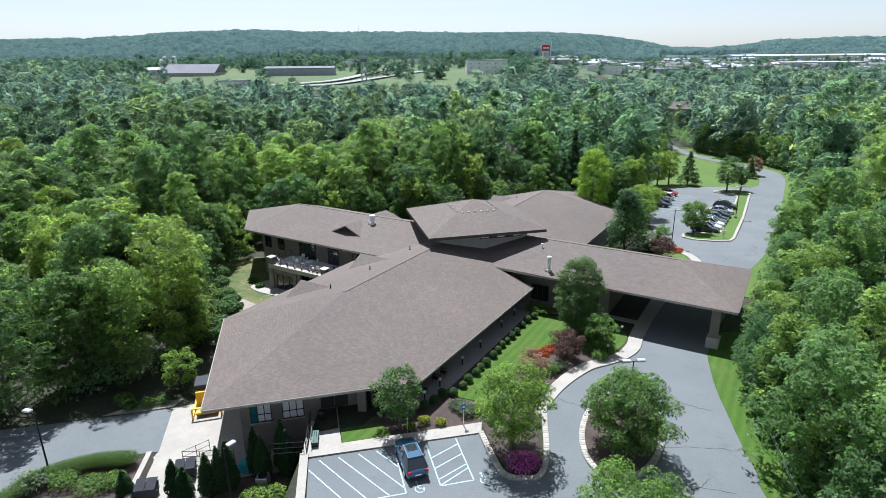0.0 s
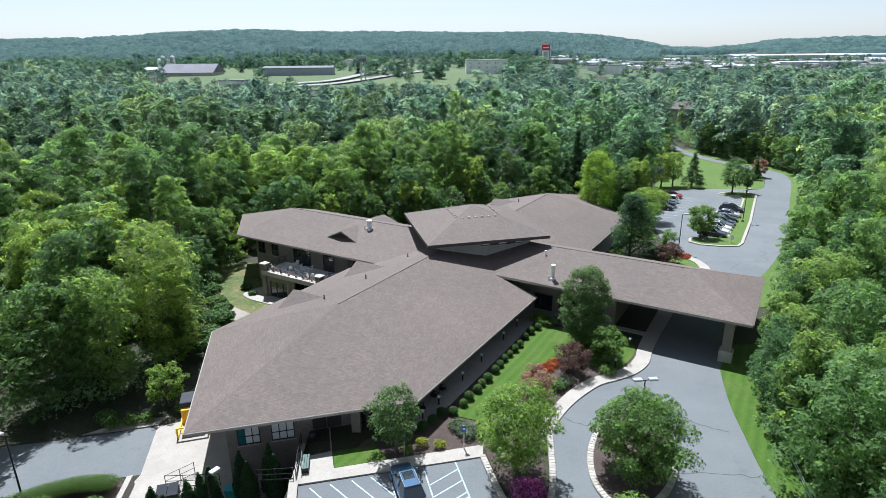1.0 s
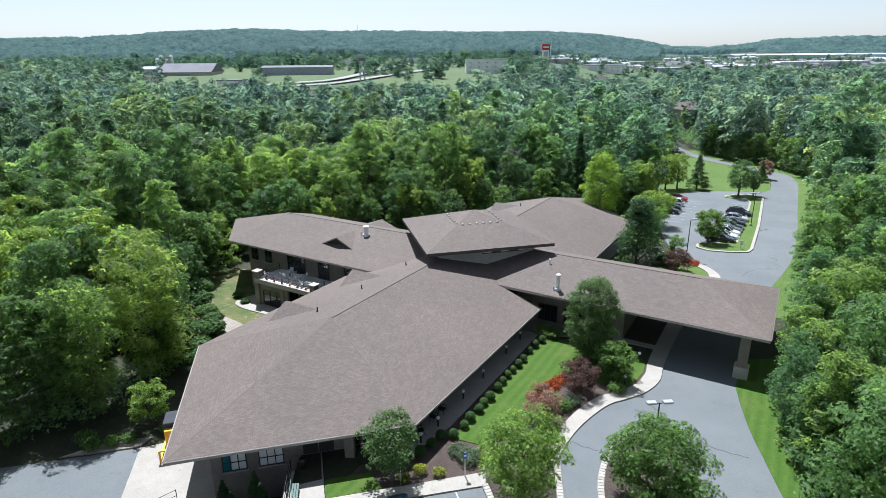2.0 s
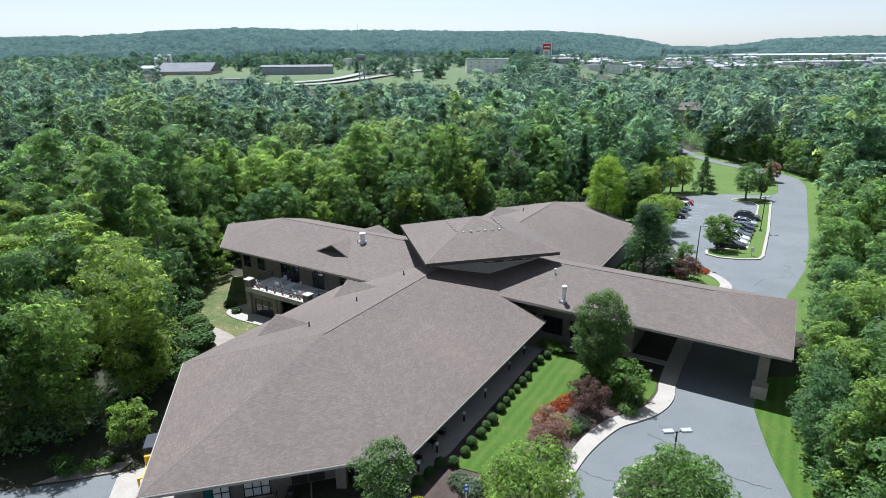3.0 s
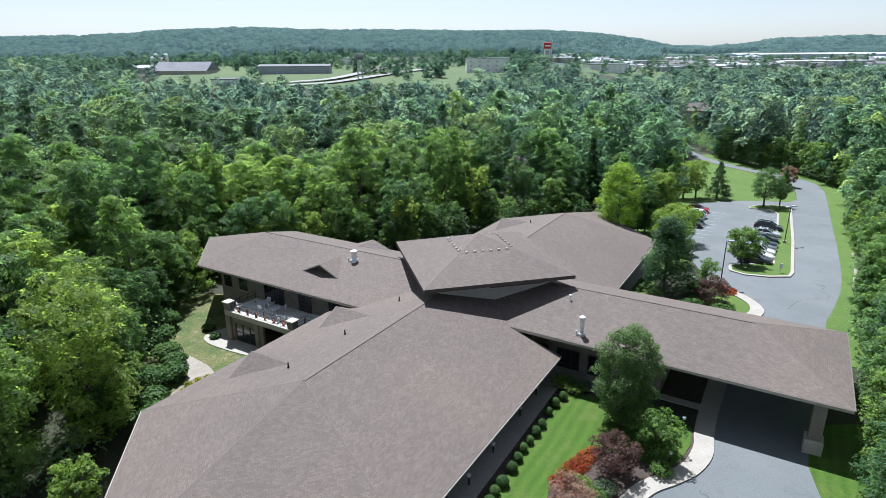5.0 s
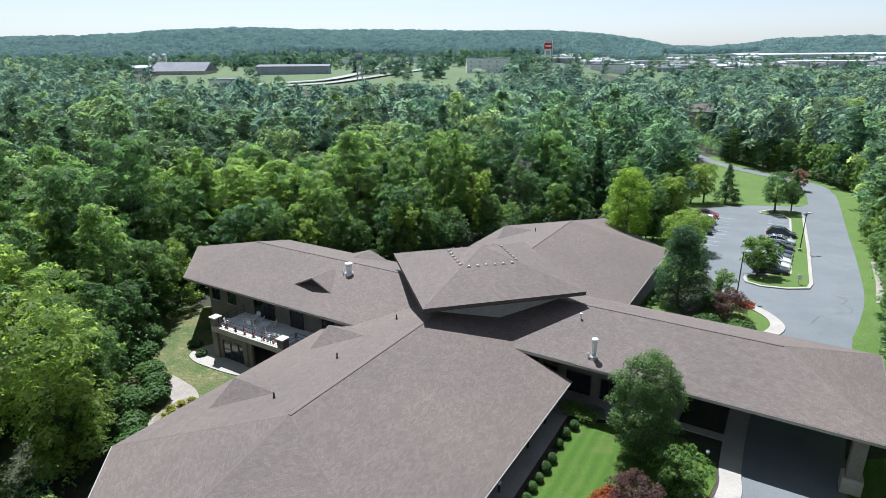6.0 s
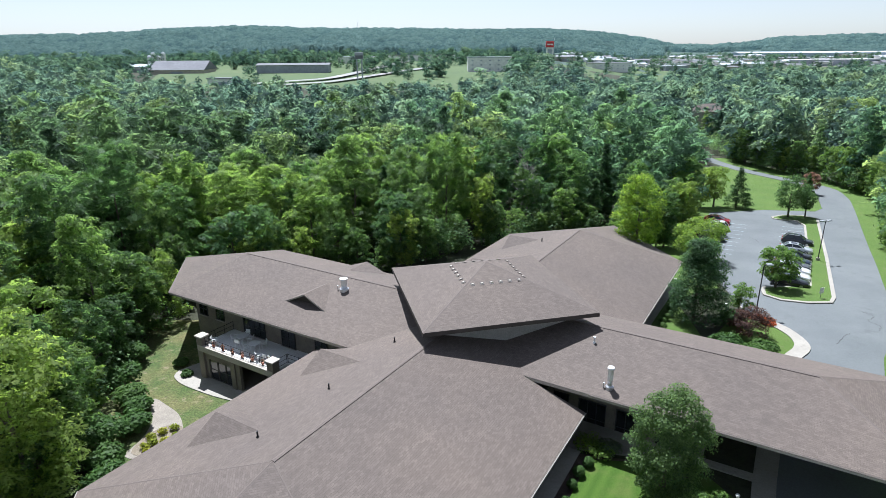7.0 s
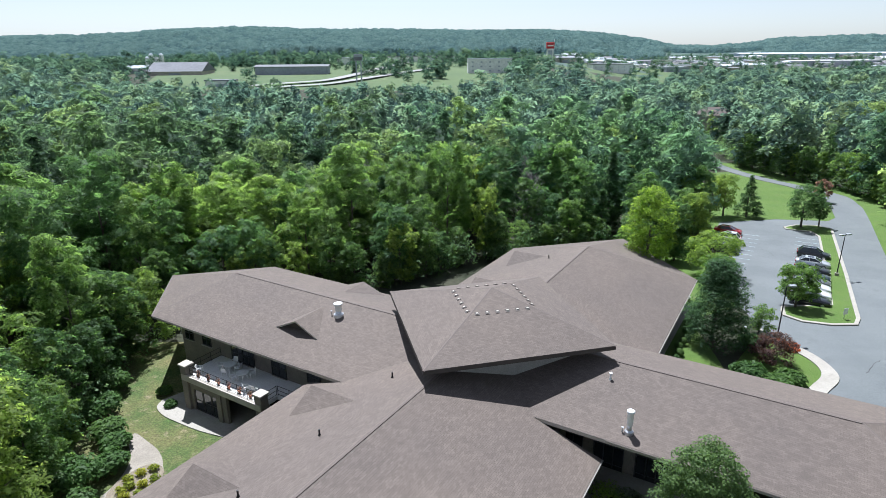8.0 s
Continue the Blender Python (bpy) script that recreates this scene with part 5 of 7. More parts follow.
near_kinds = []
for i in range(24):
    rng = np.random.default_rng(300 + i)
    shape, h, r, base = KINDS[i % 6]
    co, _ = woodland_template(i, 3800 if i < 12 else 1350, 0.42 if i < 12 else 0.69)
    crown = np_mesh("crown", co, quads_of(co))
    crown.materials.append(L_CONIFER if shape == "cone" else L_WOOD)
    bm = trunk_mesh(rng, h, base, r, 0.28)
    tm = bpy.data.meshes.new("trunk")
    bm.to_mesh(tm)
    bm.free()
    tm.materials.append(M_BARK)
    # same crown with the bluer leaf, for right-hand and rear trees
    cool_crown = crown.copy()
    cool_crown.materials[0] = L_CONIFER if shape == "cone" else L_WOOD_COOL
    near_kinds.append((crown, tm, shape, cool_crown))


def far_limit(across):
    """How far the closed canopy reaches, by bearing."""
    return float(np.interp(across, (-400, 60, 140, 270, 400, 480, 760, 860, 1000, 1060, 1130, 1200, 2000), (600, 520, 420, 385, 365, 345, 345, 385, 440, 385, 460, 620, 660)))


def bearing_of(x, y):
    return 784 + 1091 * math.tan(math.atan2(x, y) + radians(1.42))


rng = np.random.default_rng(5)
BARE = ((-98.9, 198.5, 15), (-96.4, 186.7, 14), (-103.2, 215.4, 15), (12.1, 140.5, 13), (11.6, 126.2, 12), (-19.1, 143.4, 13), (-47.8, 158.2, 14), (34.6, 238.6, 13))
spots = []
y = 14.0
while y < 670:
    step = 6.2 if y < 130 else 7.4 if y < 300 else 10.0
    half = 0.84 * y + 40
    x = -half
    while x < half:
        across_, deep_ = x + rng.uniform(-0.42, 0.42) * step, y + rng.uniform(-0.42, 0.42) * step
        x += step
        if deep_ > far_limit(bearing_of(across_, deep_)):
            continue
        if any(abs(across_ - bx) < 2.6 and abs(deep_ - by) < 2.6 for bx, by, _ in BARE):
            continue
        if deep_ < 260 and near_clear(across_, deep_, 2.4 if across_ < 20 else 2.2):
            continue
        if 225 < deep_ < 246 and abs(across_ - 80) < 6 or math.hypot(across_ - 95, deep_ - 258) < 7.0 and deep_ > 252:
            continue
        spots.append((across_, deep_))
    y += step
spots.sort(key=lambda p: math.hypot(p[0] - 2, p[1] - 55))
near_spots, rest = spots[:215], spots[215:]
# young trees that hug the drive
small = {}
for p, q in zip(CLEAR, CLEAR[1:]):
    right = p[0] > 22 and q[0] > 21 and p[1] < 125 and q[1] < p[1] and q[1] > 20
    if right or (p[0] < -27 and 50 < p[1] < 94) or (p[1] >= 94 and p[1] < 215 and q[1] < 215):
        P, Q = Vector(p), Vector(q)
        d = (Q - P).normalized()
        out = Vector((-d.y, d.x))
        for k in range(max(1, round((Q - P).length / 4.0))):
            c = P.lerp(Q, (k + 0.2 + 0.6 * rng.random()) / max(1, round((Q - P).length / 4.0))) + out * (rng.uniform(1.4, 2.8) if right else rng.uniform(2.6, 4.0))
            small[(c.x, c.y)] = rng.uniform(0.38, 0.6)
near_spots = list(small) + near_spots
for i, (x, y) in enumerate(near_spots):
    kind = int(rng.integers(0, 12))
    if near_kinds[kind][2] == "cone" and rng.random() < 0.85:
        kind = int(rng.integers(0, 5))
    crown, tm, shape, cool_crown = near_kinds[kind + (0 if math.hypot(x - 2, y - 30) < 52 else 12)]
    edge = near_clear(x, y, 6.0)
    s = rng.uniform(0.7, 1.12) * ((0.68 if edge else 0.84 if near_clear(x, y, 10.0) else 1.0) if x < 20 or y > 75 else 1.0)
    if x < -28 and y < 60:
        s = rng.uniform(0.75, 0.95)
    s = small.get((x, y), s * (0.68 if x > 20 and y < 75 else 1.0))
    word = "dark conical evergreen" if shape == "cone" else ("leafy deciduous tree at the woodland edge" if edge else "tall leafy deciduous woodland tree")
    e = thing("woodland_tree", Matrix.Translation((x, y, ground(x, y) - 0.1)) @ Matrix.Rotation(rng.uniform(0, 6.28), 4, "Z"), word if len(word.split()) > 3 else "dark conical evergreen among the woodland trees", "tree", "woodland trees")
    e.scale = (s * rng.uniform(0.9, 1.15), s * rng.uniform(0.9, 1.15), s)
    for nm, me in (("crown", cool_crown if x > 20 and y < 80 or y > 92 and (x, y) not in small and rng.random() < 0.7 else crown), ("trunk", tm)):
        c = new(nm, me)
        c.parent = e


# leafless grey trees among the green
def bare_tree(x, y, h, seed):
    r = np.random.default_rng(seed)
    e = thing("bare_tree", Matrix.Translation((x, y, ground(x, y) - 0.2)), "leafless grey dying tree with fine twigs", "tree", "bare trees")
    top = Vector((r.normal() * 0.5, r.normal() * 0.5, h))
    part("trunk", tubes(((0, 0, 0), top * 0.5, 0.2, 0.13), (top * 0.5, top, 0.13, 0.02), seg=6), M_DEADWOOD, e)
    bm = bmesh.new()
    for i in range(26):
        u = 0.28 + 0.7 * i / 26
        a = i * 2.4 + r.random()
        p = top * u
        q = p + Vector((math.cos(a), math.sin(a), 0.9)) * (0.3 * h * (1.12 - u)) * r.uniform(0.7, 1.1)
        tube(bm, p, q, 0.06, 0.02, 4, False)
        for j in range(7):
            c = p.lerp(q, 0.3 + 0.1 * j)
            b = a + (0.8 if j % 2 else -0.8) + r.normal() * 0.3
            d = c + Vector((math.cos(b), math.sin(b), 1.0)) * r.uniform(0.5, 1.1)
            tube(bm, c, d, 0.03, 0.012, 3, False)
            for s in range(2):
                g = c.lerp(d, 0.5 + 0.3 * s)
                tube(bm, g, g + Vector((r.normal() * 0.35, r.normal() * 0.35, r.uniform(0.2, 0.6))), 0.016, 0.008, 3, False)
    part("branches", bm, M_DEADWOOD, e)


for i, (x, y, h) in enumerate(BARE):
    bare_tree(x, y, h, 700 + i)

# saplings and scrub fill the woodland's edge
scrub = []
for i, (p, q) in enumerate(zip(CLEAR, CLEAR[1:] + CLEAR[:1])):
    P, Q = Vector(p), Vector(q)
    if P.y < 20 or Q.y < 20:
        continue
    d = (Q - P).normalized()
    out = Vector((-d.y, d.x))
    n = int((Q - P).length / 1.3)
    for k in range(n):
        c = P.lerp(Q, (k + rng.random()) / n) + out * rng.uniform(1.2, 5.0)
        if not inside(c.x, c.y, CLEAR):
            r = rng.uniform(0.9, 2.0)
            h = rng.uniform(2.0, 6.0) if c.y > 94 else rng.uniform(1.2, 4.2)
            scrub.append((c.x, c.y, ground(c.x, c.y) + h * 0.5, r, r, h * 0.6))
co = leaf_cloud(rng, scrub, 52000, 0.25, 0.7, -0.3)
undergrowth = tagged(new("undergrowth", np_mesh("undergrowth", co, quads_of(co), np.repeat(rng.random(len(co) // 4), 4))), "tangled green scrub along the woodland edge", "scrub", "", "stuff")
undergrowth.data.materials.append(L_SCRUB)


def woods(name, pts, n, size, leaf, label, hmul=(0.7, 1.25), squash=1.0, wide=1.0):
    """Many trees as one body of leaves; each keeps its own tint."""
    tmpl = [woodland_template(40 + j, n, size)[0] for j in range(12)]
    cos, tints = [], []
    for x, y, z in pts:
        j = int(rng.integers(0, 12))
        if j % 6 == 5 and rng.random() < 0.5:
            j -= 1
        a, s = rng.uniform(0, 6.28), rng.uniform(*hmul) * (1.18 if rng.random() < 0.2 else 1.0)
        c, sn = math.cos(a) * s * wide * rng.uniform(0.92, 1.18), math.sin(a) * s * wide
        co = tmpl[j]
        cos.append(np.stack([co[:, 0] * c - co[:, 1] * sn + x, co[:, 0] * sn + co[:, 1] * c + y, co[:, 2] * s * squash + z], 1))
        tints.append(np.full(len(co), np.clip(rng.beta(1.5, 1.9) * (0.35 if j % 6 == 5 else 1), 0, 1)))
    co = np.concatenate(cos)
    ob = tagged(new(name, np_mesh(name, co, quads_of(co), np.concatenate(tints))), label, "woods", "", "stuff")
    ob.data.materials.append(leaf)
    return ob


mid, mid_left, mid2, farw = [], [], [], []
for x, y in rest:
    (farw if y >= 330 else mid2 if y >= 185 else mid_left if x + rng.uniform(-25, 25) < 0 else mid).append((x, y, ground(x, y) - 0.2))
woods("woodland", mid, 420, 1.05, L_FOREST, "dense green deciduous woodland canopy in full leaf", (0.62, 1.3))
woods("woodland", mid_left, 420, 1.05, L_FOREST_DARK, "dense olive-green deciduous woodland canopy", (0.62, 1.3))
woods("woodland", mid2, 145, 1.7, L_MID_HAZE, "dense green woodland canopy farther off", (0.68, 1.1))
woods("woodland", farw, 80, 2.2, L_MID_HAZE, "distant green woodland canopy", (0.58, 0.95), 1.0, 1.2)

woods("thicket", [(x, y, ground(x, y)) for x, y in ((86.5, 249), (89.5, 246), (92.5, 248), (95.0, 245), (98.0, 248), (101.0, 246), (103.5, 250), (72.0, 204), (74.0, 211), (75.0, 218), (76.0, 226))], 300, 1.0, L_FOREST, "lower trees before the house beyond the road", (0.52, 0.64))

# wooded hills and the belt of trees about the town
belt = []
for i in range(8000):
    d = math.sqrt(rng.uniform(330**2, 1550**2))
    az = rng.uniform(-44, 44)
    x, y = d * math.sin(radians(az)), d * math.cos(radians(az))
    across_ = bearing_of(x, y)
    if d < 1000:
        keep = 0.95 if across_ < 255 else 0.03 if d < 640 and across_ < 600 else 0.95 if d > 760 and across_ < 600 else 0.3 if across_ < 780 else (0.0 if d < 640 and 810 < across_ < 905 else 0.35 if d < 540 else 0.6) if across_ < 940 else 0.0 if across_ < 990 and d < 800 else 0.12 if d < 800 else 0.3
    else:
        keep = 0.3 if d < 1250 and 420 < across_ < 900 or d < 1550 and across_ > 985 else 0.0
    if y < far_limit(across_) or (y < 560 and 380 < across_ < 800):
        continue
    if rng.random() < keep:
        belt.append((x, y, ground(x, y) - 1.0))
for a0, a1, y0, y1, count in ((1040, 1056, 395, 420, 4), (1095, 1170, 430, 520, 22), (640, 712, 500, 560, 9), (715, 784, 470, 540, 12), (900, 960, 470, 600, 18), (455, 475, 395, 405, 2)):
    for i in range(count):
        y = rng.uniform(y0, y1)
        x = y * math.tan(math.atan((rng.uniform(a0, a1) - 784) / 1091) - radians(1.42))
        belt.append((x, y, ground(x, y) - 0.5))
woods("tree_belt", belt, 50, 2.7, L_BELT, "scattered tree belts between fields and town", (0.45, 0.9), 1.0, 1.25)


def hill_canopy():
    """The closed canopy of the far hills: one lumpy sheet of crowns, tree by tree, where the slopes are wooded."""
    az, dist = np.radians(np.arange(-44, 44.01, 0.15)), np.concatenate([np.arange(1000, 1900, 8.0), np.arange(1900, 2800, 11.0)])
    A, D = np.meshgrid(az, dist)
    A = A + rng.uniform(-0.4, 0.4, A.shape) * radians(0.15)
    D = D + rng.uniform(-3.0, 3.0, A.shape)
    X, Y = D * np.sin(A), D * np.cos(A)
    across = 784 + 1091 * np.tan(A + radians(1.42))
    wooded = np.where(across < 900, (D > 1250) | (across < 420), (D > 2150) | ((across < 1165) & (D > 1300)) | ((across > 1335) & (D > 1800)))
    lump, tone = np.empty(A.size), np.empty(A.size)
    for j, (x, y) in enumerate(zip(X.ravel(), Y.ravel())):
        gap, cell = noise.voronoi((x / 17, y / 24, 0.5))
        tone[j] = math.sin(cell[0][0] * 91.7 + cell[0][1] * 47.3) * 0.5 + 0.5
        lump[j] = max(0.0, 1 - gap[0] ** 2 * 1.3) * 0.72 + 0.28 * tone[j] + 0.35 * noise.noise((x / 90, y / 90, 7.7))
    lump, tone = lump.reshape(A.shape), tone.reshape(A.shape)
    base = np.array([ground(x, y) for x, y in zip(X.ravel(), Y.ravel())]).reshape(A.shape)
    Z = base + np.where(wooded, (3.0 + 16.0 * lump) * np.clip((D - 1000) / 90, 0.0, 1.0), -1.0)
    nd, na = A.shape
    i = (np.arange(nd - 1)[:, None] * na + np.arange(na - 1)[None]).ravel()
    quads = np.stack([i, i + 1, i + 1 + na, i + na], 1)
    keep = wooded.ravel()[quads].any(1)
    # tint follows lump, so shade between crowns is put into the colour
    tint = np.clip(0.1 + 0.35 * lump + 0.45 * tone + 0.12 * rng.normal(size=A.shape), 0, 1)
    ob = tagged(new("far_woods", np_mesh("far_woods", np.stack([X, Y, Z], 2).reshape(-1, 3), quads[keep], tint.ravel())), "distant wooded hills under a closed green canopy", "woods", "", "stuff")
    ob.data.materials.append(M_CANOPY_HAZED)
    ob.data.polygons.foreach_set("use_smooth", [True] * len(ob.data.polygons))


hill_canopy()

# ---- covered walk, bollards, seats ----
drape("pavement", [plan(-31.0, 8.65), plan(-31.0, 11.6), plan(-26.5, 12.3), plan(-8.0, 12.15), plan(-8.0, 8.65)], 0.12, M_CONCRETE, "shaded concrete walk under the deep eave", "pavement")
drape("pavement", [plan(8.0, 8.65), plan(8.0, 11.75), plan(31.0, 11.75), plan(31.0, 8.65)], 0.12, M_CONCRETE, "shaded concrete walk beside the rear wing", "pavement")
drape("pavement", [plan(-7.9, 8.65), plan(-7.9, 11.75), plan(-5.0, 20.2), plan(-5.0, 24.0), plan(-4.2, 24.0), plan(-4.2, 8.65)], 0.11, M_CONCRETE, "shaded concrete forecourt at the entrance wall", "pavement")
bol = None
for x, y in ((-2.5, 43.26), (-1.25, 45.37), (0.79, 49.31), (2.64, 52.76), (5.08, 57.43), (6.76, 60.47), (15.28, 51.95), (17.77, 56.21), (30.1, 87.0), (28.85, 91.67), (27.82, 96.77)):
    m = Matrix.Translation((x, y, ground(x, y) + 0.05))
    if bol is None:
        bol = thing("bollard_light", m, "black bollard light with a pale cap beside the walk", "bollard", "bollard lights")
        part("post", tubes(((0, 0, 0), (0, 0, 0.72), 0.07, 0.07)), M_BLACK, bol)
        part("lens", tubes(((0, 0, 0.72), (0, 0, 0.86), 0.1, 0.1)), M_WHITE, bol)
        part("cap", tubes(((0, 0, 0.86), (0, 0, 0.93), 0.16, 0.13)), M_WHITE, bol)
    else:
        copy_thing(bol, m)


def garden_chair(m):
    e = thing("garden_chair", m, "dark metal garden chair on the covered walk", "chair", "walk chairs")
    part("seat", boxes((-0.26, 0.26, -0.25, 0.25, 0.4, 0.44), bevel=0.01), M_BLACK, e)
    part("backrest", boxes((-0.26, 0.26, 0.23, 0.27, 0.44, 0.95), bevel=0.01), M_BLACK, e)
    for x in (-0.26, 0.26):
        part("armrest", boxes((x - 0.03, x + 0.03, -0.25, 0.25, 0.64, 0.67)), M_BLACK, e)
        for y in (-0.22, 0.22):
            part("leg", tubes(((x, y, 0), (x, y, 0.64), 0.02, 0.02), seg=6), M_BLACK, e)
    return e


gc = garden_chair(Matrix.Translation((-1.64, 46.08, FRONT + 0.12)) @ Matrix.Rotation(1.0, 4, "Z"))
for x, y, a in ((-0.96, 47.19, 1.2), (-3.08, 43.36, 0.9), (-2.6, 44.26, 2.0)):
    copy_thing(gc, Matrix.Translation((x, y, ground(x, y) + 0.12)) @ Matrix.Rotation(a, 4, "Z"))

# ---- retaining wall, railings, service yard ----
e = thing("retaining_wall", Matrix.Identity(4), "concrete retaining wall with a pale coping by the parking bays", "wall")
part("wall_body", prism([(-11.66, 39.97), (-11.33, 39.97), (-10.87, 35.13), (-10.1, 31.45), (-7.88, 19.31), (-8.27, 19.31), (-10.48, 31.45), (-11.25, 35.13)], LOW - 0.3, FRONT + 0.12), M_CONCRETE, e)
part("coping", prism([(-11.4, 35.72), (-10.77, 35.72), (-9.95, 31.45), (-7.79, 19.31), (-8.41, 19.31), (-10.58, 31.45)], FRONT + 0.12, FRONT + 0.24), M_CONCRETE, e, "pale concrete coping")
rl = thing("railing", Matrix.Identity(4), "black metal guard railing along the retaining wall", "railing")
railing(rl, (-11.57, 39.87, FRONT + 0.1), (-11.01, 36.01, FRONT + 0.1), 1.0, 1.3)
railing(rl, (-11.15, 35.91, FRONT + 0.1), (-13.83, 36.26, FRONT - 0.4), 1.0, 1.3)
rl = thing("railing", Matrix.Identity(4), "grey metal guard railing at the service yard", "railing")
railing(rl, (-22.17, 38.92, LOW), (-20.6, 40.5, LOW), 1.1, 0.9)
railing(rl, (-22.17, 38.92, LOW), (-18.05, 39.22, LOW), 1.1, 1.2)
rl = thing("low_wall", Matrix.Identity(4), "weathered concrete low wall edging the apron", "wall")
part("wall_body", prism([(-25.22, 39.12), (-24.82, 39.22), (-23.74, 33.41), (-23.15, 27.51), (-23.55, 27.51), (-24.14, 33.41)], LOW - 0.2, LOW + 0.9), M_CONCRETE, rl)
M_BIN = plain("bin_grey", (0.05, 0.054, 0.062), 0.85, spec=0.2)
M_LID = plain("bin_lid", (0.035, 0.038, 0.044), 0.9, spec=0.15)
M_TEALP = plain("teal_plastic", (0.04, 0.32, 0.33), 0.45)
M_GREENP = plain("dark_green_paint", (0.02, 0.07, 0.05), 0.45)


def dumpster(m, label):
    e = thing("dumpster", m, label, "dumpster", "dumpsters")
    bm = bmesh.new()
    vs = box(bm, -0.95, 0.95, -0.7, 0.7, 0.12, 1.15)
    for v in vs[:4]:
        v.co.x *= 0.92
        v.co.y *= 0.85
    part("container", bm, M_BIN, e)
    for x in (-0.48, 0.48):
        bm = boxes((x - 0.46, x + 0.46, -0.74, 0.74, 1.15, 1.2), bevel=0.01)
        for v in bm.verts:
            v.co.z += (v.co.y + 0.74) * 0.18
        part("lid", bm, M_LID, e, "grey plastic lid")
    for y in (-0.3, 0.3):
        part("fork_pocket", boxes((-1.05, 1.05, y - 0.1, y + 0.1, 0.6, 0.75)), M_BIN, e)
    for x in (-0.8, 0.8):
        for y in (-0.5, 0.5):
            part("caster", tubes(((x - 0.04, y, 0.07), (x + 0.04, y, 0.07), 0.07, 0.07)), M_BLACK, e)
    e.scale = (0.8, 0.8, 0.85)
    return e


d0 = dumpster(Matrix.Translation((-23.15, 34.98, LOW + 0.06)) @ Matrix.Rotation(0.2, 4, "Z"), "grey steel dumpster with plastic lids on the apron")
copy_thing(d0, Matrix.Translation((-21.19, 37.34, LOW + 0.06)) @ Matrix.Rotation(0.3, 4, "Z"))
cpt = thing("trash_compactor", Matrix.Translation((-23.15, 46.41, LOW + 0.06)) @ Matrix.Rotation(0.3, 4, "Z"), "bright yellow steel trash compactor beside the wing", "compactor")
part("charge_box", boxes((-1.0, 1.0, 0.2, 2.4, 0.3, 1.9), bevel=0.04), M_YELLOW, cpt)
part("hopper", boxes((-1.1, 1.1, 0.6, 2.5, 1.9, 2.4), bevel=0.05), M_BIN, cpt, "dark hopper lid")
for x in (-1.25, 1.25):
    part("guide_rail", boxes((x - 0.08, x + 0.08, -1.3, 2.4, 0.0, 0.25)), M_YELLOW, cpt)
    part("upright", boxes((x - 0.07, x + 0.07, -1.3, -1.15, 0.25, 1.1)), M_YELLOW, cpt)
part("cross_bar", boxes((-1.3, 1.3, -1.32, -1.14, 1.0, 1.12)), M_YELLOW, cpt)
part("ram_plate", boxes((-0.95, 0.95, -1.1, 0.15, 0.28, 0.5), bevel=0.03), M_YELLOW, cpt)
tb = thing("storage_bin", Matrix.Translation((-16.68, 37.94, LOW + 0.05)), "teal plastic storage bin by the evergreens", "bin")
part("bin_body", boxes((-0.4, 0.4, -0.35, 0.35, 0, 0.8), bevel=0.03), M_TEALP, tb)
part("lid", boxes((-0.43, 0.43, -0.38, 0.38, 0.8, 0.88), bevel=0.02), M_TEALP, tb)
ac = thing("condenser_unit", Matrix.Translation((-14.71, 36.36, LOW + 0.05)), "pale grey air conditioning unit in the mulch bed", "condenser")
part("cabinet", boxes((-0.45, 0.45, -0.45, 0.45, 0, 0.9), bevel=0.03), M_STEEL, ac)
part("fan_grille", tubes(((0, 0, 0.9), (0, 0, 0.94), 0.36, 0.36), seg=16), M_BLACK, ac)
bn = thing("bench", Matrix.Translation((-10.58, 37.28, FRONT + 0.13)) @ Matrix.Rotation(1.75, 4, "Z"), "dark green park bench beside the railing", "bench")
part("seat", boxes((-0.8, 0.8, -0.22, -0.08, 0.42, 0.46), (-0.8, 0.8, -0.05, 0.09, 0.42, 0.46), (-0.8, 0.8, 0.12, 0.24, 0.42, 0.46)), M_GREENP, bn)
part("backrest", boxes((-0.8, 0.8, 0.26, 0.3, 0.55, 0.68), (-0.8, 0.8, 0.28, 0.32, 0.72, 0.86)), M_GREENP, bn)
for x in (-0.7, 0.7):
    part("leg", boxes((x - 0.03, x + 0.03, -0.2, 0.3, 0.0, 0.42), (x - 0.03, x + 0.03, 0.26, 0.31, 0.42, 0.88)), M_BLACK, bn)
ur = thing("trash_urn", Matrix.Translation((-10.8, 40.26, FRONT + 0.13)), "dark round litter urn by the entry doors", "bin")
bm = bmesh.new()
lathe(bm, (0, 0, 0), [(0.2, 0), (0.26, 0.05), (0.28, 0.7), (0.22, 0.8), (0.1, 0.82)])
part("urn_body", bm, M_BLACK, ur, "", True)

# ---- lamps and signs ----


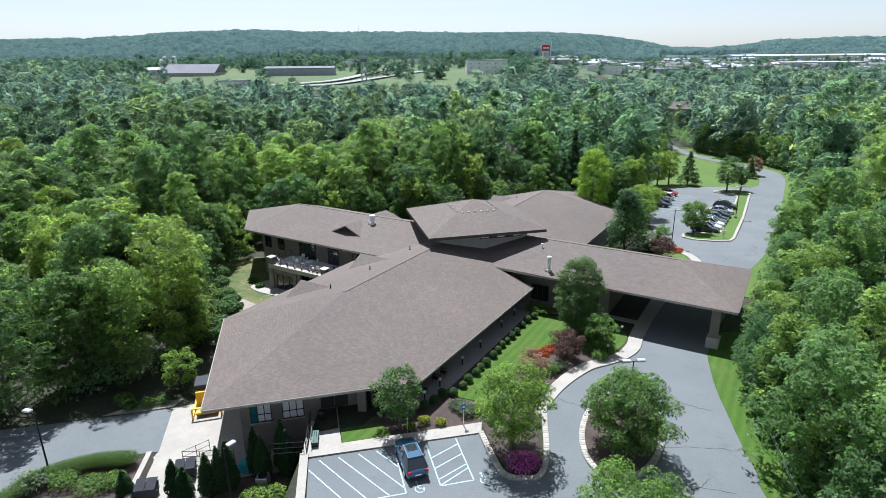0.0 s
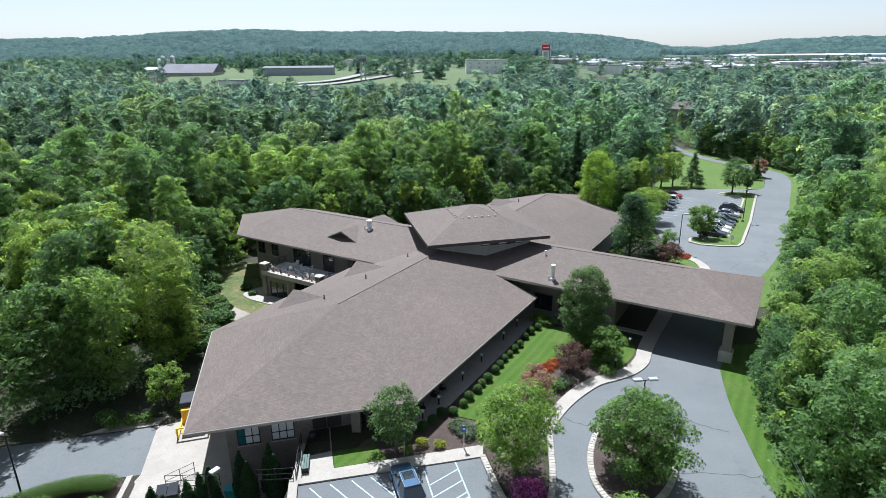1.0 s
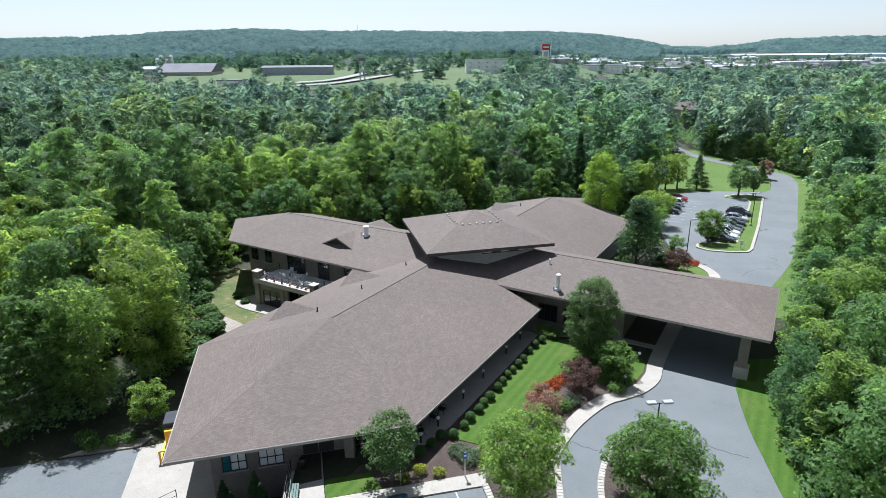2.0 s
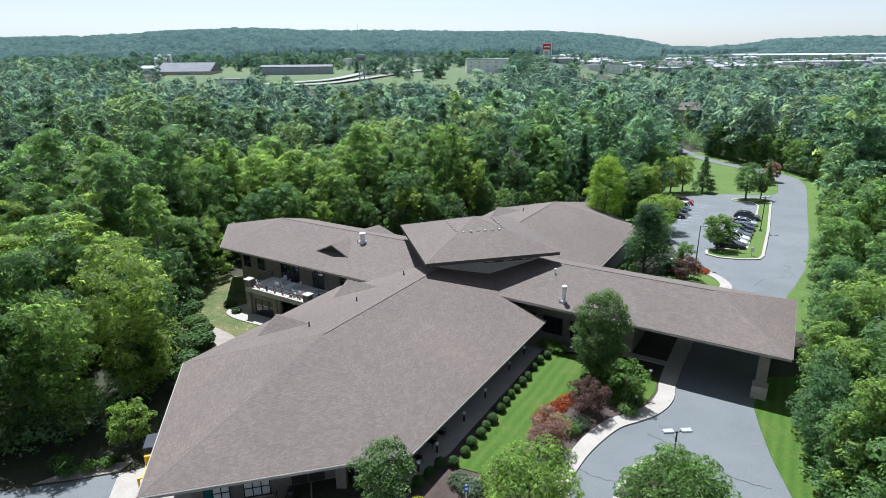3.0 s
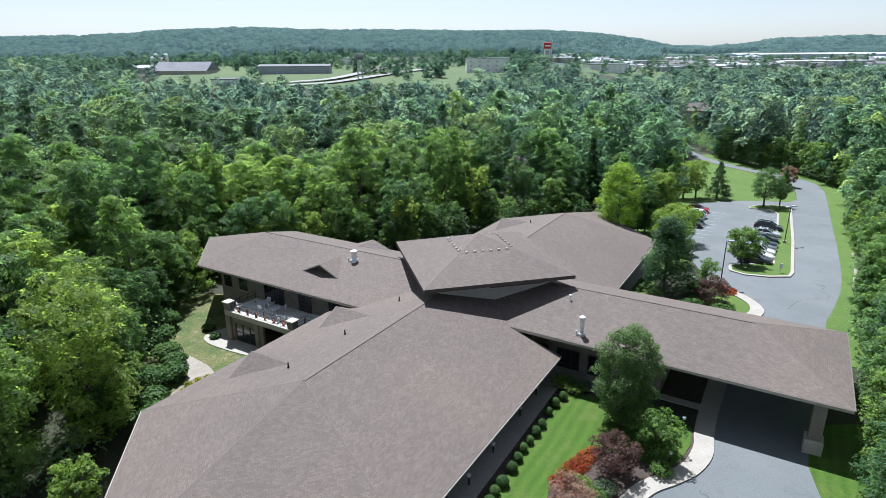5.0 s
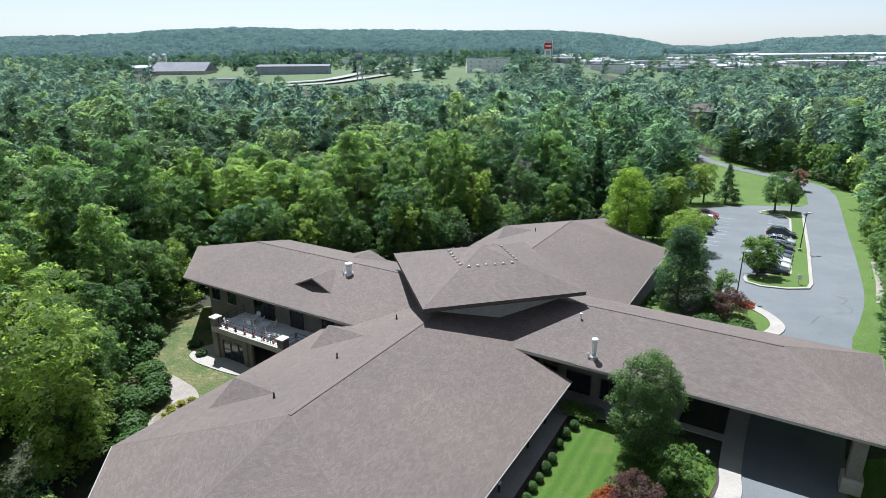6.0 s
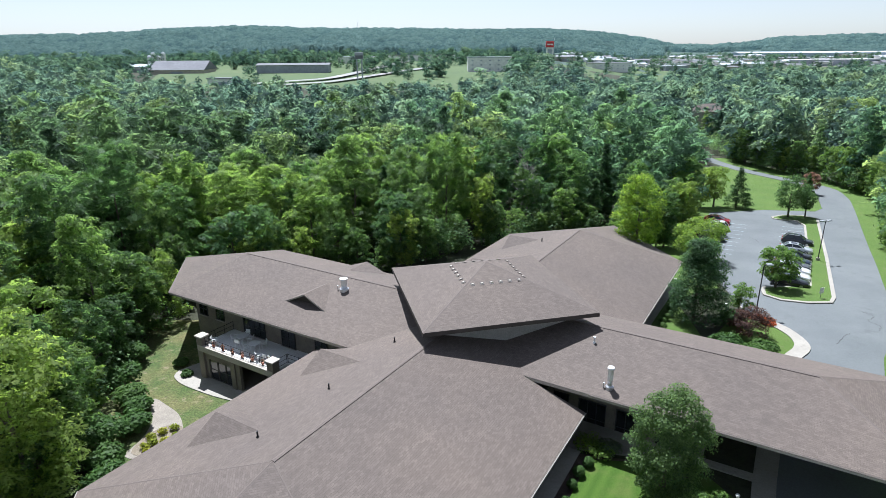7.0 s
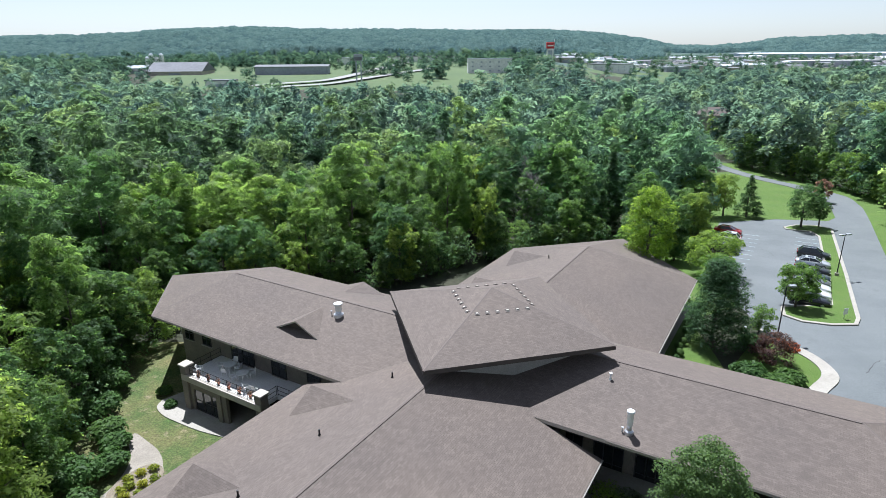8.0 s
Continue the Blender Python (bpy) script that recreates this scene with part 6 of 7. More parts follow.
def street_lamp(x, y, h, heads, turn, label, z=None):
    e = thing("street_lamp", Matrix.Translation((x, y, ground(x, y) if z is None else z)) @ Matrix.Rotation(turn, 4, "Z"), label, "lamp", "street lamps")
    part("base", tubes(((0, 0, -0.3), (0, 0, 0.55), 0.26, 0.26), seg=12), M_CONCRETE, e, "round concrete footing")
    part("pole", tubes(((0, 0, 0.5), (0, 0, h), 0.075, 0.05)), M_BLACK, e)
    for sgn in ((-1, 1) if heads == 2 else (1,)):
        hd = part("head", boxes((min(0.25 * sgn, 0.95 * sgn), max(0.25 * sgn, 0.95 * sgn), -0.2, 0.2, h - 0.04, h + 0.12), bevel=0.03), M_STEEL, e, "flat grey lamp head")
        part("arm", tubes(((0, 0, h - 0.08), (0.4 * sgn, 0, h + 0.02), 0.03, 0.03), seg=6), M_BLACK, e)
        part("lens", boxes((min(0.32 * sgn, 0.88 * sgn), max(0.32 * sgn, 0.88 * sgn), -0.15, 0.15, h - 0.07, h - 0.04)), M_WHITE, hd)


street_lamp(14.45, 41.3, 5.05, 2, 0.1, "tall black lamp post with two flat heads")
street_lamp(-32.09, 37.05, 6.0, 1, 2.9, "black lamp post beside the clipped hedge")
street_lamp(33.14, 86.18, 5.9, 1, 0.1, "black lamp post by the rear walk")
street_lamp(52.97, 108.54, 6.2, 2, 0.3, "black lamp post in the parking island")
street_lamp(-16.29, 34.0, 5.2, 1, 1.0, "black lamp post among the evergreens")
M_BLUE = plain("blue_sign", (0.03, 0.12, 0.42), 0.4)


def post_sign(x, y, h, w, sh, material, label, turn=0.27):
    e = thing("post_sign", Matrix.Translation((x, y, ground(x, y))) @ Matrix.Rotation(turn, 4, "Z"), label, "sign", "post signs")
    part("post", tubes(((0, 0, -0.2), (0, 0, h), 0.04, 0.04), seg=8), M_STEEL, e)
    part("plate", boxes((-w / 2, w / 2, -0.06, -0.04, h - sh, h), bevel=0.005), material, e)
    part("plate_band", boxes((-w * 0.3, w * 0.3, -0.066, -0.061, h - sh * 0.65, h - sh * 0.35)), M_WHITE, e)


post_sign(0.83, 39.57, 2.1, 0.32, 0.5, M_BLUE, "blue accessible parking sign on a steel post")
post_sign(-3.6, 38.67, 2.1, 0.32, 0.5, M_BLUE, "blue accessible parking sign half hidden by leaves")
post_sign(43.24, 91.32, 1.5, 0.6, 0.75, M_WHITE, "white road sign on the parking island")
# wheelchair marks on the asphalt
for x, y in ((-2.25, 32.42), (2.27, 33.39)):
    e = thing("bay_mark", Matrix.Translation((x, y, ground(x, y) + 0.034)) @ Matrix.Rotation(0.27, 4, "Z"), "white painted accessible mark on the asphalt", "marking", "bay marks")
    bm = bmesh.new()
    n = 18
    pts = [(0.36 * math.cos(t), 0.36 * math.sin(t) - 0.15, 0.27 * math.cos(t), 0.27 * math.sin(t) - 0.15) for t in (math.pi * (0.75 + 1.35 * i / n) for i in range(n + 1))]
    rows = [(bm.verts.new((a, b_, 0.006)), bm.verts.new((c, d, 0.006))) for a, b_, c, d in pts]
    for r0, r1 in zip(rows, rows[1:]):
        bm.faces.new((r0[0], r1[0], r1[1], r0[1]))
    part("wheel_arc", bm, M_LINE, e)
    part("seat_mark", boxes((-0.12, -0.03, -0.1, 0.45, 0, 0.006), (-0.12, 0.25, -0.12, -0.03, 0, 0.006), (0.18, 0.26, -0.45, -0.03, 0, 0.006), (-0.12, 0.15, 0.15, 0.22, 0, 0.006)), M_LINE, e)
    part("dot_mark", tubes(((-0.08, 0.6, 0), (-0.08, 0.6, 0.006), 0.1, 0.1), seg=12), M_LINE, e)

# black edging rail through the trees by the drive
gr = thing("guard_cable", Matrix.Identity(4), "pale steel guard cable on posts under the trees", "railing")
for p, q in (((24.8, 39.47), (24.17, 36.59)), ((24.17, 36.59), (23.31, 32.91)), ((23.31, 32.91), (22.82, 30.39))):
    for z in (0.35, 0.6):
        part("cable", tubes(((*p, FRONT + z), (*q, FRONT + z), 0.02, 0.02), seg=6), M_STEEL, gr)
    part("post", tubes(((*q, FRONT - 0.2), (*q, FRONT + 0.75), 0.06, 0.06), seg=6), M_STEEL, gr)

# ---- cars ----
M_TYRE = plain("tyre_rubber", (0.02, 0.02, 0.02), 0.8)
M_RIM = plain("wheel_rim", (0.45, 0.46, 0.48), 0.3, 0.9)
M_CARGLASS = glassy("car_glass", (0.02, 0.025, 0.03), 0.04)
M_LAMP = plain("lamp_glass", (0.75, 0.75, 0.72), 0.15)
M_TAIL = plain("tail_red", (0.4, 0.01, 0.01), 0.2)


def paint(name, c):
    m, n, k, b = shader(name)
    b.inputs["Base Color"].default_value = rgb(c)
    b.inputs["Metallic"].default_value, b.inputs["Roughness"].default_value = 0.35, 0.28
    b.inputs["Coat Weight"].default_value, b.inputs["Coat Roughness"].default_value = 1.0, 0.04
    return m


PAINT = {"blue": paint("paint_blue", (0.03, 0.08, 0.15)), "black": paint("paint_black", (0.012, 0.013, 0.015)), "navy": paint("paint_navy", (0.015, 0.025, 0.05)),
         "silver": paint("paint_silver", (0.42, 0.44, 0.46)), "white": paint("paint_white", (0.75, 0.75, 0.74)), "red": paint("paint_red", (0.36, 0.012, 0.02)), "grey": paint("paint_grey", (0.1, 0.105, 0.11))}


def hull(stations):
    bm, rows = bmesh.new(), []
    for y, w, zl, zh in stations:
        zm = zl + (zh - zl) * 0.55
        row = [(-w * 0.93, zl), (-w, zl + 0.12), (-w, zm), (-w * 0.95, zh - 0.05), (-w * 0.86, zh), (0, zh + 0.035), (w * 0.86, zh), (w * 0.95, zh - 0.05), (w, zm), (w, zl + 0.12), (w * 0.93, zl)]
        rows.append([bm.verts.new((x, y, z)) for x, z in row])
    for r, q in zip(rows, rows[1:]):
        for i in range(len(r)):
            j = (i + 1) % len(r)
            bm.faces.new((r[i], r[j], q[j], q[i]))
    bm.faces.new(rows[0])
    bm.faces.new(rows[-1][::-1])
    bmesh.ops.recalc_face_normals(bm, faces=bm.faces[:])
    return bm


def make_car(m, colour, tall, label, group):
    e = thing("car", m, label, "car", group)
    p = PAINT[colour]
    st = [(-2.28, 0.74, 0.45, 0.74), (-2.2, 0.84, 0.34, 0.92), (-1.7, 0.9, 0.27, 1.0), (-0.6, 0.92, 0.25, 1.02), (0.7, 0.92, 0.25, 1.0), (1.25, 0.91, 0.26, 0.97), (1.9, 0.88, 0.28, 0.86), (2.2, 0.82, 0.32, 0.76), (2.3, 0.7, 0.42, 0.62)]
    part("body", hull(st), p, e, "", True)
    top, rear, rear_top = (1.62, -2.1, -1.5) if tall else (1.44, -1.85, -1.05)
    lo = [(-0.84, rear, 0.97), (0.84, rear, 0.97), (0.82, 1.2, 0.95), (-0.82, 1.2, 0.95)]
    hi = [(-0.62, rear_top, top), (0.62, rear_top, top), (0.6, 0.25, top - 0.02), (-0.6, 0.25, top - 0.02)]
    bm = bmesh.new()
    a, b_ = [bm.verts.new(v) for v in lo], [bm.verts.new(v) for v in hi]
    for i in range(4):
        j = (i + 1) % 4
        bm.faces.new((a[i], a[j], b_[j], b_[i]))
    bm.faces.new(b_)
    bm.faces.new(a[::-1])
    part("glasshouse", bm, M_CARGLASS, e, "dark tinted windows")
    part("roof_panel", boxes((-0.63, 0.63, rear_top - 0.03, 0.27, top - 0.015, top + 0.04), bevel=0.025), p, e)
    for i in range(4):
        part("pillar", tubes((lo[i], hi[i], 0.05, 0.045), seg=6), p, e)
    part("sunroof", boxes((-0.42, 0.42, -0.75, 0.1, top + 0.035, top + 0.048)), M_CARGLASS, e, "dark glass roof panel")
    for s in (-1, 1):
        if tall:
            part("roof_rail", tubes(((s * 0.58, -1.5, top + 0.08), (s * 0.57, 0.1, top + 0.07), 0.025, 0.025), seg=6), M_STEEL, e)
        part("pillar", tubes(((s * 0.84, -0.45, 0.98), (s * 0.63, -0.5, top), 0.045, 0.04), seg=6), p, e)
        part("mirror", boxes((s * 1.0 - 0.1, s * 1.0 + 0.1, 0.85, 1.0, 0.98, 1.1), bevel=0.02), p, e)
        part("headlight", boxes((s * 0.62 - 0.16, s * 0.62 + 0.16, 2.05, 2.24, 0.62, 0.76), bevel=0.03), M_LAMP, e)
        part("tail_light", boxes((s * 0.7 - 0.12, s * 0.7 + 0.12, -2.29, -2.15, 0.72, 0.95), bevel=0.03), M_TAIL, e)
        for y in (-1.42, 1.4):
            w = part("wheel", tubes(((s * 0.74, y, 0.33), (s * 0.94, y, 0.33), 0.33, 0.33), seg=16), M_TYRE, e, "black tyre")
            part("rim", tubes(((s * 0.93, y, 0.33), (s * 0.955, y, 0.33), 0.22, 0.2), seg=12), M_RIM, w)
    part("number_plate", boxes((-0.26, 0.26, -2.3, -2.28, 0.55, 0.67)), M_WHITE, e)
    part("grille", boxes((-0.5, 0.5, 2.27, 2.31, 0.45, 0.58)), M_BLACK, e)
    return e


def yaw(d):
    return math.atan2(-d.x, d.y)


made = {}


def car_at(x, y, d, colour, tall, label, group="parked cars"):
    m = Matrix.Translation((x, y, ground(x, y) + 0.03)) @ Matrix.Rotation(yaw(d), 4, "Z")
    key = (colour, tall)
    if key in made:
        c = copy_thing(made[key], m)
        c["label"] = label
    else:
        made[key] = make_car(m, colour, tall, label, group)


car_at(-3.05, 35.0, Vector((BAY_V.x, BAY_V.y)) + Vector((-0.08, 0)), "blue", True, "steel-blue crossover parked nose-in at the walk", "front car")
made["blue", True].scale = (0.9, 0.92, 0.94)
row = bay0 + LOT_E * 1.36 + LOT_N * 2.75
for at, colour, tall, label in ((0, "black", False, "black sedan parked in the island bays"), (1.1, "white", False, "white sedan parked under the island tree"), (2.2, "white", True, "white crossover parked under the island tree"), (3.15, "grey", False, "grey sedan parked in the island bays"), (4.1, "navy", True, "dark blue crossover parked in the island bays"), (5.4, "black", False, "black sedan parked beside a dark blue crossover"), (7.0, "silver", False, "silver sedan parked in the island bays"), (9.0, "black", True, "black crossover parked in the island bays")):
    p = row + LOT_E * 2.72 * at
    car_at(p.x, p.y, LOT_N, colour, tall, label)
for x, y, colour, tall, label in ((48.15, 132.65, "red", False, "red sedan parked at the wooded side"), (45.73, 127.76, "white", True, "white crossover parked at the wooded side"), (43.79, 124.1, "navy", False, "dark sedan parked at the wooded side"), (42.14, 120.62, "black", True, "black crossover parked at the wooded side")):
    car_at(x, y, LOT_N if colour != "white" else -LOT_N, colour, tall, label)

# ---- cracks in the asphalt ----
M_CRACK = plain("crack_sealant", (0.03, 0.03, 0.032), 0.7)
rng = np.random.default_rng(77)
for pts in ([(15.05, 48.0), (16.97, 46.28), (18.02, 45.17), (19.35, 43.26), (21.75, 41.96)], [(19.26, 32.13), (16.95, 32.71), (16.18, 32.03)], [(18.2, 33.78), (16.86, 32.71), (14.93, 32.23)], [(7.75, 44.67), (10.16, 42.86), (11.51, 42.56)], [(16.32, 49.11), (17.08, 47.49), (17.44, 45.27), (17.71, 43.16)], [(43.58, 81.58), (44.72, 82.85), (44.41, 84.36), (45.81, 85.58), (45.44, 87.0)], [(49.43, 118.88), (49.78, 121.4), (49.25, 122.75)], [(37.74, 78.68), (39.38, 80.42), (40.36, 81.0)], [(15.9, 37.18), (18.79, 37.08), (21.67, 36.78)]):
    path = curve(pts, False, 6)
    path = [(x + rng.normal() * 0.06, y + rng.normal() * 0.06) for x, y in path]
    bm = bmesh.new()
    rows = []
    for i, p in enumerate(path):
        d = (Vector(path[min(i + 1, len(path) - 1)]) - Vector(path[max(i - 1, 0)])).normalized()
        s = Vector((-d.y, d.x)) * rng.uniform(0.02, 0.045)
        z = ground(*p) + 0.036
        rows.append((bm.verts.new((p[0] + s.x, p[1] + s.y, z)), bm.verts.new((p[0] - s.x, p[1] - s.y, z))))
    for r0, r1 in zip(rows, rows[1:]):
        bm.faces.new((r0[0], r0[1], r1[1], r1[0]))
    tagged(ob_from("crack", bm, M_CRACK), "dark sealed crack across the asphalt", "crack", "", "structure")

# ---- the far town ----
M_FAR_WALL = mat("far_wall_pale", (0.88, 0.87, 0.83), (0.84, 0.83, 0.8), 0.05, 0.5, 0.8, 0.0)
M_FAR_TAN = mat("far_wall_tan", (0.5, 0.45, 0.38), (0.44, 0.4, 0.35), 0.05, 0.5, 0.8, 0.0)
M_FAR_BLUE = mat("far_wall_blue", (0.42, 0.5, 0.6), (0.46, 0.53, 0.62), 0.05, 0.5, 0.8, 0.0)
M_FAR_DARK = mat("far_wall_dark", (0.33, 0.35, 0.39), (0.38, 0.4, 0.44), 0.05, 0.5, 0.8, 0.0)
M_ROOF_PALE = mat("far_roof_pale", (0.5, 0.53, 0.57), (0.38, 0.42, 0.46), 0.03, 0.4, 0.9, 0.0, spec=0.15)
M_ROOF_GREY = mat("far_roof_grey", (0.21, 0.215, 0.23), (0.17, 0.175, 0.19), 0.03, 0.4, 0.95, 0.0, spec=0.1)
M_SIGNRED = plain("sign_red", (0.5, 0.03, 0.03), 0.5)
M_FIELD = mat("field_grass", (0.062, 0.102, 0.036), (0.08, 0.12, 0.042), 0.01, 0.3, 0.95, 0.0, c3=(0.115, 0.13, 0.06))
M_ROADPALE = mat("pale_highway", (0.24, 0.24, 0.24), (0.28, 0.275, 0.265), 0.02, 0.4, 0.9, 0.0)


def far_xy(across, y):
    """Where a bearing, counted across from the far left, lies at a depth y."""
    return y * math.tan(math.atan((across - 784) / 1091) - radians(1.42)), y


def far_sheet(name, pts, up, material, label, category):
    bm = bmesh.new()
    vs = [bm.verts.new((x, y, 0)) for x, y in (far_xy(*p) for p in pts)]
    f = bm.faces.new(vs)
    bmesh.ops.triangulate(bm, faces=[f])
    bmesh.ops.subdivide_edges(bm, edges=bm.edges[:], cuts=7, use_grid_fill=True)
    for v in bm.verts:
        v.co.z = ground(v.co.x, v.co.y) + up
    bmesh.ops.recalc_face_normals(bm, faces=bm.faces[:])
    for f in bm.faces:
        if f.normal.z < 0:
            f.normal_flip()
    tagged(ob_from(name, bm, material), label, category, "", "structure")


far_sheet("field", [(250, 330), (800, 300), (800, 1150), (560, 1300), (330, 1050)], 0.5, M_FIELD, "mown green fields beside the highway", "field")
far_sheet("field", [(800, 300), (1130, 380), (1640, 640), (1640, 1480), (1340, 1480), (1110, 1350), (1000, 1200), (800, 1150)], 0.5, M_FIELD, "grassy ground about the town", "field")


def far_road(centre, label):
    """A road as a ribbon along (bearing, depth, half-width)."""
    pts = [(*far_xy(a, y), w) for a, y, w in curve(centre, False, 6)]
    bm = bmesh.new()
    rows = []
    for i, (x, y, w) in enumerate(pts):
        p, q = pts[max(i - 1, 0)], pts[min(i + 1, len(pts) - 1)]
        d = Vector((q[0] - p[0], q[1] - p[1])).normalized()
        rows.append([bm.verts.new((x - d.y * w * s, y + d.x * w * s, ground(x - d.y * w * s, y + d.x * w * s) + 1.5)) for s in (1, -1)])
    for r, q in zip(rows, rows[1:]):
        bm.faces.new((r[0], r[1], q[1], q[0]))
    tagged(ob_from("highway", bm, M_ROADPALE), label, "road", "", "structure")


far_road([(420, 420, 4), (520, 450, 4), (600, 486, 4.5), (655, 590, 5), (698, 735, 6), (742, 1000, 8)], "pale highway carriageway climbing past the fields")
far_road([(420, 398, 3.5), (520, 425, 3.5), (600, 450, 4), (680, 520, 4.5), (765, 640, 5)], "pale second carriageway of the highway")
far_sheet("highway", [(1058, 385), (1082, 385), (1092, 470), (1062, 440)], 1.3, M_ROADPALE, "pale road strip before the town", "road")
far_sheet("highway", [(1535, 900), (1600, 880), (1560, 1500), (1535, 1500)], 2.4, M_ROADPALE, "pale road running to the far ridge", "road")
far_sheet("car_park", [(1010, 950), (1560, 930), (1580, 1350), (1020, 1400)], 1.0, M_CONCRETE, "pale parking fields of the distant shops", "pavement")


def far_block(across, y, w, d, h, wm, rm, label, turn=0.0, gable=0.0, windows=0, group="town blocks", sink=2.0):
    x, y = far_xy(across, y)
    z = ground(x, y)
    e = thing("commercial_building", Matrix.Translation((x, y, z)) @ Matrix.Rotation(turn, 4, "Z"), label, "building", group)
    part("wall", boxes((-w / 2, w / 2, -d / 2, d / 2, -sink, h)), wm, e)
    bm = bmesh.new()
    if gable:
        a = [bm.verts.new(v) for v in ((-w / 2 - 1, -d / 2 - 1, h), (w / 2 + 1, -d / 2 - 1, h), (w / 2 + 1, 0, h + gable), (-w / 2 - 1, 0, h + gable), (w / 2 + 1, d / 2 + 1, h), (-w / 2 - 1, d / 2 + 1, h))]
        for f in ((0, 1, 2, 3), (3, 2, 4, 5), (1, 4, 2), (0, 3, 5), (0, 5, 4, 1)):
            bm.faces.new([a[i] for i in f])
        bmesh.ops.recalc_face_normals(bm, faces=bm.faces[:])
    else:
        box(bm, -w / 2 - 0.4, w / 2 + 0.4, -d / 2 - 0.4, d / 2 + 0.4, h, h + 0.7)
    part("roof", bm, rm, e)
    for fl in range(windows):
        n = max(3, int(w / 7))
        for i in range(n):
            cx = -w / 2 + w * (i + 0.5) / n
            part("window", boxes((cx - 0.8, cx + 0.8, -d / 2 - 0.15, -d / 2 + 0.05, 1.9 + fl * 3.6, 2.9 + fl * 3.6)), M_ROOF_PALE, e)
    if not windows:
        for i in range(max(1, int(w / 40))):
            cx = -w / 2 + w * (i + 0.5) / max(1, int(w / 40))
            part("loading_door", boxes((cx - 5, cx + 5, -d / 2 - 0.2, -d / 2 + 0.05, -sink, h * 0.55)), M_FAR_DARK, e)


far_block(341, 580, 46, 42, 3.2, M_FAR_TAN, M_ROOF_GREY, "tan barn-like hall with a grey metal roof", 0.12, 7.5, sink=0.6)
far_block(268, 600, 18, 15, 5, M_FAR_WALL, M_ROOF_PALE, "white shed with a pale roof", 0, 2.5)
far_block(530, 570, 62, 24, 7, M_FAR_DARK, M_ROOF_GREY, "long dark low warehouse beyond the highway", 0.12, 1.5)
far_block(412, 440, 18, 12, 4, M_FAR_WALL, M_ROOF_GREY, "small white roadside building by the ramp")
far_block(636, 800, 46, 25, 8, M_FAR_WALL, M_ROOF_PALE, "white warehouse below the wooded hill")
far_block(565, 850, 36, 20, 7, M_FAR_WALL, M_ROOF_GREY, "pale warehouse among trees")
far_block(750, 900, 100, 30, 8, M_FAR_WALL, M_ROOF_GREY, "long pale warehouse below the hill")
far_block(860, 570, 38, 14, 12, M_FAR_WALL, M_ROOF_PALE, "cream three-storey hotel with rows of windows", 0.05, 0, 3)
far_block(1447, 980, 118, 40, 9, M_FAR_DARK, M_FAR_WALL, "large blue-grey box store with a pale parapet", 0.05)
far_block(1440, 1500, 420, 60, 10, M_FAR_BLUE, M_ROOF_PALE, "very long pale distribution building", 0.03, 3)
far_block(1066, 800, 50, 26, 9, M_FAR_WALL, M_ROOF_GREY, "pale commercial building before the town", 0.1, 0, 2)
rng = np.random.default_rng(21)
for i in range(120):
    across_, y_ = rng.uniform(985, 1380) if i % 5 else rng.uniform(1380, 1580), rng.uniform(860, 1480)
    wall_m = (M_FAR_WALL, M_FAR_WALL, M_FAR_TAN, M_FAR_DARK)[int(rng.integers(0, 4))]
    far_block(across_, y_, rng.uniform(10, 46), rng.uniform(9, 22), rng.uniform(4, 8), wall_m, (M_ROOF_PALE, M_ROOF_GREY, M_ROOF_PALE, M_ROOF_GREY)[int(rng.integers(0, 4))], "pale low-roofed commercial building in the distant town", rng.uniform(-0.15, 0.15), rng.uniform(1.0, 3.0) if i % 3 else 0)
# silos, tower sign and pole sign
for i, across_ in enumerate((283, 290, 298, 307)):
    x, y = far_xy(across_, 640)
    e = thing("silo", Matrix.Translation((x, y, ground(x, y))), "pale concrete silo beyond the woods", "silo", "silos")
    part("shaft", tubes(((0, 0, -1), (0, 0, 13 + 3 * (i % 2)), 2.2, 2.2), seg=14), M_FAR_WALL, e)
    part("dome", tubes(((0, 0, 13 + 3 * (i % 2)), (0, 0, 14.5 + 3 * (i % 2)), 2.2, 0.7), seg=14), M_ROOF_PALE, e)
x, y = far_xy(963, 760)
z = ground(x, y)
e = thing("tower_sign", Matrix.Translation((x, y, z)), "tall white tower sign with a red head", "sign")
part("shaft", boxes((-3.6, 3.6, -2, 2, -2, 18), bevel=0.3), M_FAR_WALL, e)
part("sign_head", boxes((-4.6, 4.6, -2.4, 2.4, 18, 25), bevel=0.3), M_SIGNRED, e, "red sign panel")
part("sign_band", boxes((-3.4, 3.4, -2.55, -2.4, 20.5, 22)), M_FAR_WALL, e)
part("side_band", boxes((-2.4, 2.4, -2.15, -2.0, 4, 16)), M_ROOF_PALE, e, "pale blue-grey panel")
x, y = far_xy(642, 455)
z = ground(x, y)
e = thing("pole_sign", Matrix.Translation((x, y, z)), "tall twin-pole highway sign over the woodland", "sign")
for s in (-1.7, 1.7):
    part("pole", tubes(((s, 0, -1), (s, 0, 16), 0.45, 0.4), seg=10), M_FAR_DARK, e)
part("sign_box", boxes((-3, 3, -0.6, 0.6, 15.5, 20), bevel=0.1), M_FAR_DARK, e)
part("sign_panel", boxes((-2.7, 2.7, -0.7, -0.6, 15.8, 18)), M_ROOF_GREY, e)
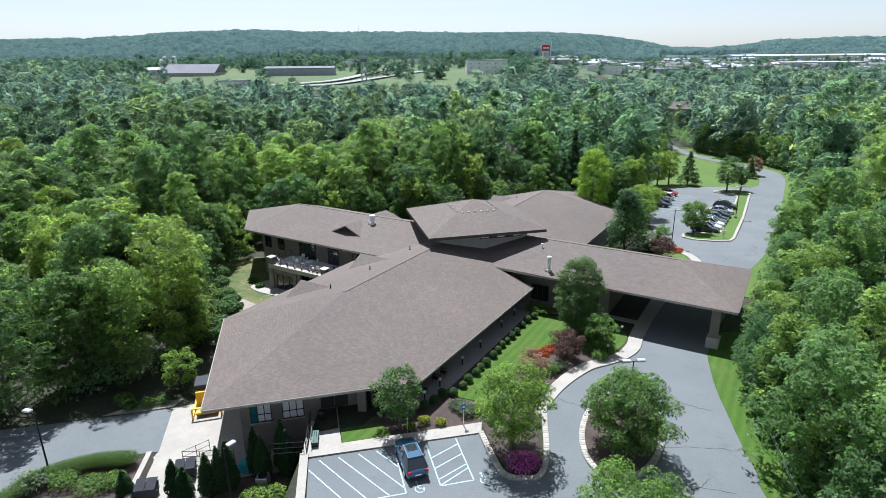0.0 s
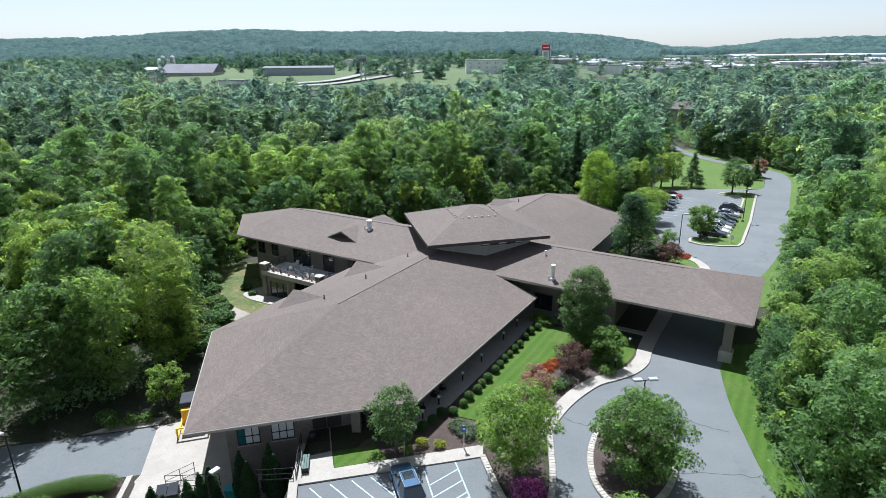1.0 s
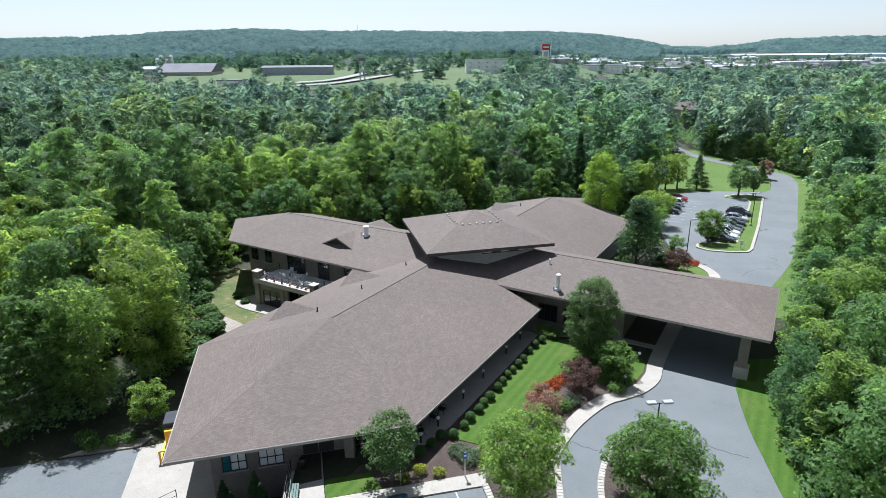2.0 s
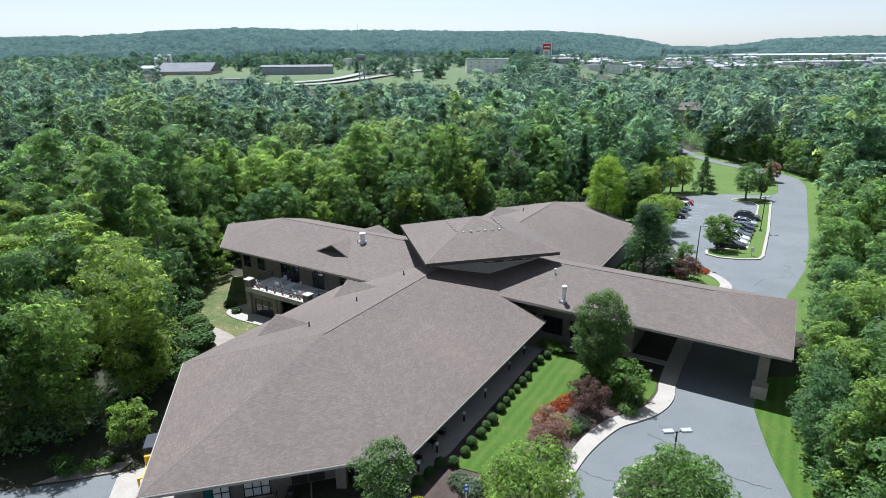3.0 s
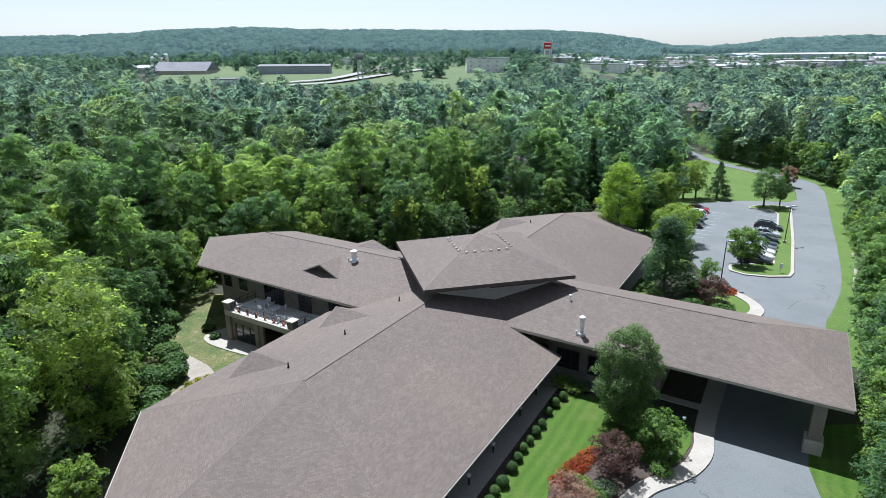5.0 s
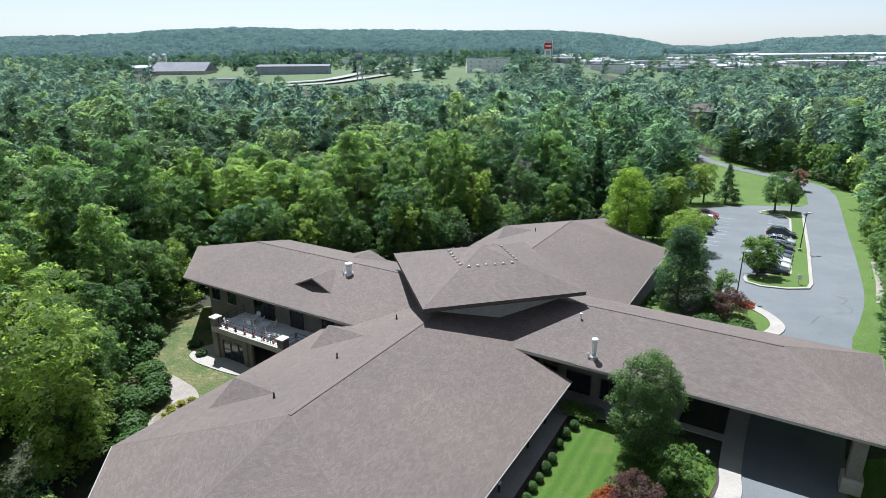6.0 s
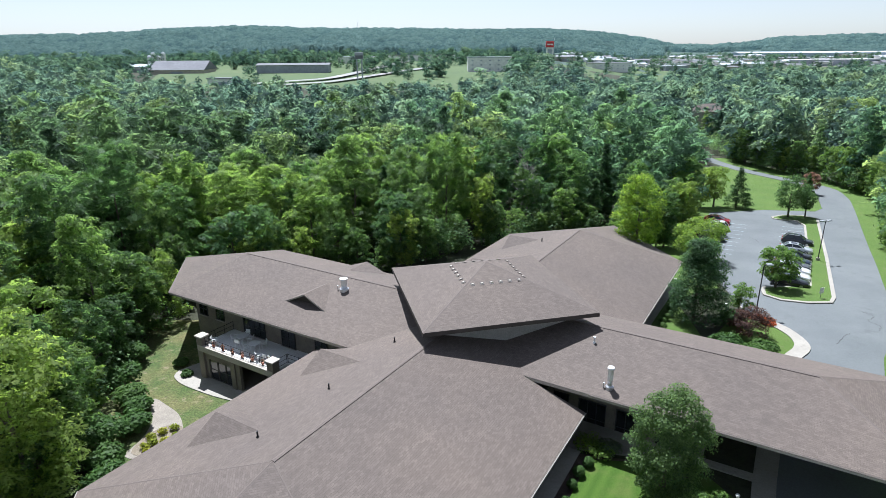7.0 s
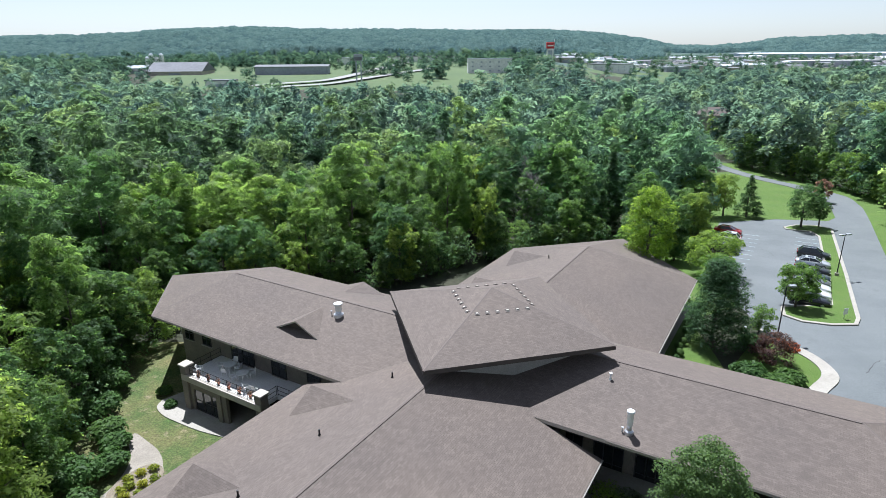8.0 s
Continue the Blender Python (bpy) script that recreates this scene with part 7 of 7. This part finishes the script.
for across_, y_, h in ((635, 2450, 45), (972, 1200, 30)):
    x, y = far_xy(across_, y_)
    e = thing("radio_mast", Matrix.Translation((x, y, ground(x, y))), "thin pale radio mast on the ridge", "mast", "masts")
    part("mast", tubes(((0, 0, -2), (0, 0, h), 0.9, 0.4), seg=6), M_STEEL, e)
# a white fleck of parked vehicles about the town
spots_ = []
for i in range(900):
    x, y = far_xy(rng.uniform(1005, 1570), rng.uniform(930, 1500))
    spots_.append((x, y, ground(x, y) + 1.0))
co = []
for x, y, z in spots_:
    w, l, h = rng.uniform(1.6, 3.0), rng.uniform(2, 5), rng.uniform(1.3, 2.8)
    c = np.array([(-w, -l, 0), (w, -l, 0), (w, l, 0), (-w, l, 0), (-w, -l, h), (w, -l, h), (w, l, h), (-w, l, h)]) + (x, y, z)
    co.append(c[[0, 1, 5, 4, 1, 2, 6, 5, 2, 3, 7, 6, 3, 0, 4, 7, 4, 5, 6, 7]])
co = np.concatenate(co)
tv = tagged(new("town_vehicles", np_mesh("town_vehicles", co, quads_of(co))), "countless distant vehicles in the town's lots", "vehicles", "", "stuff")
tv.data.materials.append(M_ROOF_PALE)

# house among the trees beyond the road
e = thing("house", Matrix.Translation((95, 258, ground(95, 258))) @ Matrix.Rotation(0.2, 4, "Z"), "brown-roofed house half hidden by trees", "house")
part("wall", boxes((-5, 5, -4, 4, -0.5, 10.4)), M_FAR_TAN, e)
bm = bmesh.new()
a = [bm.verts.new(v) for v in ((-5.6, -4.7, 10.3), (5.6, -4.7, 10.3), (3.4, 0, 13.0), (-3.4, 0, 13.0), (5.6, 4.7, 10.3), (-5.6, 4.7, 10.3))]
for f in ((0, 1, 2, 3), (3, 2, 4, 5), (1, 4, 2), (0, 3, 5), (0, 5, 4, 1)):
    bm.faces.new([a[i] for i in f])
bmesh.ops.recalc_face_normals(bm, faces=bm.faces[:])
part("roof", bm, M_RIDGE, e)
for x in (-3.6, -1.2, 1.2, 3.6):
    w = part("window", boxes((x - 0.7, x + 0.7, -4.12, -3.98, 7.6, 9.4)), M_FRAME, e)
    part("pane", boxes((x - 0.6, x + 0.6, -4.16, -4.121, 7.7, 9.3)), M_GLASS, w)

# ---- stones of the planted kerbs ----
stone_bm = boxes((-0.145, 0.145, -0.21, 0.21, -0.03, 0.04), bevel=0.03)
stone_mesh = bpy.data.meshes.new("stone")
stone_bm.to_mesh(stone_mesh)
stone_bm.free()
stone_mesh.materials.append(M_STONE)


def kerb_stones(parent, pts, up, step=0.305):
    rest = 0.0
    for p, q in zip(pts, pts[1:]):
        P, Q = Vector(p[:2]), Vector(q[:2])
        length = (Q - P).length
        at = rest
        while at < length:
            c = P.lerp(Q, at / length)
            s = new("stone", stone_mesh)
            s.matrix_world = Matrix.Translation((c.x, c.y, ground(c.x, c.y) + up)) @ Matrix.Rotation(math.atan2((Q - P).y, (Q - P).x) + rng.uniform(-0.05, 0.05), 4, "Z")
            s.parent = parent
            at += step
        rest = at - length


kerb_stones(kerb_bed, curve(PEN_OUT), 0.2)
kerb_stones(kerb_ring, ring + ring[:1], 0.2)
